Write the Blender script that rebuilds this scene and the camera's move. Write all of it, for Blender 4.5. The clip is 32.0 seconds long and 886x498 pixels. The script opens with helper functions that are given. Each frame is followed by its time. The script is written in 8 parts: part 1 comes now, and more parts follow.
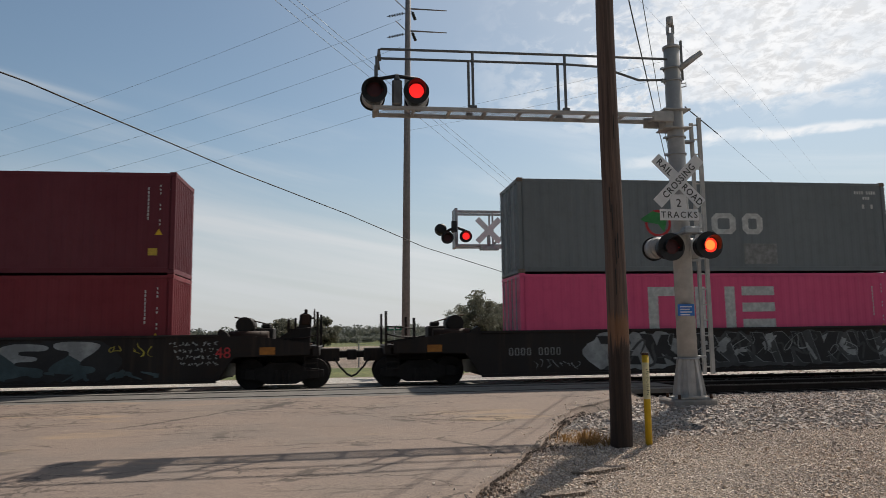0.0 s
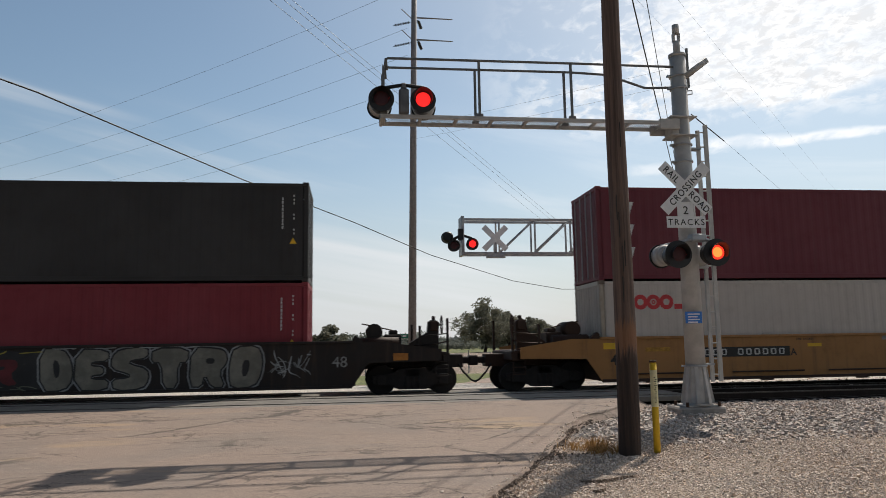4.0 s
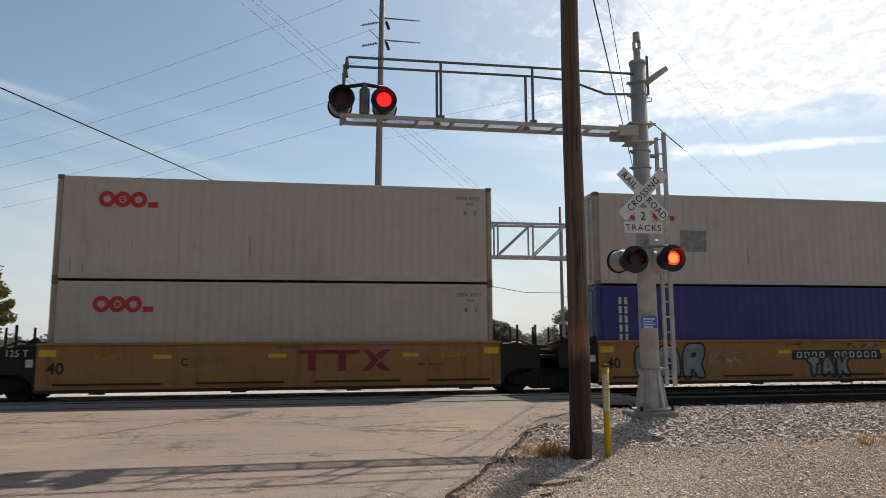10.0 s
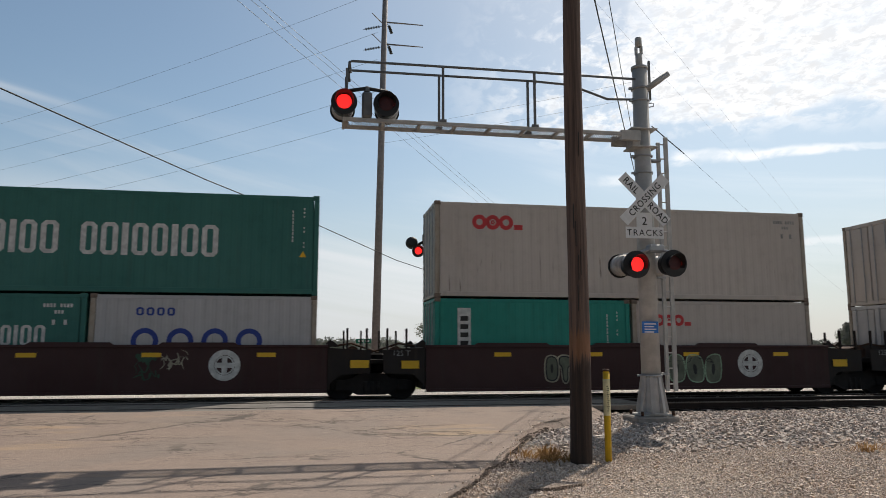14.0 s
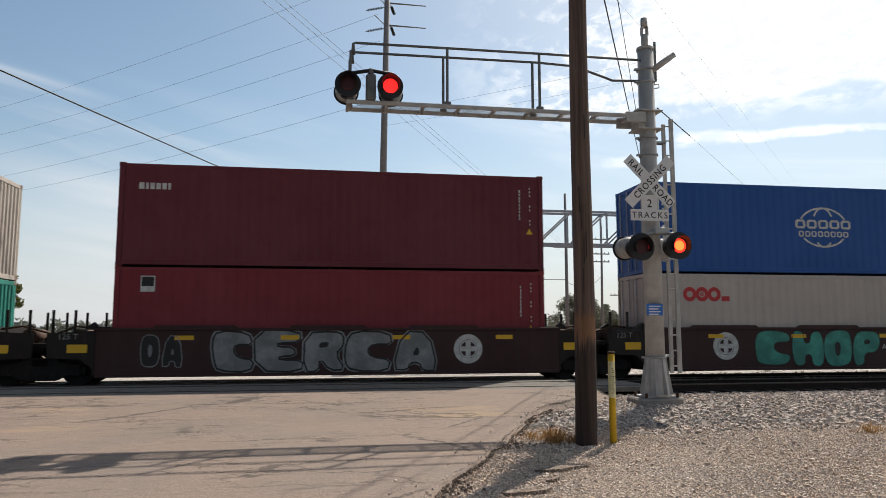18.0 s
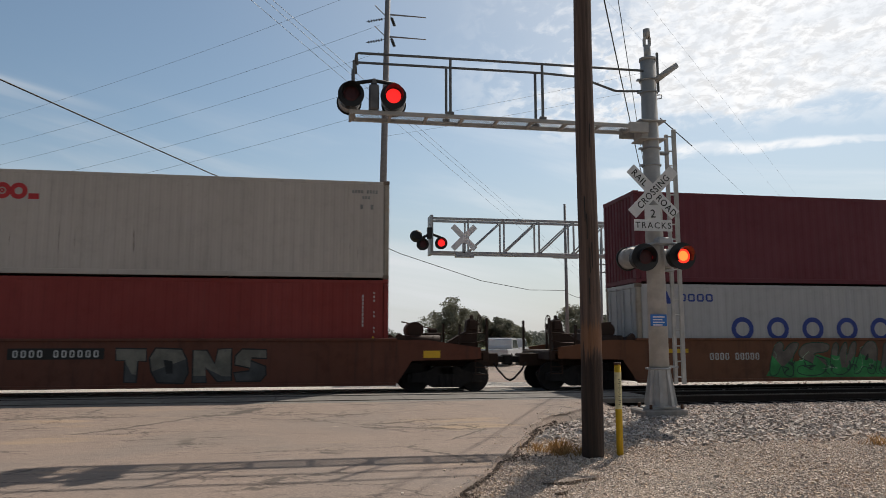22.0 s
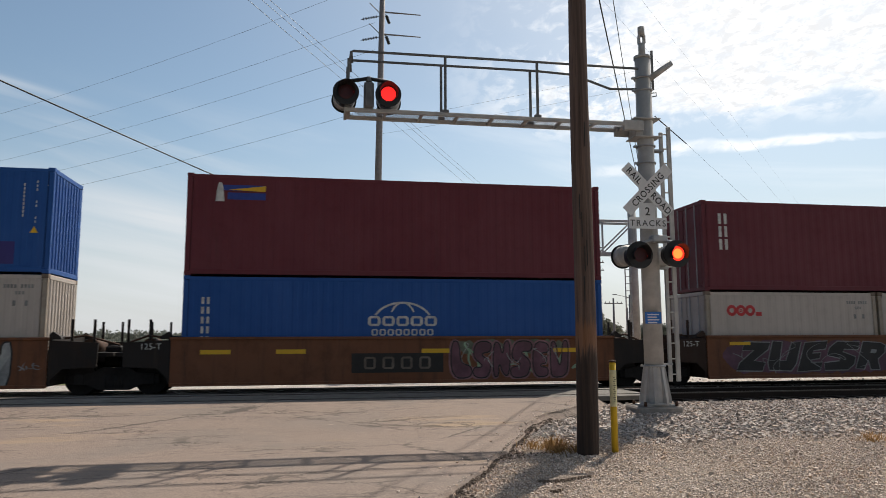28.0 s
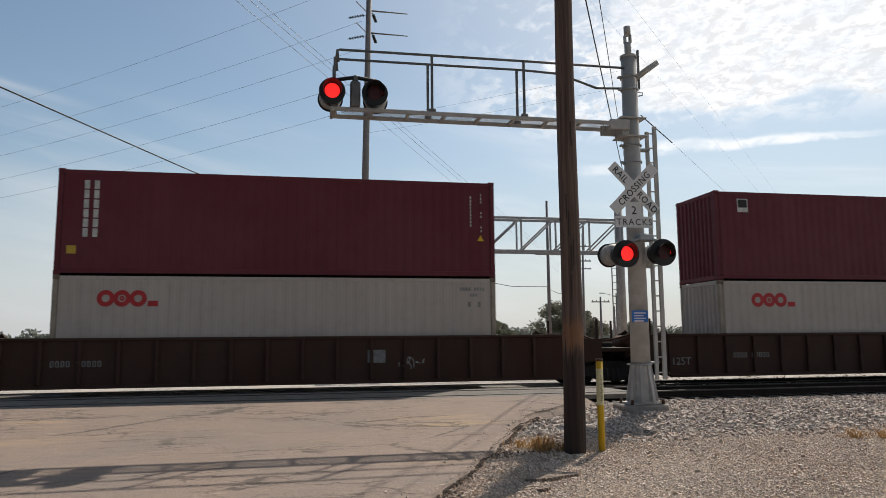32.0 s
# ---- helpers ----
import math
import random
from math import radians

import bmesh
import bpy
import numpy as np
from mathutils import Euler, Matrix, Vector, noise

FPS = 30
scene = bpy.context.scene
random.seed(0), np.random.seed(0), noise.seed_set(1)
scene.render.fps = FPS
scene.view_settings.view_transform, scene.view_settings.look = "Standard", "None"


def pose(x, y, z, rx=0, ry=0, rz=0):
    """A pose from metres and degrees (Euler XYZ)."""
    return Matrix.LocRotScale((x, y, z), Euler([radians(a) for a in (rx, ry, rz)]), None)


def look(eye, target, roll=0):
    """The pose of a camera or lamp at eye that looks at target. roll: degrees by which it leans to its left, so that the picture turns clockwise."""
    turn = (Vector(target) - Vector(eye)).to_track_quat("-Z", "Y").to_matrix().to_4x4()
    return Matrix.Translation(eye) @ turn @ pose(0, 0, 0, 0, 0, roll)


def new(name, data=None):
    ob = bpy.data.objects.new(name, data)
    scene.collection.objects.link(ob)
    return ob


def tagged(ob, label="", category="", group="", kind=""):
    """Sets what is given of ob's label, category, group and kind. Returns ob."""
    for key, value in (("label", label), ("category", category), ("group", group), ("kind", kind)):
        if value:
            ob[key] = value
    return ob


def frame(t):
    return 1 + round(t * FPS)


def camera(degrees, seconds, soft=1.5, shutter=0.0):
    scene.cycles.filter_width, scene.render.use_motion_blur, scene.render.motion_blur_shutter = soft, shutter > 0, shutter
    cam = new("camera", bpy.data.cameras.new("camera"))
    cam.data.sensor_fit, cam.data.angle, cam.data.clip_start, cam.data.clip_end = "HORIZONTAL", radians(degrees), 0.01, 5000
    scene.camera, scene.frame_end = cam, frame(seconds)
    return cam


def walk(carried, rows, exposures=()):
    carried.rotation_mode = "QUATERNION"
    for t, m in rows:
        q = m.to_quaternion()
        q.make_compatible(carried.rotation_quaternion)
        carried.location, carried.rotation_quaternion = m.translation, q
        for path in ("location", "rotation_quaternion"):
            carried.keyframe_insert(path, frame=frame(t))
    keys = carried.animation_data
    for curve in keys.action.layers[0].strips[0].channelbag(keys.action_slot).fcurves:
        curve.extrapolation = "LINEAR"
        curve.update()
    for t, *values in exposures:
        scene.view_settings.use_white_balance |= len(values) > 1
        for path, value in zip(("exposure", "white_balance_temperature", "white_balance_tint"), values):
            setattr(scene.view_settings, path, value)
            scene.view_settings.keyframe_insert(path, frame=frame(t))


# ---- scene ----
cam = camera(63.11, 32.0, soft=0.5, shutter=0.12)


def view(t, x, y, z, yaw, pitch, roll):
    """A row of the path: seconds, the eye, the heading east of the track's normal, the tilt and the lean."""
    a, b = radians(yaw), radians(pitch)
    eye = Vector((x, y, z))
    return t, look(eye, eye + Vector((math.sin(a) * math.cos(b), math.cos(a) * math.cos(b), math.sin(b))), roll)


walk(cam, [view(*row) for row in (
    (0.0, -0.065, -0.034, 1.505, 7.75, 6.78, -0.83), (0.5, -0.078, -0.035, 1.508, 7.41, 6.86, -0.43), (1.0, -0.091, -0.038, 1.506, 7.29, 6.91, -0.29),
    (1.5, -0.092, -0.047, 1.503, 6.79, 7.01, -0.12), (2.0, -0.097, -0.052, 1.502, 6.88, 7.08, -0.10), (2.5, -0.095, -0.063, 1.498, 6.98, 7.20, -0.13),
    (3.0, -0.098, -0.067, 1.498, 6.95, 7.30, -0.44), (3.5, -0.091, -0.066, 1.503, 6.96, 7.41, -0.93), (5.5, -0.069, -0.042, 1.509, 8.70, 7.39, -0.05),
    (6.0, -0.012, -0.033, 1.513, 9.14, 7.47, -0.14), (6.5, 0.038, -0.029, 1.511, 9.48, 7.56, -0.17), (7.0, 0.071, -0.020, 1.511, 9.63, 7.33, -0.38),
    (7.5, 0.077, 0.000, 1.508, 9.70, 7.02, -0.41), (8.0, 0.084, -0.009, 1.502, 9.67, 7.09, -0.28), (8.5, 0.073, -0.015, 1.503, 9.79, 7.15, -0.24),
    (9.0, 0.068, -0.022, 1.509, 9.87, 7.25, -0.24), (9.5, 0.083, -0.012, 1.507, 9.89, 7.42, -0.32), (10.0, 0.083, -0.020, 1.507, 9.94, 7.53, -0.31),
    (10.5, 0.079, -0.039, 1.508, 10.01, 7.74, -0.27), (11.0, 0.078, -0.034, 1.512, 10.18, 7.94, -0.16), (11.5, 0.073, -0.034, 1.520, 10.30, 8.09, -0.07),
    (12.0, 0.075, -0.022, 1.517, 10.45, 8.14, 0.00), (12.5, 0.087, -0.022, 1.521, 10.41, 8.06, -0.03), (13.0, 0.089, -0.035, 1.519, 10.34, 8.01, 0.03),
    (13.5, 0.082, -0.046, 1.521, 10.09, 7.88, 0.01), (14.0, 0.078, -0.038, 1.506, 9.83, 7.84, -0.00), (14.5, 0.074, -0.035, 1.506, 9.95, 7.84, 0.00),
    (16.5, 0.107, -0.024, 1.511, 10.27, 6.93, 0.03), (17.0, 0.099, -0.040, 1.505, 10.02, 6.83, -0.32), (17.5, 0.082, -0.051, 1.498, 9.72, 6.63, -0.19),
    (18.0, 0.047, -0.030, 1.514, 9.59, 6.45, -0.09), (18.5, -0.017, 0.016, 1.520, 9.53, 6.48, -0.01), (19.0, -0.043, 0.035, 1.509, 9.42, 6.49, 0.02),
    (19.5, -0.049, 0.045, 1.516, 9.39, 6.43, 0.02), (20.0, -0.050, 0.046, 1.519, 9.38, 6.54, -0.02), (20.5, -0.041, 0.045, 1.517, 9.44, 6.73, -0.04),
    (21.0, -0.045, 0.040, 1.519, 9.52, 6.92, -0.04), (21.5, -0.044, 0.031, 1.517, 9.66, 7.17, -0.08), (22.0, -0.032, 0.043, 1.512, 9.70, 7.30, -0.08),
    (22.5, -0.041, 0.032, 1.523, 9.71, 7.28, -0.07), (23.0, -0.044, 0.038, 1.518, 9.73, 7.16, 0.01), (23.5, -0.043, 0.033, 1.519, 9.57, 7.07, 0.02),
    (24.0, -0.031, 0.056, 1.515, 9.55, 6.94, -0.01), (24.5, -0.035, 0.060, 1.518, 9.56, 6.93, 0.01), (25.0, -0.027, 0.052, 1.524, 9.53, 7.04, -0.10),
    (25.5, -0.036, 0.042, 1.520, 9.59, 7.10, -0.19), (27.5, -0.045, 0.031, 1.519, 10.01, 7.17, -0.20), (28.0, -0.036, 0.038, 1.517, 10.10, 7.12, -0.21),
    (28.5, -0.039, 0.046, 1.521, 10.23, 7.05, -0.23), (29.0, -0.035, 0.040, 1.526, 10.37, 6.97, -0.27), (29.5, -0.034, 0.038, 1.522, 10.41, 7.01, -0.42),
    (30.0, -0.032, 0.041, 1.517, 10.51, 6.99, -0.32), (30.5, -0.035, 0.054, 1.525, 10.86, 7.01, -0.41), (31.0, -0.026, 0.068, 1.520, 11.07, 7.07, -0.38),
    (31.5, -0.033, 0.062, 1.521, 11.14, 7.07, -0.37), (32.0, -0.022, 0.054, 1.523, 11.09, 7.04, -0.47),
)], exposures=(
    (0.0, -0.17), (1.0, 0.07), (2.0, -0.21), (3.0, 0.0), (4.5, 0.04), (6.0, 0.12), (7.0, 0.14), (8.0, 0.12), (10.0, 0.1), (11.0, 0.0), (12.0, -0.1), (13.0, -0.08), (14.0, 0.06), (15.5, 0.08), (17.0, 0.12),
    (18.0, 0.22), (19.0, 0.14), (20.0, -0.03), (21.0, -0.12), (22.0, -0.08), (23.0, -0.08), (24.0, 0.17), (25.0, 0.22), (26.5, 0.17), (28.0, 0.12), (29.0, 0.1), (30.0, -0.04), (31.0, -0.22), (32.0, 0.02)))

# ---- world and sun ----
SUN = Vector((0.6, 0.8, 1.0)).normalized()
SUN_ELEV, SUN_AZIM = math.asin(SUN.z), math.atan2(SUN.x, SUN.y)


class Nodes:
    """Short-hand to write node trees."""

    def __init__(self, tree):
        self.tree = tree
        tree.nodes.clear()

    def add(self, kind, **values):
        n = self.tree.nodes.new(kind)
        for key, value in values.items():
            if key in ("operation", "blend_type", "data_type", "noise_dimensions", "sky_type", "feature", "distance", "interpolation_type", "wave_type", "bands_direction"):
                if key == "operation":
                    n.operation = value
                elif key == "blend_type":
                    n.blend_type = value
                elif key == "data_type":
                    n.data_type = value
                elif key == "sky_type":
                    n.sky_type = value
                elif key == "feature":
                    n.feature = value
                elif key == "distance":
                    n.distance = value
                elif key == "interpolation_type":
                    n.interpolation_type = value
                elif key == "wave_type":
                    n.wave_type = value
                elif key == "bands_direction":
                    n.bands_direction = value
        return n

    def link(self, a, b):
        self.tree.links.new(a, b)

    def put(self, socket, value):
        if isinstance(value, bpy.types.NodeSocket):
            self.link(value, socket)
        elif isinstance(value, (tuple, list)) and len(value) == 3 and socket.type == "RGBA":
            socket.default_value = (*value, 1)
        else:
            socket.default_value = value

    def math(self, op, a, b=0.0, c=0.0):
        n = self.add("ShaderNodeMath", operation=op)
        for s, v in zip(n.inputs, (a, b, c)):
            self.put(s, v)
        return n.outputs[0]

    def mix(self, fac, a, b, blend="MIX"):
        n = self.add("ShaderNodeMix", data_type="RGBA", blend_type=blend)
        self.put(n.inputs[0], fac), self.put(n.inputs[6], a), self.put(n.inputs[7], b)
        return n.outputs[2]

    def ramp(self, value, lo, hi, a=0.0, b=1.0):
        n = self.add("ShaderNodeMapRange", interpolation_type="SMOOTHSTEP")
        for s, v in zip(n.inputs, (value, lo, hi, a, b)):
            self.put(s, v)
        return n.outputs[0]

    def noise(self, vector, scale, detail=4.0, rough=0.55, warp=0.0):
        n = self.add("ShaderNodeTexNoise")
        self.put(n.inputs["Vector"], vector)
        n.inputs["Scale"].default_value, n.inputs["Detail"].default_value = scale, detail
        n.inputs["Roughness"].default_value, n.inputs["Distortion"].default_value = rough, warp
        return n.outputs[0]

    def mapped(self, vector, scale=(1, 1, 1), loc=(0, 0, 0), rot=(0, 0, 0)):
        n = self.add("ShaderNodeMapping")
        self.put(n.inputs[0], vector)
        n.inputs[1].default_value, n.inputs[2].default_value, n.inputs[3].default_value = loc, rot, scale
        return n.outputs[0]


def build_world():
    world = bpy.data.worlds.new("sky")
    scene.world = world
    world.use_nodes = True
    k = Nodes(world.node_tree)
    sky = k.add("ShaderNodeTexSky", sky_type="NISHITA")
    sky.sun_disc = False
    sky.sun_elevation, sky.sun_rotation = SUN_ELEV, SUN_AZIM
    sky.air_density, sky.dust_density, sky.ozone_density = 1.0, 0.8, 1.2
    way = k.add("ShaderNodeTexCoord").outputs["Generated"]
    parts = k.add("ShaderNodeSeparateXYZ")
    k.link(way, parts.inputs[0])
    east, up = parts.outputs[0], parts.outputs[2]
    plane = k.add("ShaderNodeCombineXYZ")
    k.link(east, plane.inputs[0]), k.link(up, plane.inputs[1])
    at = plane.outputs[0]
    # slanting veils of thin cloud low in the sky
    low = k.add("ShaderNodeCombineXYZ")
    k.link(k.math("MULTIPLY", east, 2.2), low.inputs[0])
    k.link(k.math("MULTIPLY", k.math("ADD", up, k.math("MULTIPLY", east, 0.20)), 15.0), low.inputs[1])
    veil = k.noise(k.mapped(low.outputs[0], (1, 1, 1), (0.4, 0.75, 0)), 1.0, 5.0, 0.55, 0.35)
    veil = k.math("MULTIPLY", k.ramp(veil, 0.44, 0.72), k.math("MULTIPLY", k.ramp(up, 0.03, 0.09), k.ramp(up, 0.34, 0.20)))
    veil = k.math("MULTIPLY", veil, 0.40)
    # a broad sheet of thin cloud whose upper edge slopes down towards the sun, combed into streaks, and a wisp high above it
    slope = k.math("ADD", up, k.math("MULTIPLY", k.math("ADD", east, 0.19), 0.17))
    comb = k.add("ShaderNodeCombineXYZ")
    k.link(k.math("MULTIPLY", east, 1.5), comb.inputs[0]), k.link(k.math("MULTIPLY", slope, 24.0), comb.inputs[1])
    streaks = k.noise(comb.outputs[0], 1.0, 5.0, 0.52, 0.15)
    edge = k.math("ADD", slope, k.math("MULTIPLY", k.math("SUBTRACT", streaks, 0.5), 0.05))
    sheet = k.math("MULTIPLY", k.ramp(edge, 0.200, 0.165), k.ramp(streaks, 0.30, 0.68, 0.25, 1.0))
    sheet = k.math("MULTIPLY", k.math("MULTIPLY", sheet, k.math("MULTIPLY", k.ramp(east, 0.42, 0.10), k.ramp(east, -0.44, -0.18, 0.08, 1.0))), k.ramp(up, 0.0, 0.06, 0.5, 0.85))
    high = k.math("ABSOLUTE", k.math("SUBTRACT", k.math("ADD", edge, k.math("MULTIPLY", east, -0.02)), 0.278))
    feather = k.math("MULTIPLY", k.ramp(high, 0.022, 0.0), k.math("MULTIPLY", k.ramp(east, -0.22, -0.38), k.ramp(streaks, 0.35, 0.65, 0.12, 0.50)))
    veil = k.math("MAXIMUM", veil, k.math("MAXIMUM", sheet, feather))
    # a mackerel bank towards the sun, ragged at its foot, thin at its end, and one streak below it
    lumps = k.noise(at, 9.0, 4.0, 0.55, 0.3)
    puffs = k.noise(k.mapped(at, (0.75, 1.15, 1), (0, 0, 0), (0, 0, 0.25)), 44.0, 4.0, 0.6, 0.4)
    ragged = k.math("SUBTRACT", k.math("ADD", lumps, k.math("MULTIPLY", puffs, 0.35)), 0.675)
    foot = k.math("ADD", up, k.math("MULTIPLY", ragged, 0.05))
    side = k.math("ADD", east, k.math("MULTIPLY", ragged, 0.16))
    full = k.math("MULTIPLY", k.ramp(foot, 0.280, 0.293), k.ramp(side, 0.36, 0.44))
    thin = k.math("MULTIPLY", k.math("MULTIPLY", k.ramp(foot, 0.25, 0.31), k.ramp(side, 0.16, 0.36)), k.ramp(up, 0.47, 0.36, 0.35, 1.0))
    bank = k.math("MULTIPLY", full, k.ramp(k.math("ADD", puffs, k.math("MULTIPLY", lumps, 0.5)), 0.60, 0.86, 0.72, 0.97))
    mottle = k.ramp(k.noise(k.mapped(at, (0.8, 1.3, 1), (0, 0, 0), (0, 0, 0.5)), 80.0, 5.0, 0.66, 0.4), 0.38, 0.60, 0.76, 1.0)
    bank = k.math("MAXIMUM", bank, k.math("MULTIPLY", thin, k.ramp(k.math("ADD", puffs, k.math("MULTIPLY", lumps, 0.8)), 0.80, 1.00, 0.10, 0.85)))
    thread = k.math("ADD", k.math("SUBTRACT", up, k.math("MULTIPLY", k.math("SUBTRACT", east, 0.52), -0.03)), k.math("MULTIPLY", ragged, 0.026))
    line = k.math("ABSOLUTE", k.math("SUBTRACT", thread, 0.243))
    streak = k.math("MULTIPLY", k.ramp(line, k.ramp(east, 0.44, 0.66, 0.0125, 0.006), 0.002), k.math("MULTIPLY", k.ramp(side, 0.42, 0.46), k.ramp(east, 0.70, 0.58)))
    wisp = k.math("MULTIPLY", k.ramp(k.math("ABSOLUTE", k.math("SUBTRACT", thread, 0.135)), 0.010, 0.002), k.math("MULTIPLY", k.ramp(side, 0.50, 0.56), k.ramp(east, 0.70, 0.62)))
    puff = k.math("MULTIPLY", k.ramp(k.math("ABSOLUTE", k.math("SUBTRACT", thread, 0.221)), 0.012, 0.002), k.math("MULTIPLY", k.ramp(east, 0.355, 0.385), k.ramp(east, 0.43, 0.40)))
    streak = k.math("MAXIMUM", streak, k.math("MULTIPLY", k.math("MAXIMUM", wisp, puff), 0.6))
    streak = k.math("MULTIPLY", streak, k.ramp(k.math("ADD", puffs, k.math("MULTIPLY", lumps, 0.5)), 0.58, 0.86, 0.45, 1.0))
    cloud = k.math("MAXIMUM", k.math("MAXIMUM", veil, bank), k.math("MULTIPLY", streak, 0.88))
    base = k.mix(1.0, sky.outputs[0], SKY_TINT, "MULTIPLY")
    haze = k.ramp(up, 0.30, -0.02, 0.0, 0.80)
    base = k.mix(haze, base, (0.660, 0.682, 0.735))
    glare = k.add("ShaderNodeVectorMath", operation="DOT_PRODUCT")
    k.link(way, glare.inputs[0])
    glare.inputs[1].default_value = SUN
    lit = k.ramp(glare.outputs[1], 0.55, 0.98, 0.0, 1.0)
    base = k.mix(k.math("MULTIPLY", k.ramp(glare.outputs[1], 0.70, 0.99), 0.10), base, (1.15, 1.15, 1.15))
    white = k.mix(lit, (0.84, 0.87, 0.90), (1.34, 1.34, 1.35))
    shade = k.math("SUBTRACT", 1.0, k.math("MULTIPLY", bank, k.math("SUBTRACT", 1.0, mottle)))
    white = k.mix(1.0, white, k.mix(shade, (0.0, 0.0, 0.0), (1.0, 1.0, 1.0)), "MULTIPLY")
    out = k.mix(cloud, base, white)
    # the haze scatters forward: the sky away from the sun is dimmer; the unseen sky overhead is dimmed too, to deepen
    # shade
    dim = k.math("MULTIPLY", k.ramp(glare.outputs[1], -0.25, 0.40, SKY_BACK, 1.0), k.ramp(up, 0.48, 0.95, 1.0, 0.6))
    back = k.add("ShaderNodeBackground")
    k.link(out, back.inputs[0])
    k.put(back.inputs[1], k.math("MULTIPLY", dim, SKY_STRENGTH))
    end = k.add("ShaderNodeOutputWorld")
    k.link(back.outputs[0], end.inputs[0])


SKY_TINT, SKY_STRENGTH, SKY_BACK = (0.1145, 0.118, 0.110), 0.84, 0.55
build_world()
lamp = bpy.data.lights.new("sun", "SUN")
lamp.energy, lamp.angle, lamp.color = 4.1, radians(0.6), (1.0, 0.91, 0.80)
new("sun", lamp).matrix_world = look(SUN * 50, (0, 0, 0))


# ---- mesh helpers ----
def quad_box(bm, x0, x1, y0, y1, z0, z1):
    v = [bm.verts.new((x, y, z)) for x in (x0, x1) for y in (y0, y1) for z in (z0, z1)]
    for f in ((0, 1, 3, 2), (4, 6, 7, 5), (0, 4, 5, 1), (2, 3, 7, 6), (0, 2, 6, 4), (1, 5, 7, 3)):
        bm.faces.new([v[i] for i in f])
    return v


def rod(bm, p, q, r0, r1=None, n=8, cap=True):
    """A round bar from p to q, tapered where r1 is given."""
    p, q = Vector(p), Vector(q)
    r1 = r0 if r1 is None else r1
    d = (q - p).normalized()
    a = d.orthogonal().normalized()
    b = d.cross(a)
    rings = [[bm.verts.new(c + (a * math.cos(i * math.tau / n) + b * math.sin(i * math.tau / n)) * r) for i in range(n)] for c, r in ((p, r0), (q, r1))]
    for i in range(n):
        f = bm.faces.new((rings[0][i], rings[0][(i + 1) % n], rings[1][(i + 1) % n], rings[1][i]))
        f.smooth = n > 7
    if cap:
        bm.faces.new(rings[0][::-1]), bm.faces.new(rings[1])


def prism(bm, outline, y0, y1):
    """An outline in x and z, given thickness along y."""
    a = [bm.verts.new((x, y0, z)) for x, z in outline]
    b = [bm.verts.new((x, y1, z)) for x, z in outline]
    n = len(outline)
    bm.faces.new(a), bm.faces.new(b[::-1])
    for i in range(n):
        bm.faces.new((a[i], b[i], b[(i + 1) % n], a[(i + 1) % n]))


def ring(bm, c, r, thick, n=20, axis="y", flat=1.0):
    """A flat hoop round c."""
    c = Vector(c)
    def at(rad, i):
        u, w = rad * math.cos(i * math.tau / n), rad * math.sin(i * math.tau / n) * flat
        return c + (Vector((u, 0, w)) if axis == "y" else Vector((0, u, w)))
    o = [bm.verts.new(at(r, i)) for i in range(n)]
    k = [bm.verts.new(at(r - thick, i)) for i in range(n)]
    for i in range(n):
        bm.faces.new((o[i], o[(i + 1) % n], k[(i + 1) % n], k[i]))


def tube_path(bm, pts, r, n=6):
    """One continuous round bar through the points."""
    pts = [Vector(p) for p in pts]
    rings = []
    side = None
    for i, p in enumerate(pts):
        d = (pts[min(i + 1, len(pts) - 1)] - pts[max(i - 1, 0)]).normalized()
        a = d.orthogonal().normalized() if side is None else (side - d * side.dot(d)).normalized()
        side = a
        b = d.cross(a)
        rings.append([bm.verts.new(p + (a * math.cos(q * math.tau / n) + b * math.sin(q * math.tau / n)) * r) for q in range(n)])
    for u, v in zip(rings, rings[1:]):
        for q in range(n):
            bm.faces.new((u[q], u[(q + 1) % n], v[(q + 1) % n], v[q])).smooth = True
    bm.faces.new(rings[0][::-1]), bm.faces.new(rings[-1])


def bevel(bm, width, seg=1):
    bmesh.ops.bevel(bm, geom=list(bm.edges), offset=width, segments=seg, affect="EDGES", clamp_overlap=True)


def mesh_of(name, bm, material):
    bmesh.ops.recalc_face_normals(bm, faces=bm.faces)
    me = bpy.data.meshes.new(name)
    bm.to_mesh(me)
    bm.free()
    me.materials.append(material)
    return me


def part(name, bm, material, parent, label=""):
    """Links a bmesh as one mesh object under a thing or under a part."""
    me = bm if isinstance(bm, bpy.types.Mesh) else mesh_of(name, bm, material)
    ob = new(name, me)
    ob.parent = parent
    return tagged(ob, label) if label else ob


def boxes(*specs, bev=0.0):
    bm = bmesh.new()
    for s in specs:
        quad_box(bm, *s)
    if bev:
        bevel(bm, bev)
    return bm


def thing(name, label, category, m=None, group="", kind=""):
    ob = new(name)
    ob.empty_display_size = 0.2
    if m is not None:
        ob.matrix_basis = m
    return tagged(ob, label, category, group, kind)


def solid(name, bm, material, label, category="", group="", kind="", m=None):
    """A thing or a piece of the setting that is one mesh."""
    me = bm if isinstance(bm, bpy.types.Mesh) else mesh_of(name, bm, material)
    ob = new(name, me)
    if m is not None:
        ob.matrix_basis = m
    return tagged(ob, label, category, group, kind)


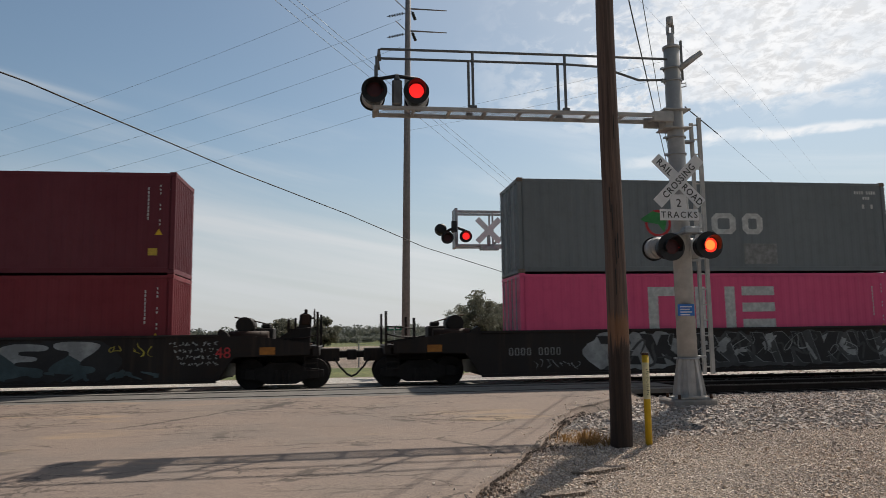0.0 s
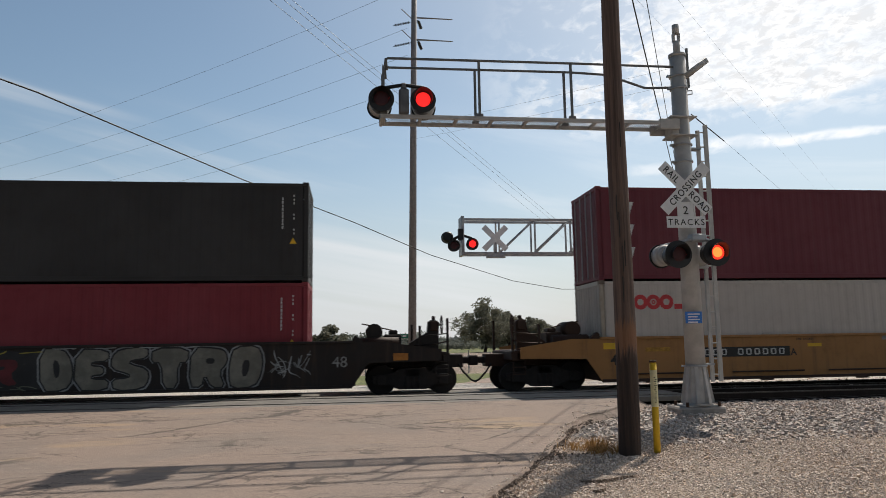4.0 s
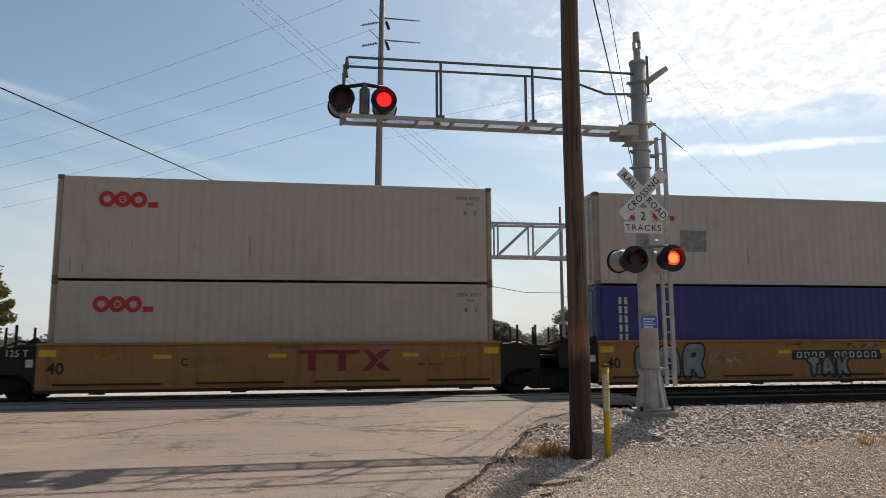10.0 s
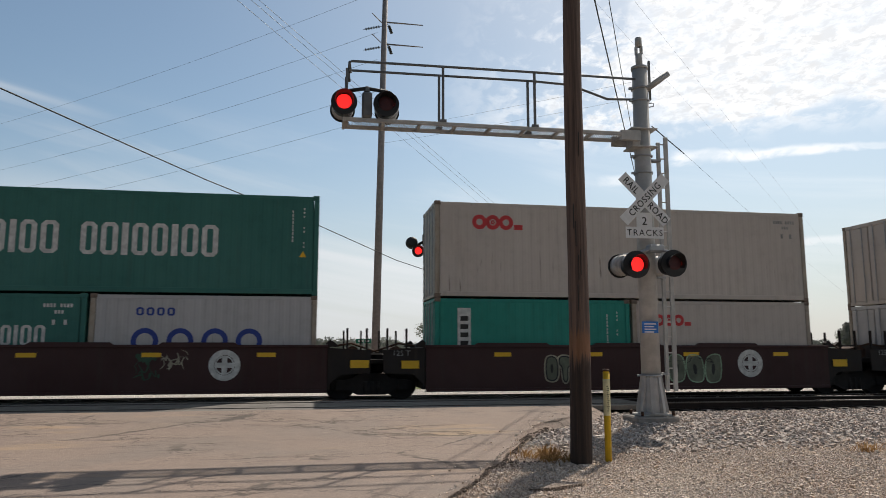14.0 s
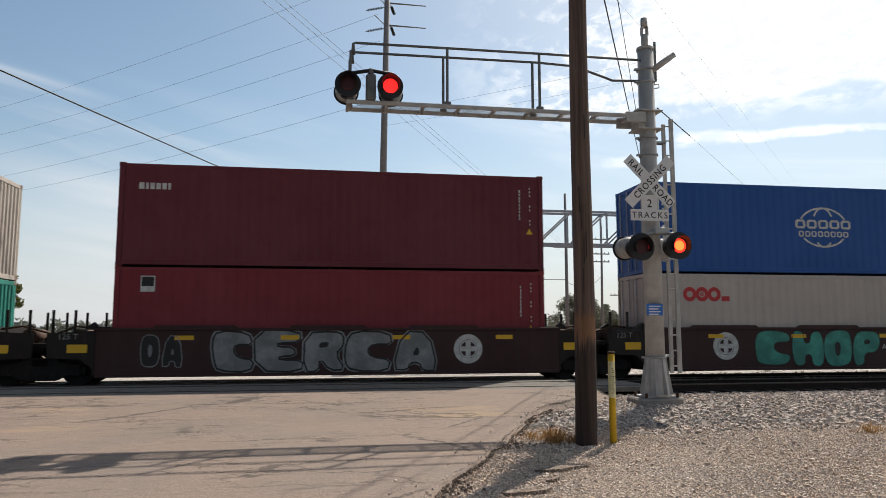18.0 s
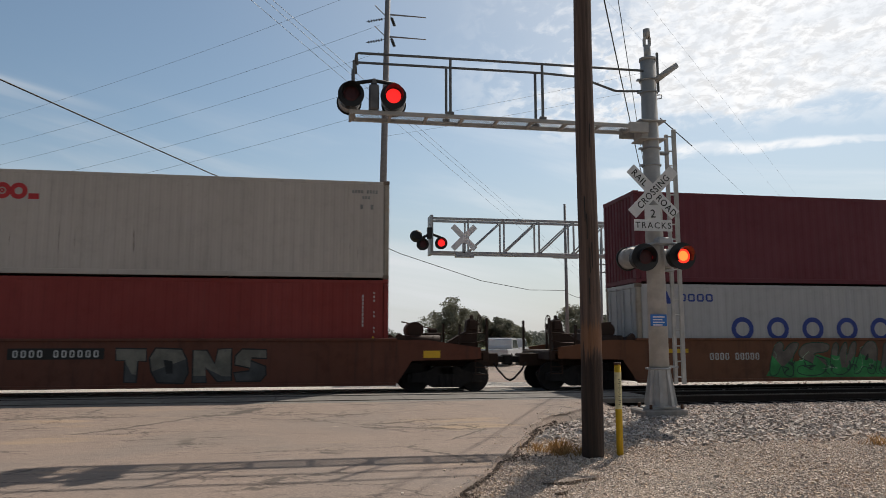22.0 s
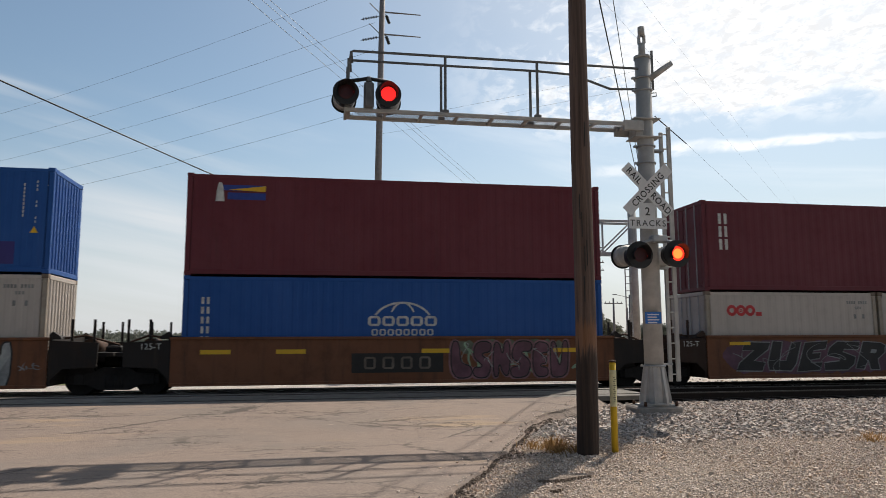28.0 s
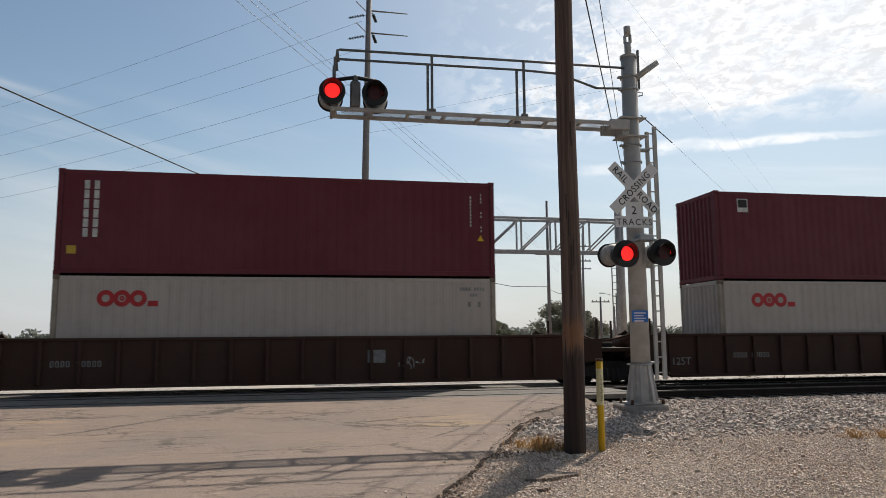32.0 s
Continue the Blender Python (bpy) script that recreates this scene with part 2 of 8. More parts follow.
def lettering(text, height, bold=0.0, spacing=1.0, width=1.0):
    """Flat letters in the x-z plane, facing -y, centred on the origin; cap height as given."""
    cu = bpy.data.curves.new("letters", "FONT")
    cu.body, cu.size, cu.offset, cu.space_character = text, 1.0, bold, spacing
    cu.align_x, cu.resolution_u = "CENTER", 3
    ob = bpy.data.objects.new("letters", cu)
    me = bpy.data.meshes.new_from_object(ob)
    bpy.data.objects.remove(ob)
    k = height / 0.70
    zs = [v.co.y for v in me.vertices] or [0]
    mid = (min(zs) + max(zs)) / 2
    for v in me.vertices:
        v.co = (v.co.x * k * width, 0, (v.co.y - mid) * k)
    me.materials.clear()
    return me


# ---- materials ----
def material(name):
    mat = bpy.data.materials.new(name)
    mat.use_nodes = True
    k = Nodes(mat.node_tree)
    shade, end = k.add("ShaderNodeBsdfPrincipled"), k.add("ShaderNodeOutputMaterial")
    k.link(shade.outputs[0], end.inputs[0])
    return mat, k, shade, k.add("ShaderNodeTexCoord").outputs["Object"]


def bump(k, shade, height, strength=0.3, depth=0.01):
    n = k.add("ShaderNodeBump")
    n.inputs["Strength"].default_value, n.inputs["Distance"].default_value = strength, depth
    k.put(n.inputs["Height"], height)
    k.link(n.outputs[0], shade.inputs["Normal"])


def paint(name, rgb, rough=0.5, metal=0.0, dirt=0.35, rust=0.15, grime=(0.05, 0.04, 0.032), fade=0.12, drips=0.0):
    """Weathered paint on steel: faded patches, runs of dirt, scabs of rust."""
    mat, k, shade, at = material(name)
    pale = tuple(min(1, c * 1.25 + 0.03) for c in rgb)
    col = k.mix(k.math("MULTIPLY", k.ramp(k.noise(at, 0.35, 3), 0.35, 0.75), fade * 3), rgb, pale)
    runs = k.ramp(k.noise(k.mapped(at, (5, 5, 0.35)), 1.0, 5, 0.65), 0.50, 0.78)
    col = k.mix(k.math("MULTIPLY", runs, dirt), col, grime)
    film = k.ramp(k.noise(at, 1.7, 6, 0.7), 0.45, 0.75)
    col = k.mix(k.math("MULTIPLY", film, dirt * 0.6), col, grime)
    scab = k.ramp(k.noise(at, 4.0, 8, 0.75), 0.66, 0.72)
    col = k.mix(k.math("MULTIPLY", scab, rust), col, (0.10, 0.035, 0.015))
    if drips:
        # sparse narrow rust runs and scuffs
        run = k.ramp(k.noise(k.mapped(at, (9, 9, 0.55), (3, 7, 0)), 1.0, 3, 0.5), 0.66, 0.74)
        col = k.mix(k.math("MULTIPLY", k.math("MULTIPLY", run, k.ramp(k.noise(at, 0.6, 3), 0.45, 0.6)), drips), col, (0.085, 0.050, 0.034))
        scuff = k.ramp(k.noise(k.mapped(at, (1.6, 1.6, 5)), 1.0, 6, 0.75), 0.70, 0.76)
        col = k.mix(k.math("MULTIPLY", scuff, drips * 0.7), col, (0.10, 0.085, 0.075))
    k.put(shade.inputs["Base Color"], col)
    k.put(shade.inputs["Roughness"], k.math("ADD", rough, k.math("MULTIPLY", film, 0.25)))
    shade.inputs["Metallic"].default_value = metal
    shade.inputs["Specular IOR Level"].default_value = 0.28
    bump(k, shade, k.noise(at, 30, 3), 0.15, 0.004)
    return mat


def plain(name, rgb, rough=0.55, metal=0.0, vary=0.25, scale=6.0):
    mat, k, shade, at = material(name)
    dark = tuple(c * (1 - vary) for c in rgb)
    k.put(shade.inputs["Base Color"], k.mix(k.ramp(k.noise(at, scale, 5, 0.6), 0.35, 0.7), dark, rgb))
    k.put(shade.inputs["Roughness"], k.math("ADD", rough, k.math("MULTIPLY", k.noise(at, scale * 3, 3), 0.12)))
    shade.inputs["Metallic"].default_value = metal
    bump(k, shade, k.noise(at, scale * 8, 2), 0.12, 0.003)
    return mat


def glow(name, rgb, power):
    mat, k, shade, at = material(name)
    shade.inputs["Base Color"].default_value = (*rgb, 1)
    shade.inputs["Emission Color"].default_value = (*rgb, 1)
    shade.inputs["Emission Strength"].default_value = power
    return mat


MAROON = paint("maroon_paint", (0.130, 0.023, 0.033), 0.55, dirt=0.18, rust=0.05)
OXIDE = paint("oxide_red_paint", (0.205, 0.026, 0.035), 0.55, dirt=0.2, rust=0.05)
BRICKRED = paint("brick_red_paint", (0.25, 0.038, 0.032), 0.55, dirt=0.2, rust=0.05)
MAGENTA = paint("magenta_paint", (0.74, 0.095, 0.22), 0.5, dirt=0.15, rust=0.03)
STEELGREY = paint("slate_grey_paint", (0.170, 0.188, 0.194), 0.55, dirt=0.2, rust=0.12)
BLACKBOX = paint("black_paint_container", (0.030, 0.027, 0.026), 0.5, dirt=0.15, rust=0.1)
LIGHTGREY = paint("pale_grey_paint", (0.485, 0.432, 0.385), 0.55, dirt=0.26, rust=0.22, grime=(0.16, 0.13, 0.10), drips=0.8)
WHITEGREY = paint("white_paint_container", (0.44, 0.43, 0.425), 0.55, dirt=0.26, rust=0.2, grime=(0.18, 0.15, 0.12), drips=0.9)
JADE = paint("jade_green_paint", (0.045, 0.225, 0.188), 0.55, dirt=0.2, rust=0.1)
SEAGREEN = paint("deep_green_paint", (0.036, 0.145, 0.122), 0.55, dirt=0.2, rust=0.08)
TEAL = paint("teal_paint", (0.018, 0.23, 0.18), 0.55, dirt=0.3, rust=0.2, drips=0.7)
COBALT = paint("cobalt_blue_paint", (0.013, 0.082, 0.30), 0.52, dirt=0.12, rust=0.04)
NAVY = paint("violet_blue_paint", (0.042, 0.034, 0.175), 0.42, dirt=0.15, rust=0.05)

CAR_YELLOW = paint("wagon_yellow_paint", (0.34, 0.165, 0.055), 0.65, dirt=0.55, rust=0.3, grime=(0.105, 0.068, 0.046))
CAR_ORANGE = paint("wagon_rust_orange_paint", (0.170, 0.067, 0.031), 0.68, dirt=0.7, rust=0.5, grime=(0.060, 0.036, 0.026))
CAR_RUSTRED = paint("wagon_rusty_red_paint", (0.135, 0.047, 0.028), 0.7, dirt=0.6, rust=0.5, grime=(0.05, 0.032, 0.025))
CAR_BROWN = paint("wagon_brown_paint", (0.043, 0.0165, 0.016), 0.6, dirt=0.4, rust=0.3)
CAR_RUST = paint("wagon_rusty_brown_paint", (0.052, 0.022, 0.014), 0.7, dirt=0.5, rust=0.5)
CAR_BLACK = paint("wagon_black_paint", (0.018, 0.014, 0.0125), 0.65, dirt=0.5, rust=0.4, grime=(0.075, 0.048, 0.034))
# Dirty iron, its colour taken nearly to black for shade under the wagons.
IRON = plain("dirty_shaded_iron", (0.013, 0.010, 0.009), 0.75, 0.0, 0.5)
CAR_END = paint("wagon_dark_rust_paint", (0.038, 0.019, 0.012), 0.7, dirt=0.5, rust=0.4)
RUSTY = plain("rusty_steel", (0.11, 0.055, 0.032), 0.75, 0.2, 0.5)
GALV = plain("galvanised_steel", (0.42, 0.43, 0.44), 0.5, 0.55, 0.25, 5)
ALUMINIUM = plain("dull_aluminium", (0.47, 0.46, 0.445), 0.6, 0.12, 0.2, 4)
# Darker copy of GALV: the shade of backlit rails is in its colour.
DARK_GALV = plain("backlit_galvanised_pipe", (0.17, 0.175, 0.18), 0.6, 0.3, 0.25, 5)
LAMP_BLACK = plain("black_lamp_housing", (0.012, 0.012, 0.013), 0.5, 0, 0.2)
LENS_OFF = plain("unlit_red_lens", (0.055, 0.004, 0.006), 0.45, 0, 0.3, 14)
LENS_ON = glow("lit_red_lens", (1.0, 0.022, 0.02), 1.1)
LENS_HOT = glow("lit_orange_lens", (1.0, 0.030, 0.014), 1.6)
LENS_CORE = glow("lit_amber_core", (1.0, 0.17, 0.030), 2.1)
SIGN_WHITE = plain("white_sign_sheeting", (0.72, 0.72, 0.72), 0.45, 0, 0.1)
SIGN_BLACK = plain("black_sign_ink", (0.02, 0.02, 0.02), 0.5)
SIGN_BLUE = plain("blue_sign_sheeting", (0.025, 0.17, 0.56), 0.45, 0, 0.15)
SIGN_GREEN = plain("green_sign_sheeting", (0.01, 0.16, 0.10), 0.45, 0, 0.15)
YELLOW = paint("yellow_marker_paint", (0.62, 0.40, 0.02), 0.5, dirt=0.3, rust=0.1, grime=(0.2, 0.14, 0.05))
WHITE_INK = plain("white_stencil_paint", (0.66, 0.66, 0.63), 0.55, 0, 0.3)
GREY_INK = plain("faded_grey_paint", (0.30, 0.30, 0.29), 0.6, 0, 0.4)
RED_INK = plain("red_stencil_paint", (0.55, 0.03, 0.035), 0.5, 0, 0.2)
BLUE_INK = plain("blue_stencil_paint", (0.02, 0.05, 0.28), 0.5, 0, 0.2)
DARK_INK = plain("black_stencil_paint", (0.02, 0.018, 0.016), 0.55, 0, 0.3)
LABEL = plain("yellow_label", (0.62, 0.42, 0.05), 0.5, 0, 0.2, 18)
MARK_RED = plain("faded_dark_red_paint", (0.27, 0.028, 0.036), 0.6, 0, 0.4, 3)
PALE_POST = paint("rust_streaked_pale_paint", (0.36, 0.31, 0.25), 0.6, dirt=0.9, rust=1.0, grime=(0.13, 0.075, 0.045))
CASTING = paint("rusty_corner_casting", (0.20, 0.15, 0.115), 0.75, dirt=0.6, rust=0.8)
REFLECT = plain("yellow_reflector", (0.76, 0.45, 0.012), 0.35, 0, 0.1)
WIRE = plain("black_cable", (0.02, 0.02, 0.022), 0.6)
BARE_WIRE = plain("bare_aluminium_line", (0.12, 0.125, 0.13), 0.55, 0.2)
FADED_YELLOW = plain("faded_yellow_paint", (0.52, 0.27, 0.035), 0.6, 0, 0.5, 9)
DULL_ORANGE = plain("dull_orange_reflector", (0.46, 0.17, 0.015), 0.45, 0, 0.35)
SOIL = plain("dark_soil", (0.24, 0.185, 0.148), 0.95, 0, 0.5, 9)


def asphalt():
    mat, k, shade, at = material("old_pale_asphalt")
    grain = k.noise(at, 55, 4, 0.7)
    patch = k.noise(at, 0.35, 5, 0.6, 0.6)
    col = k.mix(k.ramp(grain, 0.3, 0.72), (0.172, 0.127, 0.102), (0.368, 0.281, 0.226))
    col = k.mix(k.ramp(patch, 0.42, 0.66), col, k.mix(0.55, col, (0.20, 0.170, 0.148)))
    tan = k.ramp(k.noise(k.mapped(at, (0.28, 0.9, 1), (1.7, 3, 0)), 1.0, 4), 0.58, 0.72)
    col = k.mix(k.math("MULTIPLY", tan, 0.6), col, (0.42, 0.29, 0.17))
    fleck = k.ramp(k.noise(at, 21, 6, 0.8), 0.58, 0.70)
    col = k.mix(k.math("MULTIPLY", fleck, 0.35), col, (0.12, 0.098, 0.082))
    blotch = k.ramp(k.noise(k.mapped(at, (2.6, 6.5, 1), (4, 1, 0)), 1.0, 9, 0.82, 0.4), 0.53, 0.63)
    col = k.mix(k.math("MULTIPLY", blotch, 0.34), col, (0.10, 0.080, 0.066))
    worn = k.ramp(k.noise(k.mapped(at, (3.0, 8.0, 1), (9, 3, 0)), 1.0, 8, 0.8), 0.56, 0.68)
    col = k.mix(k.math("MULTIPLY", worn, 0.45), col, (0.50, 0.40, 0.325))
    stain = k.ramp(k.noise(k.mapped(at, (0.5, 1.6, 1), (0.3, 5, 0)), 1.0, 7, 0.7), 0.55, 0.75)
    col = k.mix(k.math("MULTIPLY", stain, 0.35), col, (0.13, 0.108, 0.092))
    # tired cracks along and across the lane, jagged
    wob = k.add("ShaderNodeTexNoise")
    k.put(wob.inputs["Vector"], at)
    wob.inputs["Scale"].default_value, wob.inputs["Detail"].default_value, wob.inputs["Roughness"].default_value = 1.1, 7.0, 0.72
    shift = k.add("ShaderNodeVectorMath", operation="MULTIPLY_ADD")
    k.link(wob.outputs["Color"], shift.inputs[0])
    shift.inputs[1].default_value = (0.9, 0.9, 0)
    k.put(shift.inputs[2], at)
    lines = None
    for sc, rot, wide, lo, hi in (((0.07, 0.85, 1), 0.03, 0.013, 0.44, 0.56), ((0.16, 0.52, 1), 0.10, 0.0075, 0.40, 0.52), ((0.5, 0.85, 1), 0.5, 0.010, 0.50, 0.60), ((1.5, 2.1, 1), 0.2, 0.024, 0.50, 0.60)):
        cells = k.add("ShaderNodeTexVoronoi", feature="DISTANCE_TO_EDGE")
        k.put(cells.inputs["Vector"], k.mapped(shift.outputs[0], sc, (2.2, 0.3, 0), (0, 0, rot)))
        cells.inputs["Scale"].default_value = 1.0
        edge = k.math("MULTIPLY", k.ramp(cells.outputs["Distance"], wide, wide * 0.4), k.ramp(k.noise(at, 0.45, 3), lo, hi))
        lines = edge if lines is None else k.math("MAXIMUM", lines, edge)
    crack = lines
    col = k.mix(k.math("MULTIPLY", crack, 0.75), col, (0.05, 0.040, 0.033))
    k.put(shade.inputs["Base Color"], col)
    shade.inputs["Roughness"].default_value = 0.92
    bump(k, shade, k.math("SUBTRACT", grain, crack), 0.5, 0.012)
    return mat


def gravel_ground(name, scale, dark, lo, hi, tan):
    mat, k, shade, at = material(name)
    cells = k.add("ShaderNodeTexVoronoi")
    k.put(cells.inputs["Vector"], at)
    cells.inputs["Scale"].default_value = scale
    fine = k.add("ShaderNodeTexVoronoi")
    k.put(fine.inputs["Vector"], at)
    fine.inputs["Scale"].default_value = scale * 2.3
    grain = k.noise(at, scale * 1.6, 4, 0.75)
    tone = k.add("ShaderNodeSeparateColor")
    k.link(cells.outputs["Color"], tone.inputs[0])
    stone = k.mix(tone.outputs[0], lo, hi)
    stone = k.mix(k.math("MULTIPLY", tone.outputs[1], 0.5), stone, tan)
    gap = k.ramp(k.math("ADD", cells.outputs["Distance"], k.math("MULTIPLY", fine.outputs["Distance"], 0.4)), 0.42, 0.78)
    col = k.mix(gap, stone, dark)
    col = k.mix(k.ramp(grain, 0.52, 0.70, 0.0, 0.6), col, dark)
    col = k.mix(k.math("MULTIPLY", k.ramp(k.noise(at, 0.55, 4), 0.45, 0.7), 0.4), col, tan)
    k.put(shade.inputs["Base Color"], col)
    shade.inputs["Roughness"].default_value = 0.95
    bump(k, shade, k.math("SUBTRACT", 1.0, k.math("ADD", cells.outputs["Distance"], k.math("MULTIPLY", fine.outputs["Distance"], 0.4))), 1.0, 0.03)
    return mat


def stones(name, lo, hi, warm):
    mat, k, shade, at = material(name)
    info = k.add("ShaderNodeNewGeometry").outputs["Random Per Island"]
    col = k.mix(info, lo, hi)
    col = k.mix(k.ramp(k.math("FRACT", k.math("MULTIPLY", info, 17.3)), 0.6, 1.0), col, warm)
    k.put(shade.inputs["Base Color"], k.mix(k.ramp(k.noise(at, 60, 3), 0.2, 0.6), tuple(c * 0.7 for c in lo), col))
    shade.inputs["Roughness"].default_value = 0.9
    return mat


def grass_ground():
    mat, k, shade, at = material("meadow")
    col = k.mix(k.ramp(k.noise(at, 0.25, 5), 0.35, 0.7), (0.15, 0.18, 0.040), (0.33, 0.31, 0.10))
    col = k.mix(k.ramp(k.noise(at, 9, 5, 0.7), 0.35, 0.75), (0.06, 0.08, 0.02), col)
    k.put(shade.inputs["Base Color"], col)
    shade.inputs["Roughness"].default_value = 0.95
    bump(k, shade, k.noise(at, 12, 5), 0.8, 0.05)
    return mat


def leaves(name, lo, hi, warm):
    mat, k, shade, at = material(name)
    info = k.add("ShaderNodeNewGeometry").outputs["Random Per Island"]
    col = k.mix(info, lo, hi)
    col = k.mix(k.math("MULTIPLY", k.ramp(k.noise(at, 0.5, 3), 0.5, 0.72), 0.6), col, warm)
    k.put(shade.inputs["Base Color"], col)
    shade.inputs["Roughness"].default_value = 0.7
    shade.inputs["Subsurface Weight"].default_value = 0.0
    end = [n for n in k.tree.nodes if n.type == "OUTPUT_MATERIAL"][0]
    thin = k.add("ShaderNodeBsdfTranslucent")
    k.put(thin.inputs[0], col)
    both = k.add("ShaderNodeMixShader")
    both.inputs[0].default_value = 0.5
    k.link(shade.outputs[0], both.inputs[1]), k.link(thin.outputs[0], both.inputs[2])
    k.link(both.outputs[0], end.inputs[0])
    return mat


def wood(name, lo, hi, grain=(14, 14, 0.5)):
    mat, k, shade, at = material(name)
    fibre = k.noise(k.mapped(at, grain), 1.0, 6, 0.7)
    blot = k.noise(k.mapped(at, (1.5, 1.5, 0.5)), 1.0, 4)
    col = k.mix(k.ramp(fibre, 0.3, 0.72), lo, hi)
    col = k.mix(k.math("MULTIPLY", k.ramp(blot, 0.5, 0.75), 0.6), col, (0.05, 0.032, 0.022))
    k.put(shade.inputs["Base Color"], col)
    shade.inputs["Roughness"].default_value = 0.85
    bump(k, shade, fibre, 0.6, 0.012)
    return mat


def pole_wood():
    """Weathered pine: near-black towards its foot, a raw orange scrape above that, paler further up."""
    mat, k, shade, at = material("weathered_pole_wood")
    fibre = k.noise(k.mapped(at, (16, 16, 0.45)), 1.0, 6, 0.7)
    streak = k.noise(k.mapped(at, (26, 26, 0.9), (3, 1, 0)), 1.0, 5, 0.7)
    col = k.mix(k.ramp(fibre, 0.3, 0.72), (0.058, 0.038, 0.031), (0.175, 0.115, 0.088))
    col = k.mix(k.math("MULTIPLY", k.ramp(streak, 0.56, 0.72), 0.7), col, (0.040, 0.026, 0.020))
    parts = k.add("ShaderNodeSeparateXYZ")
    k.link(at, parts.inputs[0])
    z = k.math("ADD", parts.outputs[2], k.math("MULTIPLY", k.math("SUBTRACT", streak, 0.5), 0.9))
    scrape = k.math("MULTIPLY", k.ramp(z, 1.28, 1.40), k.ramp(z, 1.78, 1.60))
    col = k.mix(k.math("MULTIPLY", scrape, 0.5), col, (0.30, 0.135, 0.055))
    dark_foot = k.mix(k.ramp(fibre, 0.35, 0.75), (0.024, 0.016, 0.012), (0.072, 0.044, 0.032))
    col = k.mix(k.ramp(z, 1.42, 1.20), col, dark_foot)
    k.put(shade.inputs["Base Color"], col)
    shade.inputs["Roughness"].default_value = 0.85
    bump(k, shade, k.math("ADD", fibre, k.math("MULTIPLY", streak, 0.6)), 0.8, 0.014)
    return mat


ASPHALT, MEADOW = asphalt(), grass_ground()
GRAVEL = gravel_ground("gravel_and_dirt", 32, (0.17, 0.132, 0.104), (0.36, 0.288, 0.232), (0.74, 0.63, 0.55), (0.50, 0.365, 0.255))
BEDDING = gravel_ground("ballast_bedding", 18, (0.055, 0.047, 0.042), (0.20, 0.175, 0.155), (0.50, 0.45, 0.41), (0.33, 0.26, 0.20))
LIMESTONE = gravel_ground("pale_limestone", 22, (0.42, 0.39, 0.35), (0.62, 0.58, 0.53), (0.85, 0.82, 0.77), (0.66, 0.60, 0.52))
# Track bed and its stones are near-black: the train's shade is in the colour.
SHADED_BED = gravel_ground("shaded_track_bed", 16, (0.008, 0.007, 0.006), (0.018, 0.015, 0.013), (0.042, 0.036, 0.031), (0.03, 0.022, 0.017))
SHADED_STONE = stones("shaded_ballast_stone", (0.018, 0.015, 0.013), (0.045, 0.038, 0.033), (0.035, 0.026, 0.02))
BALLAST = stones("ballast_stone", (0.26, 0.22, 0.19), (0.74, 0.655, 0.585), (0.54, 0.41, 0.32))
PEBBLES = stones("pebble_stone", (0.46, 0.37, 0.30), (0.84, 0.72, 0.62), (0.66, 0.49, 0.35))
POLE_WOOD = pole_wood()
# Sleepers: creosoted, then darkened further for the train's shade.
SLEEPER = wood("creosoted_shaded_sleeper", (0.014, 0.011, 0.009), (0.036, 0.028, 0.023), (1.2, 18, 18))
STEEL_POLE = plain("grey_brown_weathering_steel", (0.27, 0.25, 0.255), 0.65, 0.1, 0.2)
# Rail sides and heads are darkened in colour too, for the same shade.
RAIL_SIDE = plain("rusty_shaded_rail", (0.024, 0.014, 0.010), 0.7, 0.3, 0.4)
RAIL_TOP = plain("darkened_rail_head", (0.13, 0.12, 0.112), 0.40, 0.9, 0.2)
PANEL = plain("crossing_panel", (0.20, 0.185, 0.165), 0.85, 0, 0.35, 3)
CONCRETE = plain("concrete", (0.31, 0.285, 0.26), 0.85, 0, 0.25, 5)
# Near leaves: yellowed and lightened in colour for light shining through from behind.
LEAF_NEAR = leaves("leaf_green", (0.075, 0.090, 0.018), (0.185, 0.180, 0.042), (0.30, 0.20, 0.06))
# Far leaves: haze is painted in as pale, greyed greens.
LEAF_HAZE = leaves("leaf_haze_green", (0.21, 0.225, 0.195), (0.30, 0.31, 0.26), (0.31, 0.30, 0.25))
LEAF_FAR = leaves("leaf_far_haze", (0.155, 0.160, 0.115), (0.27, 0.265, 0.185), (0.30, 0.27, 0.20))
DRY = leaves("dry_grass", (0.22, 0.12, 0.045), (0.44, 0.27, 0.115), (0.12, 0.11, 0.03))
BARK = wood("bark", (0.03, 0.024, 0.018), (0.09, 0.07, 0.055))

# ---- ground, road, tracks ----
RAIL_Z, FAR_RAIL_Z, NEAR_RAIL_Z = 0.15, 0.05, 0.195
TRACK_Y, NEAR_TRACK_Y = 22.05, 17.60


def road_height(y):
    """The road rises to the rails and falls away behind them."""
    def ease(a, b):
        t = min(1, max(0, (y - a) / (b - a)))
        return t * t * (3 - 2 * t)
    return 0.005 + 0.182 * ease(10.5, 16.2) - 0.147 * ease(18.9, 20.6) - 0.045 * ease(22.9, 24.0)


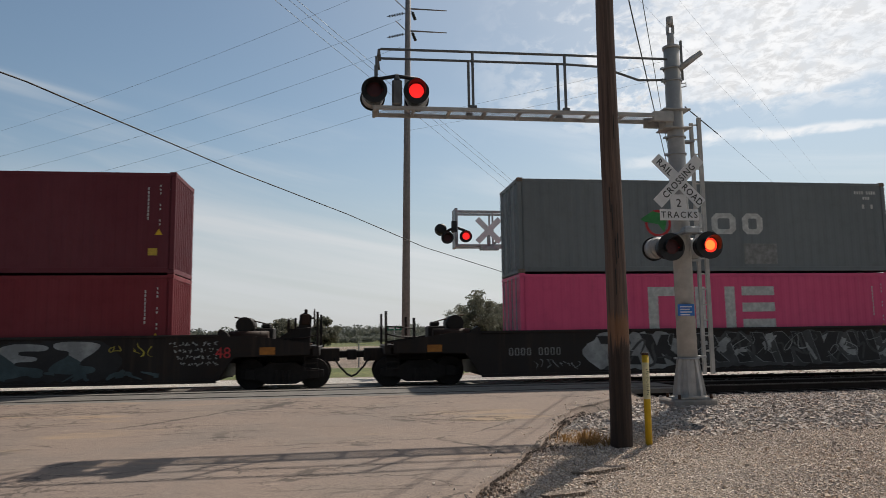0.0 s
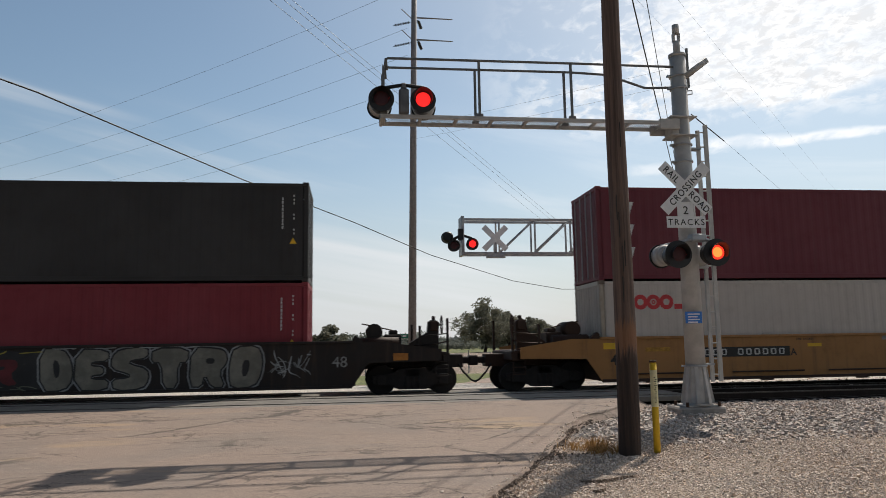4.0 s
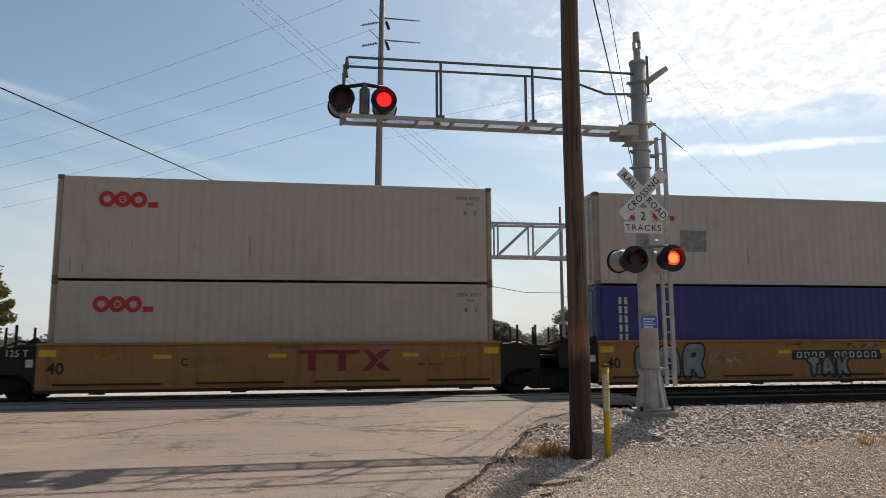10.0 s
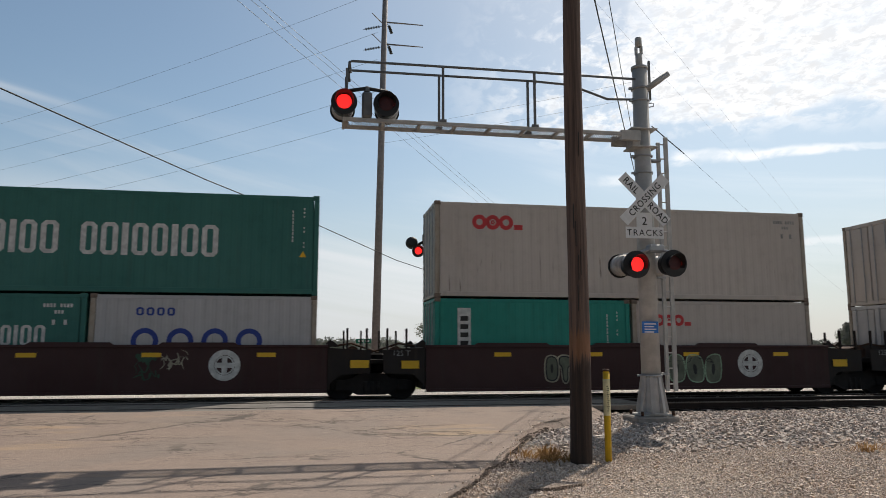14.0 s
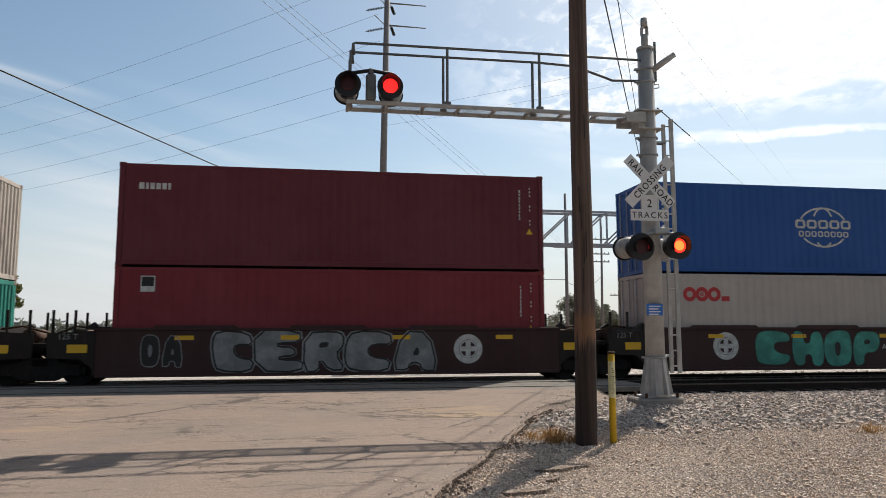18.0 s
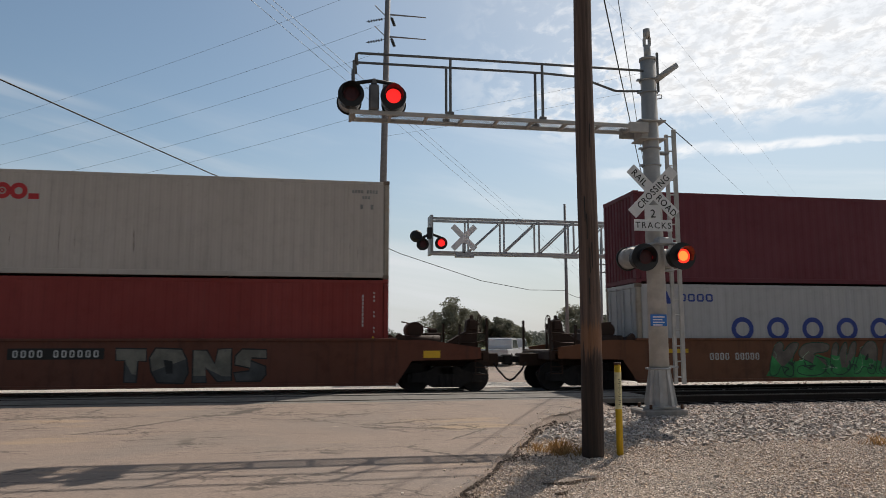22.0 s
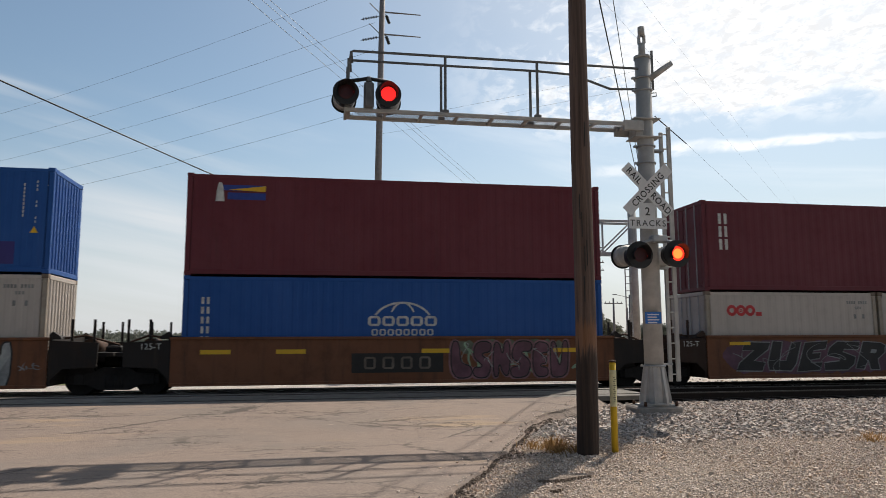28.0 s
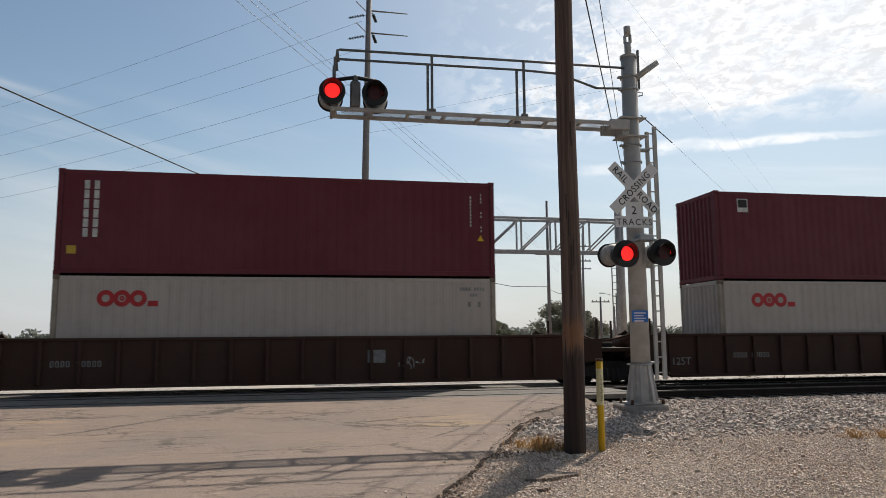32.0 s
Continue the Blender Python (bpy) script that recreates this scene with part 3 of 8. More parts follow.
def build_ground():
    bm = bmesh.new()
    xs = [-3000, -600, -120, -40] + [-20 + 2 * i for i in range(31)] + [60, 120, 600, 3000]
    ys = [-3000, -300, -40] + [-6 + 2 * i for i in range(28)] + [60, 110, 400, 3500]
    grid = [[bm.verts.new((x, y, -0.045 + (0.02 * noise.noise((x * 0.4, y * 0.4, 3)) if abs(x) < 45 and -7 < y < 15 else 0))) for y in ys] for x in xs]
    for i in range(len(xs) - 1):
        for j in range(len(ys) - 1):
            bm.faces.new((grid[i][j], grid[i + 1][j], grid[i + 1][j + 1], grid[i][j + 1]))
    me = mesh_of("ground", bm, GRAVEL)
    me.materials.append(MEADOW)
    for p in me.polygons:
        if 27 < p.center.y < 36 or p.center.y < -60 or p.center.y > 110:
            p.material_index = 1
    solid("ground", me, None, "tan gravel ground turning to mown grass beyond the tracks", "ground", kind="structure")


def road_right(y):
    """The ragged right-hand edge of the pavement."""
    base = 1.09 + 0.467 * (y - 6.79)
    if y > 13.2:
        base += min(0.9, (y - 13.2) * 0.55)
    return base + 0.10 * noise.noise((y * 1.3, 0.5, 0)) + 0.05 * noise.noise((y * 5.1, 2.5, 0))


def strip(name, label, left, right, y0, y1, dy, mat, thick=0.09, nx=10):
    bm = bmesh.new()
    n = int((y1 - y0) / dy)
    rows = []
    for j in range(n + 1):
        y = y0 + (y1 - y0) * j / n
        a, b = left(y), right(y)
        z = road_height(y)
        rows.append([bm.verts.new((a + (b - a) * (i / nx), y, z + 0.008 * noise.noise((a + (b - a) * i / nx, y * 0.7, 1)))) for i in range(nx + 1)]
                    + [bm.verts.new((b + 0.03, y, z - 0.035)), bm.verts.new((b + 0.08 + 2.5 * max(0.0, z - 0.02), y, -0.07))])
    for r, s in zip(rows, rows[1:]):
        for i in range(len(r) - 1):
            bm.faces.new((r[i], r[i + 1], s[i + 1], s[i]))
    return solid(name, bm, mat, label, "road", kind="structure")


def build_track(yc, name, top):
    """A track with its rail heads at the height given."""
    low = top - RAIL_Z
    bed = bmesh.new()
    prof = [(-2.1, -0.05), (-1.45, -0.02 + low * 0.2), (1.45, -0.02 + low * 0.2), (2.1, -0.05)]
    for (a, za), (b, zb) in zip(prof, prof[1:]):
        v = [bed.verts.new((x, yc + yy, zz)) for x, yy, zz in ((-400, a, za), (400, a, za), (400, b, zb), (-400, b, zb))]
        bed.faces.new(v)
    tr = thing(name, "railway track of rusty rails and dark sleepers, darkened for the train's shade", "railway track", kind="structure")
    part("track_bed", bed, SHADED_BED, tr)
    for s in (-1, 1):
        y = yc + s * 0.755
        web = boxes((-400, 400, y - 0.012, y + 0.012, top - 0.15, top - 0.03), (-400, 400, y - 0.07, y + 0.07, top - 0.175, top - 0.15))
        rail = part("rail", web, RAIL_SIDE, tr)
        part("rail_head", boxes((-400, 400, y - 0.037, y + 0.037, top - 0.03, top)), RAIL_TOP, rail)
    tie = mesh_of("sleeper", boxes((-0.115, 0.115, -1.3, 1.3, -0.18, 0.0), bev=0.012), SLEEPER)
    for i in range(-14, 70):
        x = i * 0.53
        if -14 < x < 8.6:
            continue
        ob = part("sleeper", tie, None, tr)
        ob.location = (x, yc + random.uniform(-0.03, 0.03), top - 0.17 + (0.06 if low < 0 else 0.0))
    for s, wd in ((-1.07, 0.5), (0, 1.34), (1.07, 0.5))[:3 if yc < 20 else 2]:
        for i in range(8):
            x = (-16 if yc < 20 else -15) + i * 3.0
            ob = part("crossing_panel", boxes((x + 0.003, x + 2.997, yc + s - wd / 2, yc + s + wd / 2, top - 0.12, top - 0.012), bev=0.006), PANEL, tr)
    return tr


build_ground()
strip("road", "worn pale grey cracked asphalt road with a crumbling edge", lambda y: -45.0, road_right, -12.0, 16.25, 0.18, ASPHALT, nx=24)
strip("road_between_tracks", "strip of worn asphalt between the two tracks", lambda y: -16.0, lambda y: 9.2, 18.95, 20.7, 0.4, ASPHALT, nx=24)
strip("road_beyond", "asphalt road running on beyond the tracks", lambda y: 2.6 + 0.467 * (y - 24) - max(0, 26.5 - y) * 7, lambda y: 12.8 + 0.467 * (y - 24), 22.95, 130.0, 0.35, ASPHALT)
bm = bmesh.new()
xs = [2.5 + 0.75 * i for i in range(50)]
rows_ = [[bm.verts.new((max(x, road_right(yy) + 0.1), yy + (0.5 * math.sin(x * 0.7) if yy < 11 else 0), zz)) for x in xs] for yy, zz in ((10.7, -0.062), (11.6, -0.030), (13.5, -0.015), (15.7, -0.012))]
for ra, rb in zip(rows_, rows_[1:]):
    for i in range(len(xs) - 1):
        if (ra[i].co - ra[i + 1].co).length > 0.02 or (rb[i].co - rb[i + 1].co).length > 0.02:
            bm.faces.new((ra[i], ra[i + 1], rb[i + 1], rb[i]))
bmesh.ops.remove_doubles(bm, verts=bm.verts, dist=0.001)
solid("ballast_bed", bm, BEDDING, "grey crushed-stone shoulder beside the near track", "ballast", kind="structure")

bm = bmesh.new()
rows_ = [[bm.verts.new((-120 + 4 * i, yy + 0.25 * noise.noise((i, yy, 0)), zz)) for i in range(61)] for yy, zz in ((23.35, -0.02), (23.9, 0.012), (26.3, 0.012), (27.3, -0.03))]
for ra, rb in zip(rows_, rows_[1:]):
    for i in range(60):
        bm.faces.new((ra[i], ra[i + 1], rb[i + 1], rb[i]))
solid("ballast_beyond", bm, LIMESTONE, "pale crushed-limestone shoulder on the far side of the tracks", "ballast", kind="structure")

# slabs of old pavement left in the gravel
def slab(x, y, wide, deep, turn, seed):
    rng = random.Random(seed)
    s = bmesh.new()
    ring_ = [(wide * math.cos(i * math.tau / 13) * rng.uniform(0.8, 1.1), deep * math.sin(i * math.tau / 13) * rng.uniform(0.8, 1.15)) for i in range(13)]
    lo = [s.verts.new((p * 1.03, q * 1.03, -0.09)) for p, q in ring_]
    hi = [s.verts.new((p, q, -0.004 - 0.010 * q / deep)) for p, q in ring_]
    s.faces.new(hi)
    for i in range(13):
        s.faces.new((lo[i], lo[(i + 1) % 13], hi[(i + 1) % 13], hi[i]))
    ob = solid("pavement_fragment", s, GRAVEL, "broken flat fragment of old asphalt sunk in the gravel", "asphalt fragment", group="broken pavement")
    ob.matrix_world = pose(x, y, -0.012, 0, 0, turn)


slab(2.80, 8.02, 0.42, 0.13, 22, 3)
slab(2.02, 6.92, 0.30, 0.12, 15, 4)
slab(2.46, 7.40, 0.10, 0.06, 40, 5)
build_track(NEAR_TRACK_Y, "track_near", NEAR_RAIL_Z)
build_track(TRACK_Y, "track_far", FAR_RAIL_Z)


# ---- the train ----
# distance run from the start, by the clock
RUN = ((0.0, 0.0), (3.0, 30.46), (6.0, 60.80), (9.0, 91.10), (13.0, 131.37), (17.5, 176.51), (21.0, 211.57), (24.0, 241.57), (28.0, 281.64), (32.0, 321.77))
MOVING = []
WHEELS = []
BOX_W, HIGH, LOW, FLOOR = 1.219, 2.896, 2.591, 0.248
MESHES = {}


def cached(key, make):
    if key not in MESHES:
        MESHES[key] = make()
    return MESHES[key]


def corrugated(length, z0, z1, y, pitch=0.28, depth=0.006, sign=-1, along="x"):
    """A pressed steel wall, its crests at y (or at x where it runs along y)."""
    bm = bmesh.new()
    n = max(3, round(length / pitch))
    p = length / n
    line = []
    for i in range(n):
        o = i * p
        line += [(o, 0), (o + p * 0.36, 0), (o + p * 0.5, 1), (o + p * 0.86, 1)]
    line.append((length, 0))
    cols = []
    for s, d in line:
        w = y - sign * depth * d
        cols.append([bm.verts.new((s, w, z) if along == "x" else (w, s, z)) for z in (z0, z1)])
    for a, b in zip(cols, cols[1:]):
        bm.faces.new((a[0], b[0], b[1], a[1]))
    return bm


def container(label, x, z, length, height, mat, doors="l", group="containers on the train"):
    """A shipping container, its near left bottom corner at x, z in the wagon's space."""
    box = thing("shipping_container", label, "container", group=group)
    key = (length, height, mat.name)
    post = 0.16

    def add(name, make, extra=(), m=None, mt=None, parent=None):
        me = cached((name, extra, *key, mt.name if mt else ""), lambda: mesh_of(name, make(), mt or mat))
        ob = new(name, me)
        ob.parent = parent or box
        if m:
            ob.matrix_basis = m
        return ob

    inner = length - 2 * post
    add("side_wall", lambda: corrugated(inner, 0.16, height - 0.10, -BOX_W + 0.012, sign=-1), ("n",), pose(post, 0, 0))
    add("side_wall", lambda: corrugated(inner, 0.16, height - 0.10, BOX_W - 0.012, sign=1), ("f",), pose(post, 0, 0))
    add("roof", lambda: corrugated(inner, -BOX_W + 0.06, BOX_W - 0.06, 0.0, 0.21, 0.02), ("r",), Matrix.Translation((post, 0, height - 0.02)) @ Matrix.Rotation(radians(-90), 4, "X"))
    add("floor", lambda: boxes((0.1, length - 0.1, -BOX_W + 0.05, BOX_W - 0.05, 0.06, 0.16)))
    for s in (-1, 1):
        y = s * (BOX_W - 0.045)
        add("top_rail", lambda: boxes((post, length - post, -0.035, 0.035, height - 0.13, height - 0.03), bev=0.008), (), pose(0, y, 0))
        add("bottom_rail", lambda: boxes((post, length - post, -0.04, 0.04, 0.04, 0.18), bev=0.008), (), pose(0, y, 0))
        for e in (0, 1):
            xx = 0.075 if e == 0 else length - 0.075
            add("corner_post", lambda: boxes((-0.07, 0.07, -0.06, 0.06, 0.12, height - 0.12), bev=0.012), (), pose(xx, s * (BOX_W - 0.065), 0), PALE_POST if mat in (LIGHTGREY, WHITEGREY) else None)
            for zz in (0, height - 0.118):
                add("corner_casting", lambda: boxes((-0.089, 0.089, -0.081, 0.081, 0, 0.118), bev=0.01), (), pose(0.089 if e == 0 else length - 0.089, s * (BOX_W - 0.079), zz), CASTING if mat in (LIGHTGREY, WHITEGREY, TEAL, JADE, STEELGREY) else None)
    for e, side in ((0, "l"), (1, "r")):
        xx = 0.03 if e == 0 else length - 0.03
        turn = 1 if e == 0 else -1
        add("end_header", lambda: boxes((-0.03, 0.05, -BOX_W + 0.16, BOX_W - 0.16, height - 0.14, height - 0.012), bev=0.008), (), pose(xx, 0, 0, 0, 0, 0 if e == 0 else 180))
        add("end_sill", lambda: boxes((-0.03, 0.05, -BOX_W + 0.16, BOX_W - 0.16, 0.02, 0.15), bev=0.008), (), pose(xx, 0, 0, 0, 0, 0 if e == 0 else 180))
        if side != doors:
            add("end_wall", lambda: corrugated(2 * BOX_W - 0.26, 0.15, height - 0.13, 0.01, 0.24, 0.045, -1, "y"), ("w",),
                pose(0.0 if e == 0 else length, (-BOX_W + 0.13) * turn, 0, 0, 0, 0 if e == 0 else 180))
        else:
            for s in (-1, 1):
                def leaf():
                    bm = bmesh.new()
                    quad_box(bm, 0.02, 0.06, -0.52, 0.52, 0.16, height - 0.15)
                    for i in range(4):
                        zz = 0.22 + i * (height - 0.42) / 4
                        quad_box(bm, 0.005, 0.02, -0.50, 0.50, zz, zz + (height - 0.42) / 4 - 0.12)
                    return bm
                d = add("door", leaf, (), pose(xx - 0.02 * turn, s * 0.54, 0, 0, 0, 0 if e == 0 else 180))
                for q in (-0.27, 0.27):
                    add("lock_rod", lambda: rod_bm((0, 0, 0.10), (0, 0, height - 0.10), 0.017), (), pose(-0.025, q, 0), GALV, d)
    MOVING.append((box, x, z))
    return box


def rod_bm(p, q, r, n=6):
    bm = bmesh.new()
    rod(bm, p, q, r, r, n)
    return bm


def truck(car, x):
    """A two-axle bogie under the wagon at x."""
    def frame_side():
        bm = bmesh.new()
        prism(bm, [(-1.15, 0.30), (-1.15, 0.52), (-0.55, 0.60), (-0.35, 0.74), (0.35, 0.74), (0.55, 0.60), (1.15, 0.52), (1.15, 0.30), (0.70, 0.30), (0.40, 0.14), (-0.40, 0.14), (-0.70, 0.30)], -0.07, 0.07)
        for s in (-1, 1):
            quad_box(bm, s * 0.89 - 0.13, s * 0.89 + 0.13, -0.11, 0.10, 0.28, 0.56)
        for q in (-0.18, 0, 0.18):
            rod(bm, (q, -0.03, 0.16), (q, -0.03, 0.52), 0.07, 0.07, 8)
        bevel(bm, 0.01)
        return bm
    bogie = part("bogie", cached("bolster", lambda: mesh_of("bogie", boxes((-0.22, 0.22, -1.05, 1.05, 0.50, 0.72), bev=0.03), IRON)), None, car)
    bogie.location = (x, 0, FAR_RAIL_Z - RAIL_Z)
    for s in (-1, 1):
        ob = part("side_frame", cached("side_frame", lambda: mesh_of("side_frame", frame_side(), IRON)), None, bogie)
        ob.location = (0, s * 0.98, 0)

    def wheelset():
        bm = bmesh.new()
        rod(bm, (0, -1.02, 0), (0, 1.02, 0), 0.08, 0.08, 10)
        for s in (-1, 1):
            rod(bm, (0, s * 0.70, 0), (0, s * 0.835, 0), 0.42, 0.415, 28)
            rod(bm, (0, s * 0.675, 0), (0, s * 0.70, 0), 0.445, 0.445, 28)
            rod(bm, (0, s * 0.835, 0), (0, s * 0.86, 0), 0.13, 0.11, 12)
            for i in range(6):
                a = i * math.tau / 6
                rod(bm, (0.26 * math.cos(a), s * 0.83, 0.26 * math.sin(a)), (0.26 * math.cos(a), s * 0.838, 0.26 * math.sin(a)), 0.05, 0.05, 6)
        return bm
    for q in (-0.89, 0.89):
        w = part("wheelset", cached("wheelset", lambda: mesh_of("wheelset", wheelset(), IRON)), None, bogie)
        w.location = (q, 0, 0.42)
        WHEELS.append((w, car["at"] + x + q, q))


def well_car(label, u, a, b, left, right, side, end, ribs=False, tabs=False, ledges=False):
    """One well of a stack wagon: its side sheets run from a to b; left and right: the distance from the load's end to the coupler, or None at a shared bogie."""
    car = thing("well_wagon", label, "rail wagon", group="wagons of the train")
    car["at"] = u
    top = 1.40
    outline = []
    outline += [(a, 0.165), (b, 0.165)]
    if right:
        e = 12.192 + right - 1.15
        outline += [(b + 0.45, 0.82), (e, 0.86), (e, 1.18), (b + 0.9, top)]
    else:
        outline += [(b, top)]
    if left:
        e = -left + 1.15
        outline += [(a - 0.9, top), (e, 1.18), (e, 0.86), (a - 0.45, 0.82)]
    else:
        outline += [(a, top)]
    for s in (-1, 1):
        def sheet():
            bm = bmesh.new()
            prism(bm, outline, s * 1.53, s * 1.495)
            return bm
        sh = part("side_sheet", sheet(), side, car)
        part("top_chord", boxes((a - 0.02, b + 0.02, s * 1.515 - 0.055, s * 1.515 + 0.055, top - 0.03, top + 0.05), bev=0.012), side, car)
        # dark rust low on the yellow wagons also paints in the shading there
        part("bottom_chord", boxes((a, b, s * 1.51 - 0.06, s * 1.51 + 0.06, 0.135, 0.225), bev=0.012), CAR_END if ledges else side, car)
        if ledges and s < 0:
            for x0, x1 in ((0.3, 3.0), (3.9, 6.2), (7.0, 9.4), (10.2, 12.0)):
                part("sill_ledge", boxes((x0, x1, -1.575, -1.50, 0.34, 0.385), bev=0.008), CAR_END, car)
                part("sill_bracket", boxes((x0 + 0.9, x0 + 1.3, -1.56, -1.46, 0.095, 0.20), bev=0.01), end, car)
        if tabs:
            for x0, x1 in ((1.1, 3.4), (4.7, 6.9), (8.0, 10.1)):
                bm = bmesh.new()
                prism(bm, [(x0, top + 0.04), (x1, top + 0.04), (x1 - 0.12, top + 0.115), (x0 + 0.12, top + 0.115)], s * 1.57, s * 1.47)
                part("sheet_tab", bm, side, car)
        if ribs:
            n = int((b - a) / 0.95)
            rib = cached(("rib", side.name, s), lambda: mesh_of("rib", boxes((-0.045, 0.045, s * 1.62 if s < 0 else 1.53, -1.53 if s < 0 else 1.62, 0.25, top - 0.03), bev=0.01), side))
            for i in range(1, n):
                part("rib", rib, None, car).location = (a + (b - a) * i / n, 0, 0)
    for i in range(5):
        x = a + 0.3 + (b - a - 0.6) * i / 4
        part("cross_beam", cached(("cross_beam", end.name), lambda: mesh_of("cross_beam", boxes((-0.12, 0.12, -1.5, 1.5, 0.14, 0.24), bev=0.01), end)), None, car).location = (x, 0, 0)
    for e, out, cpl in ((a, -1, left), (b, 1, right)):
        def rel(d0, d1):
            return (e + out * d0, e + out * d1) if out > 0 else (e + out * d1, e + out * d0)
        part("end_bulkhead", boxes((*rel(0.0, 0.08), -1.48, 1.48, 0.2, 1.48), bev=0.01), end, car)
        # stops that hold the load's corners
        for s in (-1, 1):
            bm = bmesh.new()
            prism(bm, [(e + out * 0.0, 1.40), (e + out * 0.30, 1.40), (e + out * 0.26, 1.48), (e + out * 0.08, 1.60), (e + out * 0.0, 1.52)], s * 1.30, s * 1.46)
            part("corner_guide", bm, end, car)
        edge_x = 0 if e == a else 12.192
        if cpl:
            far = (-left if out < 0 else 12.192 + right)
            near = e + out * 0.08
            run = abs(far - near)
            lo, hi = min(far - out * 1.0, near), max(far - out * 1.0, near)
            part("end_deck", boxes((lo, hi, -1.46, 1.46, 1.02, 1.10), bev=0.01), end, car)
            lo, hi = min(far - out * 0.35, near), max(far - out * 0.35, near)
            part("draft_sill", boxes((lo, hi, -0.32, 0.32, 0.62, 1.00), bev=0.02), end, car)
            part("end_beam", boxes((far - out * 1.0 - 0.1, far - out * 1.0 + 0.1, -1.45, 1.45, 0.82, 1.08), bev=0.02), end, car)
            bm = boxes((min(far, far - out * 0.55), max(far, far - out * 0.55), -0.10, 0.10, 0.72, 0.92), (far - 0.14, far + 0.14, -0.17, 0.17, 0.66, 0.96), bev=0.03)
            part("coupler", bm, IRON, car)
            bm = bmesh.new()
            tube_path(bm, [(far - out * 0.5, -0.35, 0.72), (far - out * 0.35, -0.36, 0.48), (far - out * 0.12, -0.36, 0.24), (far + out * 0.02, -0.36, 0.18)], 0.03)
            part("air_hose", bm, IRON, car)
            for d, s, hgt in ((0.95, -1, 2.05), (0.95, 1, 2.05), (1.75, -1, 1.85), (1.75, 1, 1.95)):
                bm = bmesh.new()
                x = far - out * d
                quad_box(bm, x - 0.035, x + 0.035, s * 1.40 - 0.012, s * 1.40 + 0.012, 1.08, hgt), quad_box(bm, x - 0.035, x - 0.018, s * 1.40 - 0.05, s * 1.40 + 0.05, 1.08, hgt)
                part("grab_post", bm, end, car)
            bm = bmesh.new()
            for zz in (0.42, 0.62, 0.82):
                rod(bm, (far - out * 0.95, -1.44, zz), (far - out * 1.30, -1.44, zz), 0.014, 0.014, 6)
            for q in (0.95, 1.30):
                rod(bm, (far - out * q, -1.44, 0.40), (far - out * q, -1.44, 1.05), 0.014, 0.014, 6)
            part("step_ladder", bm, end, car)
            bm = bmesh.new()
            y0 = -0.55
            rod(bm, (near + out * 0.55, y0 - 0.32, 1.70), (near + out * 0.55, y0 + 0.75, 1.70), 0.24, 0.24, 16)
            part("air_tank", bm, end, car)
            part("deck_box", boxes((*sorted((near + out * 0.85, near + out * 1.35)), -0.75, 0.15, 1.10, 1.62), (*sorted((near + out * 1.0, near + out * 1.25)), -0.6, -0.1, 1.62, 1.75), bev=0.03), end, car)
            bm = bmesh.new()
            rod(bm, (near + out * 0.15, -0.95, 1.34), (near + out * 1.25, -0.95, 1.34), 0.20, 0.20, 14)
            for q in (0.35, 1.05):
                ring(bm, (near + out * q, -0.95, 1.34), 0.215, 0.03, 14, "x")
            part("air_tank", bm, CAR_END, car)
            bm = bmesh.new()
            tube_path(bm, [(far - out * 0.95, -1.40, 1.62), (far - out * 1.75, -1.40, 1.55)], 0.018)
            tube_path(bm, [(far - out * 0.95, -1.40, 1.40), (far - out * 1.30, -1.30, 1.32), (far - out * 1.9, -1.1, 1.30)], 0.022)
            part("handrail", bm, end, car)
            bm = bmesh.new()
            tube_path(bm, [(near + out * 0.1, -1.25, 1.16), (near + out * 0.8, -1.28, 1.22), (far - out * 1.1, -1.20, 1.14)], 0.03)
            tube_path(bm, [(near + out * 0.2, -0.3, 1.95), (near + out * 0.9, -0.2, 1.80), (near + out * 1.2, -0.4, 1.72)], 0.02)
            part("brake_pipe", bm, RUSTY, car)
            if out > 0 or cpl < 4.0:
                x = far - out * 1.30
                bm = bmesh.new()
                prism(bm, [(x + out * p, q) for p, q in ((-0.75, 1.10), (0.12, 1.10), (0.16, 1.95), (-0.02, 2.05), (-0.16, 1.98), (-0.20, 1.66), (-0.72, 1.36))], -1.02, -0.74)
                part("brake_stand", bm, end, car)
                part("brake_gearbox", boxes((x - 0.11, x + 0.11, -1.08, -0.72, 1.70, 2.00), (x - 0.05, x + 0.05, -0.95, -0.85, 2.00, 2.14), bev=0.02), CAR_END, car)
                bm = bmesh.new()
                c = Vector((x + out * 0.24, -0.9, 1.88))
                tube_path(bm, [c + Vector((0, 0.27 * math.cos(i * math.tau / 16), 0.27 * math.sin(i * math.tau / 16))) for i in range(17)], 0.016)
                for i in range(4):
                    rod(bm, c, c + Vector((0, 0.27 * math.cos(i * math.pi / 2), 0.27 * math.sin(i * math.pi / 2))), 0.012, 0.012, 6)
                rod(bm, c, (x, -0.9, 1.88), 0.03, 0.03, 8)
                part("hand_brake_wheel", bm, end, car)
            truck(car, far - out * (cpl - 1.72 if cpl < 4.2 else cpl - (abs(e - edge_x) + 1.72)))
        else:
            joint = edge_x + out * (abs(e - edge_x) + (1.50 if abs(e - edge_x) < 0.5 else 1.68))
            for s in (-1, 1):
                bm = bmesh.new()
                prism(bm, [(e + out * 0.02, 0.30), (e + out * 0.35, 0.62), (e + out * 1.20, 0.66), (e + out * 1.22, 1.30), (e + out * 0.02, 1.37)], s * 1.50, s * 1.44)
                part("end_panel", bm, end, car)
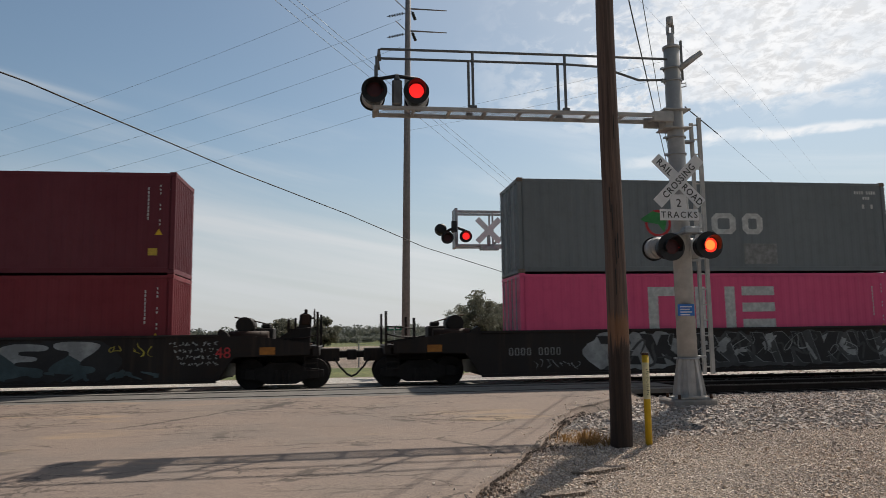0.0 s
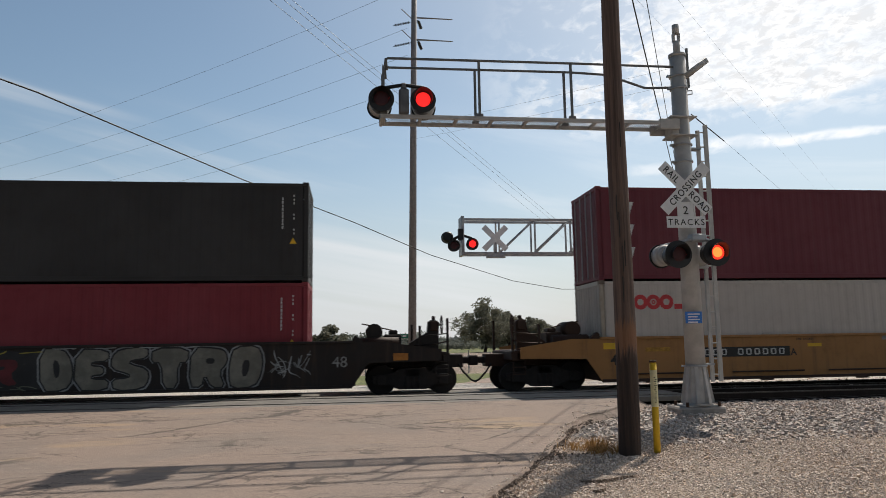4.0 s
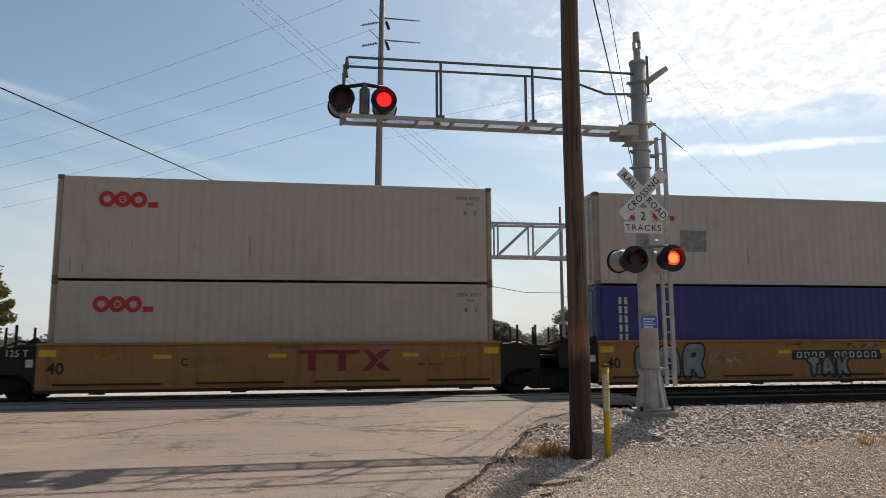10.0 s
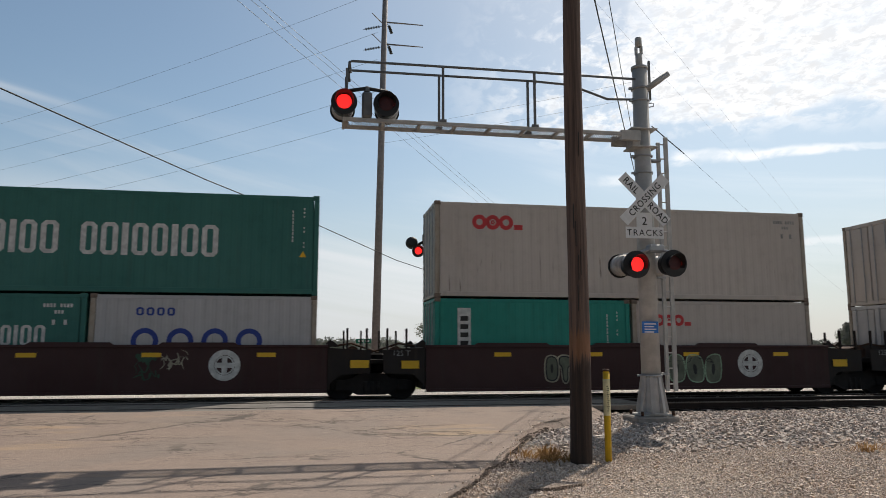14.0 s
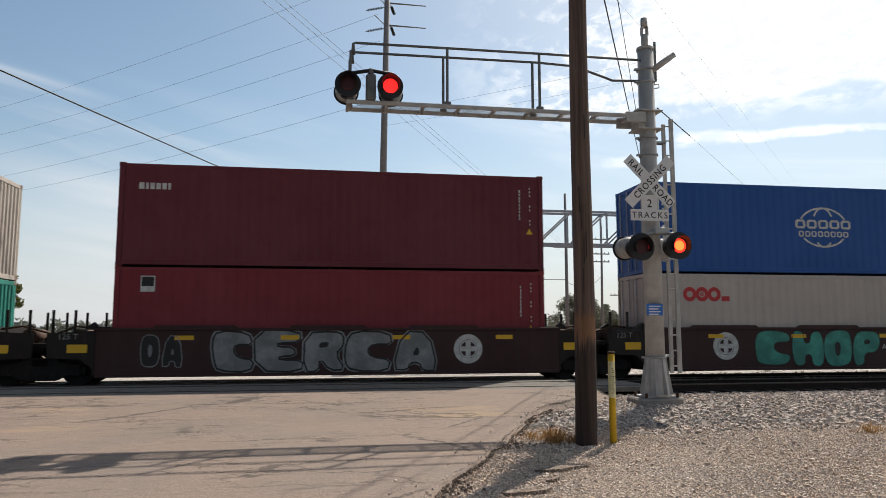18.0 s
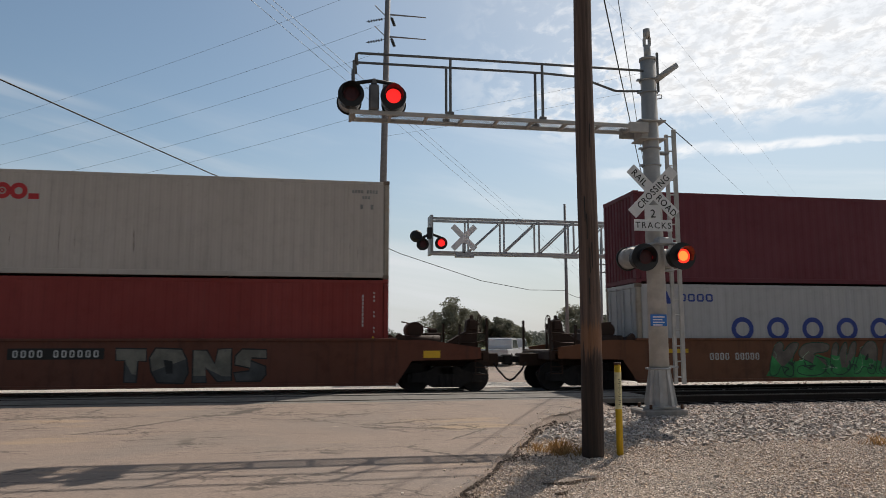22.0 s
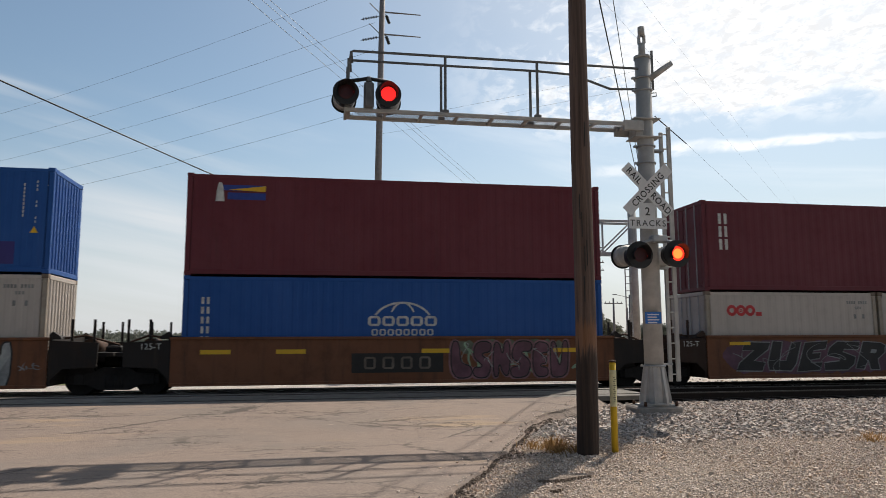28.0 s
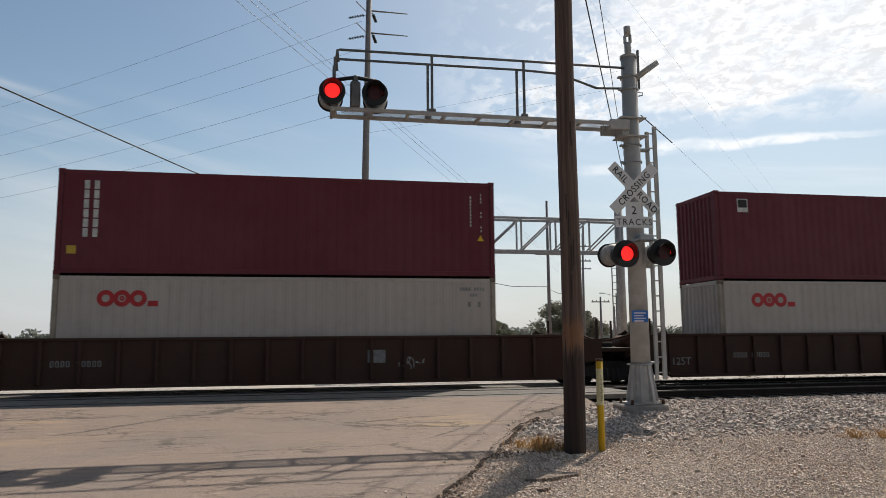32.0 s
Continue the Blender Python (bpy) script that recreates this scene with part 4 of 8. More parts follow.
            lo, hi = sorted((e + out * 0.06, joint))
            part("end_deck", boxes((lo, hi, -1.1, 1.1, 0.92, 1.04), bev=0.01), end, car)
            part("joint_casting", boxes((joint - 0.42 if out > 0 else joint, joint if out > 0 else joint + 0.42, -0.30, 0.30, 0.62, 1.22), bev=0.05), IRON, car)
            for d in (0.55, 1.10):
                for s in (-1, 1):
                    bm = bmesh.new()
                    x = e + out * d
                    quad_box(bm, x - 0.03, x + 0.03, s * 1.42 - 0.012, s * 1.42 + 0.012, 1.30, 1.92), quad_box(bm, x - 0.03, x - 0.014, s * 1.42 - 0.045, s * 1.42 + 0.045, 1.30, 1.92)
                    part("grab_post", bm, end, car)
            bm = bmesh.new()
            rod(bm, (e + out * 0.75, -0.5, 1.22), (e + out * 0.75, 0.5, 1.22), 0.20, 0.20, 12)
            tube_path(bm, [(e + out * 0.2, -0.9, 1.42), (e + out * 0.7, -0.8, 1.50), (e + out * 1.3, -0.5, 1.30), (joint, -0.4, 1.24)], 0.03)
            part("brake_gear", bm, RUSTY, car)
            if out < 0:
                truck(car, joint)
    MOVING.append((car, u, 0.0))
    return car


# load of every well: the place of its left end, then (paint, length, height, door end) below and above
FORTY, TWENTY = 12.192, 6.058


# ---- painted marks on the train ----
BOX_FACE, CAR_FACE = -BOX_W + 0.0085, -1.5345


def decal(parent, name, bm, mat, x, z, y=BOX_FACE, lift=0.0, label=""):
    me = bm if isinstance(bm, bpy.types.Mesh) else mesh_of(name, bm, mat)
    if not me.materials:
        me.materials.append(mat)
    ob = part(name, me, None, parent, label)
    ob.location = (x, y - lift, z)
    if name in ("code_marking", "number_marking", "graffiti", "logo"):
        ob["kind"] = "stuff"
    return ob


def flat_rects(*rects):
    """Flat rectangles (x0, x1, z0, z1) facing the viewer."""
    bm = bmesh.new()
    for x0, x1, z0, z1 in rects:
        bm.faces.new([bm.verts.new(p) for p in ((x0, 0, z0), (x1, 0, z0), (x1, 0, z1), (x0, 0, z1))])
    return bm


def flat_shape(*outlines):
    bm = bmesh.new()
    for pts in outlines:
        bm.faces.new([bm.verts.new((x, 0, z)) for x, z in pts])
    bm.normal_update()
    bmesh.ops.triangulate(bm, faces=bm.faces)
    return bm


def frame_shape(bm, x0, x1, z0, z1, t, y=0.0):
    """A plain upright frame with cut corners and walls of thickness t; a bar where it is too narrow."""
    if x1 - x0 < 2.4 * t:
        bm.faces.new([bm.verts.new(p) for p in ((x0, y, z0), (x1, y, z0), (x1, y, z1), (x0, y, z1))])
        return
    def loop(e, c):
        a, b, l, h = x0 + e, x1 - e, z0 + e * 0.8, z1 - e * 0.8
        return [bm.verts.new((p, y, q)) for p, q in ((a + c, l), (b - c, l), (b, l + c), (b, h - c), (b - c, h), (a + c, h), (a, h - c), (a, l + c))]
    out, inn = loop(0.0, t * 0.75), loop(t, t * 0.18)
    for i in range(8):
        bm.faces.new((out[i], out[(i + 1) % 8], inn[(i + 1) % 8], inn[i]))


def block_row(widths, height, gap, hollow=0.0):
    """A row of plain frames and bars, centred."""
    bm = bmesh.new()
    x = -(sum(widths) + gap * (len(widths) - 1)) / 2
    for w in widths:
        frame_shape(bm, x, x + w, -height / 2, height / 2, hollow or w)
        x += w + gap
    return bm


def code_bars(box, length, height, ink=WHITE_INK):
    """The lines of small lettering at the right-hand end of a load, too small to read."""
    decal(box, "code_marking", flat_rects(*[(-0.018, 0.018, 0.62 - i * 0.105, 0.70 - i * 0.105) for i in range(9)]), ink, length - 0.74, height - 1.15)
    decal(box, "code_marking", flat_rects(*[(-0.016, 0.016, 0.62 - i * 0.11, 0.68 - i * 0.11) for i in (0, 1, 2, 5, 6, 9, 10)]), ink, length - 0.42, height - 1.05)
    decal(box, "warning_triangle", flat_shape([(-0.10, -0.08), (0.10, -0.08), (0, 0.10)]), REFLECT, length - 0.44, height - 1.72)


def side_codes(box, length, height, ink=GREY_INK):
    decal(box, "code_marking", flat_rects(*[(i * 0.085 - 0.34, i * 0.085 - 0.28, 0.03, 0.13) for i in range(9) if i != 4], *[(i * 0.085 - 0.05, i * 0.085 + 0.01, -0.14, -0.05) for i in range(3)]), ink, length - 0.75, height - 0.42)
    decal(box, "code_marking", flat_rects((-0.30, -0.22, -0.14, 0.0), (0.0, 0.08, -0.14, 0.0)), ink, length - 0.55, height - 0.72)


def red_rings(box, x, z, k=1.0):
    """Three red rings and a short bar, the owner's mark: 1.5 m across."""
    bm = bmesh.new()
    for q in (-0.54, -0.13, 0.28):
        ring(bm, (q * k, 0, 0), 0.225 * k, 0.125 * k, 24)
    ring(bm, (-0.13 * k, -0.001, 0), 0.075 * k, 0.05 * k, 5)
    bm.faces.new([bm.verts.new((a * k, 0, b * k)) for a, b in ((0.53, -0.215), (0.80, -0.215), (0.80, -0.06), (0.53, -0.06))])
    decal(box, "logo", bm, RED_INK, x, z, label="red ring-shaped logo")


def globe(box, x, z, full=True):
    """White globe of arcs with two rows of bars across it."""
    bm = bmesh.new()
    def arc(rx, rz, a0, a1, w, cz=0.0, y=0.0):
        n = 18
        o = []
        for i in range(n + 1):
            a = radians(a0 + (a1 - a0) * i / n)
            o.append((bm.verts.new((rx * math.cos(a), y, cz + rz * math.sin(a))), bm.verts.new(((rx - w) * math.cos(a), y, cz + (rz - w) * math.sin(a)))))
        for p, q in zip(o, o[1:]):
            bm.faces.new((p[0], q[0], q[1], p[1]))
    arc(0.90, 0.66, 25, 155, 0.06), arc(0.42, 0.66, 35, 145, 0.055, 0.0, -0.0015)
    if full:
        arc(0.90, 0.66, 215, 325, 0.06), arc(0.42, 0.66, 232, 308, 0.055, 0.0, -0.0015)
    def word(n, w, h, zc, gap, t):
        total = n * w + (n - 1) * gap
        for i in range(n):
            x0 = -total / 2 + i * (w + gap)
            frame_shape(bm, x0, x0 + w, zc - h / 2, zc + h / 2, t)
    word(5, 0.36, 0.29, 0.10, 0.05, 0.085)
    word(8, 0.185, 0.19, -0.22, 0.045, 0.05)
    decal(box, "logo", bm, WHITE_INK, x, z, label="white globe of arcs over two rows of bars")


def tall_bars(box, x, z, n, w, h, gap, ink=WHITE_INK, slant=0.0):
    """A mark that runs down the wall, drawn as plain pairs of bars."""
    shapes = []
    for i in range(n):
        c = -(i - (n - 1) / 2) * (h + gap)
        t = w * 0.34
        for x0, x1 in ((-w / 2, -w / 2 + t), (w / 2 - t, w / 2)):
            shapes.append([(x0 - slant * h / 2, c - h / 2), (x1 - slant * h / 2, c - h / 2), (x1 + slant * h / 2, c + h / 2), (x0 + slant * h / 2, c + h / 2)])
    decal(box, "logo", flat_shape(*shapes), ink, x, z, label="column of white bars")


def spray(name, rgb, rough=0.6):
    """Sprayed paint, thin and uneven."""
    mat, k, shade, at = material(name)
    n = k.noise(at, 1.6, 5, 0.65)
    col = k.mix(k.ramp(n, 0.38, 0.7), tuple(c * 0.55 for c in rgb), rgb)
    k.put(shade.inputs["Base Color"], k.mix(k.ramp(k.noise(at, 14, 4), 0.6, 0.8), col, (0.06, 0.05, 0.045)))
    shade.inputs["Roughness"].default_value = rough
    return mat


SPRAYS = {
    "white": spray("sprayed_white", (0.46, 0.47, 0.46)), "silver": spray("sprayed_silver", (0.33, 0.34, 0.34)), "teal": spray("sprayed_teal", (0.07, 0.40, 0.32)),
    "black": spray("sprayed_black", (0.026, 0.024, 0.025)), "orange": spray("sprayed_orange", (0.62, 0.24, 0.03)), "blue": spray("sprayed_blue", (0.06, 0.12, 0.42)),
    "green": spray("sprayed_green", (0.05, 0.36, 0.09)), "pink": spray("sprayed_pink", (0.36, 0.175, 0.20)), "red": spray("sprayed_red", (0.34, 0.03, 0.035)),
    "yellow": spray("sprayed_yellow", (0.58, 0.47, 0.05)), "mint": spray("sprayed_pale_green", (0.38, 0.55, 0.36)), "cream": spray("sprayed_cream", (0.50, 0.46, 0.34)),
    "sage": spray("sprayed_sage", (0.17, 0.19, 0.13)), "stone": spray("sprayed_stone", (0.25, 0.23, 0.185)), "plum": spray("sprayed_plum", (0.20, 0.085, 0.115)), "aqua": spray("sprayed_dull_aqua", (0.075, 0.115, 0.125)), "purple": spray("sprayed_mauve", (0.16, 0.07, 0.11)), "rust": spray("faded_rust_red", (0.24, 0.065, 0.025)), "dimred": spray("sprayed_dark_red", (0.17, 0.018, 0.024)), "dim": spray("sprayed_dull_grey", (0.085, 0.085, 0.085)), "taupe": spray("sprayed_taupe", (0.20, 0.16, 0.125)), "darkgreen": spray("sprayed_dark_green", (0.03, 0.09, 0.05)),
}


# fat sprayed letters: an outline in a unit square and, where it has one, the slit inside
FAT = {}
FAT["A"] = ([(0, 0), (.34, 0), (.40, .20), (.62, .20), (.66, 0), (1, 0), (.80, 1), (.22, 1)], [(.42, .40), (.60, .40), (.53, .66)])
FAT["B"] = ([(0, 0), (.8, 0), (1, .2), (.86, .5), (.98, .76), (.78, 1), (0, 1)], [(.40, .62), (.60, .62), (.62, .76), (.40, .76)])
FAT["C"] = ([(.12, .02), (.88, 0), (1, .30), (.58, .34), (.48, .5), (.58, .66), (1, .68), (.92, .98), (.15, 1), (0, .75), (0, .25)], [])
FAT["D"] = ([(0, 0), (.75, 0), (1, .28), (1, .72), (.75, 1), (0, 1)], [(.4, .28), (.58, .32), (.60, .68), (.4, .72)])
FAT["E"] = ([(0, 0), (.95, 0), (1, .28), (.5, .30), (.5, .38), (.85, .40), (.85, .60), (.5, .62), (.5, .70), (1, .72), (.95, 1), (0, 1)], [])
FAT["H"] = ([(0, 0), (.38, 0), (.40, .34), (.60, .34), (.62, 0), (1, 0), (.98, 1), (.62, 1), (.60, .66), (.40, .66), (.38, 1), (.02, 1)], [])
FAT["I"] = ([(.1, 0), (.9, 0), (.8, .5), (.95, 1), (.05, 1), (.2, .5)], [])
FAT["K"] = ([(0, 0), (.36, 0), (.38, .36), (.62, 0), (1, 0), (.72, .5), (1, 1), (.62, 1), (.38, .64), (.36, 1), (0, 1)], [])
FAT["L"] = ([(0, 0), (1, 0), (1, .34), (.42, .36), (.40, 1), (0, 1)], [])
FAT["N"] = ([(0, 0), (.36, 0), (.38, .45), (.64, 0), (1, 0), (1, 1), (.64, 1), (.62, .55), (.36, 1), (0, 1)], [])
FAT["O"] = ([(.15, 0), (.85, 0), (1, .3), (1, .7), (.85, 1), (.15, 1), (0, .7), (0, .3)], [(.40, .28), (.58, .30), (.62, .66), (.38, .68)])
FAT["P"] = ([(0, 0), (.4, 0), (.44, .36), (.85, .38), (1, .6), (.95, .9), (.75, 1), (0, 1)], [(.42, .60), (.62, .60), (.64, .74), (.42, .74)])
FAT["R"] = ([(0, 0), (.36, 0), (.42, .34), (.62, 0), (1, 0), (.80, .40), (1, .62), (.95, .9), (.75, 1), (0, 1)], [(.40, .60), (.62, .60), (.64, .74), (.40, .74)])
FAT["S"] = ([(.05, 0), (.8, 0), (1, .22), (.98, .48), (.5, .62), (.52, .70), (.98, .72), (.95, 1), (.2, 1), (0, .8), (.02, .52), (.5, .38), (.48, .30), (0, .28)], [])
FAT["T"] = ([(.30, 0), (.70, 0), (.72, .62), (1, .64), (1, 1), (0, 1), (0, .64), (.28, .62)], [])
FAT["U"] = ([(.12, 0), (.88, 0), (1, .25), (1, 1), (.66, 1), (.60, .36), (.40, .36), (.34, 1), (0, 1), (0, .25)], [])
FAT["W"] = ([(.08, 0), (.92, 0), (1, 1), (.74, 1), (.70, .45), (.60, 1), (.42, 1), (.34, .45), (.28, 1), (0, 1)], [])
FAT["Z"] = ([(0, 0), (1, 0), (1, .3), (.55, .32), (1, .75), (1, 1), (0, 1), (0, .7), (.45, .68), (0, .28)], [])


def cut_corners(pts, times):
    for _ in range(times):
        out = []
        for (p, q), (u, v) in zip(pts, pts[1:] + pts[:1]):
            out += [(p * 0.75 + u * 0.25, q * 0.75 + v * 0.25), (p * 0.25 + u * 0.75, q * 0.25 + v * 0.75)]
        pts = out
    return pts


def hoop(bm, pts, wide, y):
    """A line of paint round a closed outline."""
    n = len(pts)
    pairs = []
    for i in range(n):
        (pa, qa), (pb, qb) = pts[i - 1], pts[(i + 1) % n]
        d = math.hypot(pb - pa, qb - qa) or 1.0
        nx, nz = -(qb - qa) / d * wide, (pb - pa) / d * wide
        pairs.append([bm.verts.new((pts[i][0] + e * nx, y, pts[i][1] + e * nz)) for e in (1, -1)])
    for i in range(n):
        u, v = pairs[i], pairs[(i + 1) % n]
        bm.faces.new((u[0], u[1], v[1], v[0]))


def tag(car, text, x, z, width, height, fill, edge="black", line=0.035, soft=2, low=None, slit=None, lean=0.0, rim=None, seed=0, gap=0.05, lift=0.0):
    """Fat sprayed letters on a side sheet: bodies (in two colours where low is given), slits, outlines and an outer rim."""
    rng = random.Random(seed + len(text) * 7 + round(width * 10))
    wide = [rng.uniform(0.85, 1.15) * (0.6 if ch == "I" else 1.0) for ch in text]
    k = (width - gap * (len(text) - 1)) / sum(wide)
    bodies, slits, lines, rims = bmesh.new(), bmesh.new(), bmesh.new(), bmesh.new()
    at = x - width / 2
    for i, ch in enumerate(text):
        outline, hole = FAT[ch]
        w, h, dz = wide[i] * k, height * rng.uniform(0.93, 1.0), height * rng.uniform(-0.02, 0.02)
        skew = lean + rng.uniform(-0.05, 0.05)

        def put(p, q):
            return (at + w * (p + 0.03 * math.sin(q * 5 + i)) + skew * (q - 0.5) * h, z + dz + h * (q - 0.5) + 0.025 * math.sin(p * 4 + i * 2))
        pts = cut_corners([put(p, q) for p, q in outline], soft)
        y = -0.0006 * (i % 3)
        bodies.faces.new([bodies.verts.new((p, y, q)) for p, q in pts])
        hoop(lines, pts, line / 2, y)
        if rim:
            c = (at + w / 2, z)
            hoop(rims, [(c[0] + (p - c[0]) * (1 + 0.07 / w), c[1] + (q - c[1]) * (1 + 0.06 / h)) for p, q in pts], 0.03, y)
        if hole:
            slits.faces.new([slits.verts.new((p, y, q)) for p, q in cut_corners([put(p, q) for p, q in hole], soft)])
        at += w + gap
    bodies.normal_update(), slits.normal_update()
    bmesh.ops.triangulate(bodies, faces=bodies.faces, ngon_method="EAR_CLIP"), bmesh.ops.triangulate(slits, faces=slits.faces, ngon_method="EAR_CLIP")
    if low:
        bmesh.ops.bisect_plane(bodies, geom=list(bodies.verts) + list(bodies.edges) + list(bodies.faces), plane_co=(0, 0, z - height * 0.08), plane_no=(0.03, 0, 1))
    me = mesh_of("graffiti", bodies, SPRAYS[fill])
    if low:
        me.materials.append(SPRAYS[low])
        for p in me.polygons:
            p.material_index = 1 if p.center.z < z - height * 0.08 else 0
    decal(car, "graffiti", me, None, 0, 0, CAR_FACE, 0.0030 + lift, f"{fill} graffiti letters")
    decal(car, "graffiti", lines, SPRAYS[edge], 0, 0, CAR_FACE, 0.0058 + lift, f"{edge} graffiti outline")
    if slits.faces:
        decal(car, "graffiti", slits, SPRAYS[slit or edge], 0, 0, CAR_FACE, 0.0050 + lift, f"{slit or edge} graffiti slits")
    else:
        slits.free()
    if rim:
        decal(car, "graffiti", rims, SPRAYS[rim], 0, 0, CAR_FACE, 0.0018, f"{rim} graffiti rim")
    else:
        rims.free()


def ribbon(bm, ctrl, t0, t1, y, box):
    """A curved stroke of paint through four control points."""
    x0, x1, z0, z1 = box
    m, line, sides = 9, [], []
    for k in range(m + 1):
        u = k / m
        b = ((1 - u) ** 3, 3 * u * (1 - u) ** 2, 3 * u * u * (1 - u), u ** 3)
        line.append((sum(c * p for c, (p, q) in zip(b, ctrl)), sum(c * q for c, (p, q) in zip(b, ctrl))))
    for k, (p, q) in enumerate(line):
        (pa, qa), (pb, qb) = line[max(0, k - 1)], line[min(m, k + 1)]
        d = math.hypot(pb - pa, qb - qa) or 1.0
        r = (t0 + (t1 - t0) * k / m) * (0.5 if k in (0, m) else 1.0)
        nx, nz = -(qb - qa) / d * r, (pb - pa) / d * r
        sides.append([bm.verts.new((min(x1, max(x0, p + e * nx)), y, min(z1, max(z0, q + e * nz)))) for e in (1, -1)])
    for sa, sb in zip(sides, sides[1:]):
        bm.faces.new((sa[0], sa[1], sb[1], sb[0]))


def cloud_of_paint(car, x0, x1, z0, z1, colour, seed, lift=0.0):
    """A ragged sprayed ground."""
    rng = random.Random(seed)
    n = max(14, int((x1 - x0) * 6))
    top, low = [], []
    for i in range(n + 1):
        u, mid = i / n, (z0 + z1) / 2 + rng.uniform(-0.1, 0.1)
        open_ = min(1.0, 0.12 + (min(u, 1 - u) * (x1 - x0) / 0.75) ** 0.6)
        p = x0 + (x1 - x0) * u
        top.append((p, mid + (z1 - mid - rng.uniform(0, 0.20) * (rng.random() < 0.6)) * open_))
        low.append((p, mid + (z0 - mid + rng.uniform(0, 0.10)) * open_))
    bm = bmesh.new()
    tv, lv = [bm.verts.new((p, 0, q)) for p, q in top], [bm.verts.new((p, 0, q)) for p, q in low]
    for i in range(n):
        bm.faces.new((lv[i], lv[i + 1], tv[i + 1], tv[i]))
    decal(car, "graffiti", bm, SPRAYS[colour], 0, 0, CAR_FACE, lift, f"{colour} sprayed ground")


def scrawl(car, x0, x1, z0, z1, colour, seed, n, thick=0.03, lift=0.003):
    """Thin looping strokes."""
    rng = random.Random(seed)
    bm = bmesh.new()
    box = (x0, x1, z0, z1)
    w, h = (x1 - x0) / n, z1 - z0
    for i in range(n):
        p = x0 + w * (i + rng.random())
        q = z0 + h * rng.random()
        ctrl = [(p, q)] + [(p + rng.uniform(-1.2, 1.2) * max(w, h * 0.4), z0 + h * rng.random()) for k in range(3)]
        ribbon(bm, ctrl, thick * rng.uniform(0.3, 1.0), thick * rng.uniform(0.2, 0.6), -0.0005 * (i % 7), box)
    decal(car, "graffiti", bm, SPRAYS[colour], 0, 0, CAR_FACE, lift, f"{colour} scrawled lines")


def yellow_marks(car, xs, z=1.24, w=0.46, h=0.10, ink=REFLECT):
    me = cached(("reflector", w, h, ink.name), lambda: mesh_of("reflector", flat_rects((-w / 2, w / 2, -h / 2, h / 2)), ink))
    for x in xs:
        decal(car, "reflector", me, REFLECT, x, z, CAR_FACE, 0.006)


def number_board(car, x, z, w=2.6, h=0.26, chars=11):
    decal(car, "number_board", flat_rects((-w / 2, w / 2, -h / 2, h / 2)), DARK_INK, x, z, CAR_FACE, 0.001)
    s = w / (chars + 1)
    bm = bmesh.new()
    for i in range(chars):
        if i != 4 or chars < 6:
            frame_shape(bm, -w / 2 + s * (i + 0.66), -w / 2 + s * (i + 1.30), -h * 0.32, h * 0.32, h * 0.13)
    decal(car, "number_marking", bm, WHITE_INK if chars > 6 else SPRAYS["taupe"], x, z, CAR_FACE, 0.004)


def number_bars(car, x, z, n, size, ink=GREY_INK):
    bm = bmesh.new()
    for i in range(n):
        if i != 4:
            q = (i - n / 2) * size * 0.80
            frame_shape(bm, q, q + size * 0.56, -size / 2, size / 2, size * 0.16)
    decal(car, "number_marking", bm, ink, x, z, CAR_FACE, 0.002)


def words(car, text, x, z, h, ink=WHITE_INK, bold=0.0, y=CAR_FACE):
    me = lettering(text, h, bold)
    me.materials.append(ink)
    decal(car, "lettering", me, ink, x, z, y, 0.004)


def wagon_logo(car, x, z, k=1.0):
    """A row of dark red angular shapes, the owner's mark."""
    cap = [[(-1.34, 0.19), (0.42, 0.19), (0.42, 0.31), (-1.34, 0.31)]]
    stems = [[(q - 0.11, -0.31), (q + 0.11, -0.31), (q + 0.11, 0.19), (q - 0.11, 0.19)] for q in (-0.95, -0.08)]
    chevrons = [[(0.50, 0.31), (0.72, 0.31), (1.00, 0.0), (0.78, 0.0)], [(0.78, -0.003), (1.00, -0.003), (0.72, -0.31), (0.50, -0.31)], [(0.90, 0.14), (1.06, 0.02), (1.34, 0.31), (1.10, 0.31)], [(0.90, -0.14), (1.10, -0.31), (1.34, -0.31), (1.06, -0.02)]]
    shapes = [[(p * k, q * k) for p, q in s] for s in cap + stems + chevrons]
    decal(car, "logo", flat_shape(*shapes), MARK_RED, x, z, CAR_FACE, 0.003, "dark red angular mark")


def round_emblem(car, x, z, r=0.42):
    bm = bmesh.new()
    ring(bm, (0, 0, 0), r, 0.15, 28), ring(bm, (0, -0.001, 0), r * 0.62, 0.04, 24)
    for y, q in ((-0.002, (-0.07, 0.07, -r * 0.6, r * 0.6)), (-0.003, (-r * 0.6, r * 0.6, -0.07, 0.07))):
        bm.faces.new([bm.verts.new((a, y, b)) for a, b in ((q[0], q[2]), (q[1], q[2]), (q[1], q[3]), (q[0], q[3]))])
    decal(car, "emblem", bm, WHITE_INK, x, z, CAR_FACE, 0.003, "round pale emblem with a cross")


# ---- the wagons and their loads, from the head of the train back ----
COLOUR = {"MAROON": "maroon", "OXIDE": "dark red", "BRICKRED": "brick red", "MAGENTA": "bright magenta", "STEELGREY": "slate grey", "BLACKBOX": "faded black",
          "LIGHTGREY": "pale grey", "WHITEGREY": "dirty white", "SEAGREEN": "deep green", "JADE": "jade green", "TEAL": "teal", "COBALT": "cobalt blue", "NAVY": "violet blue"}


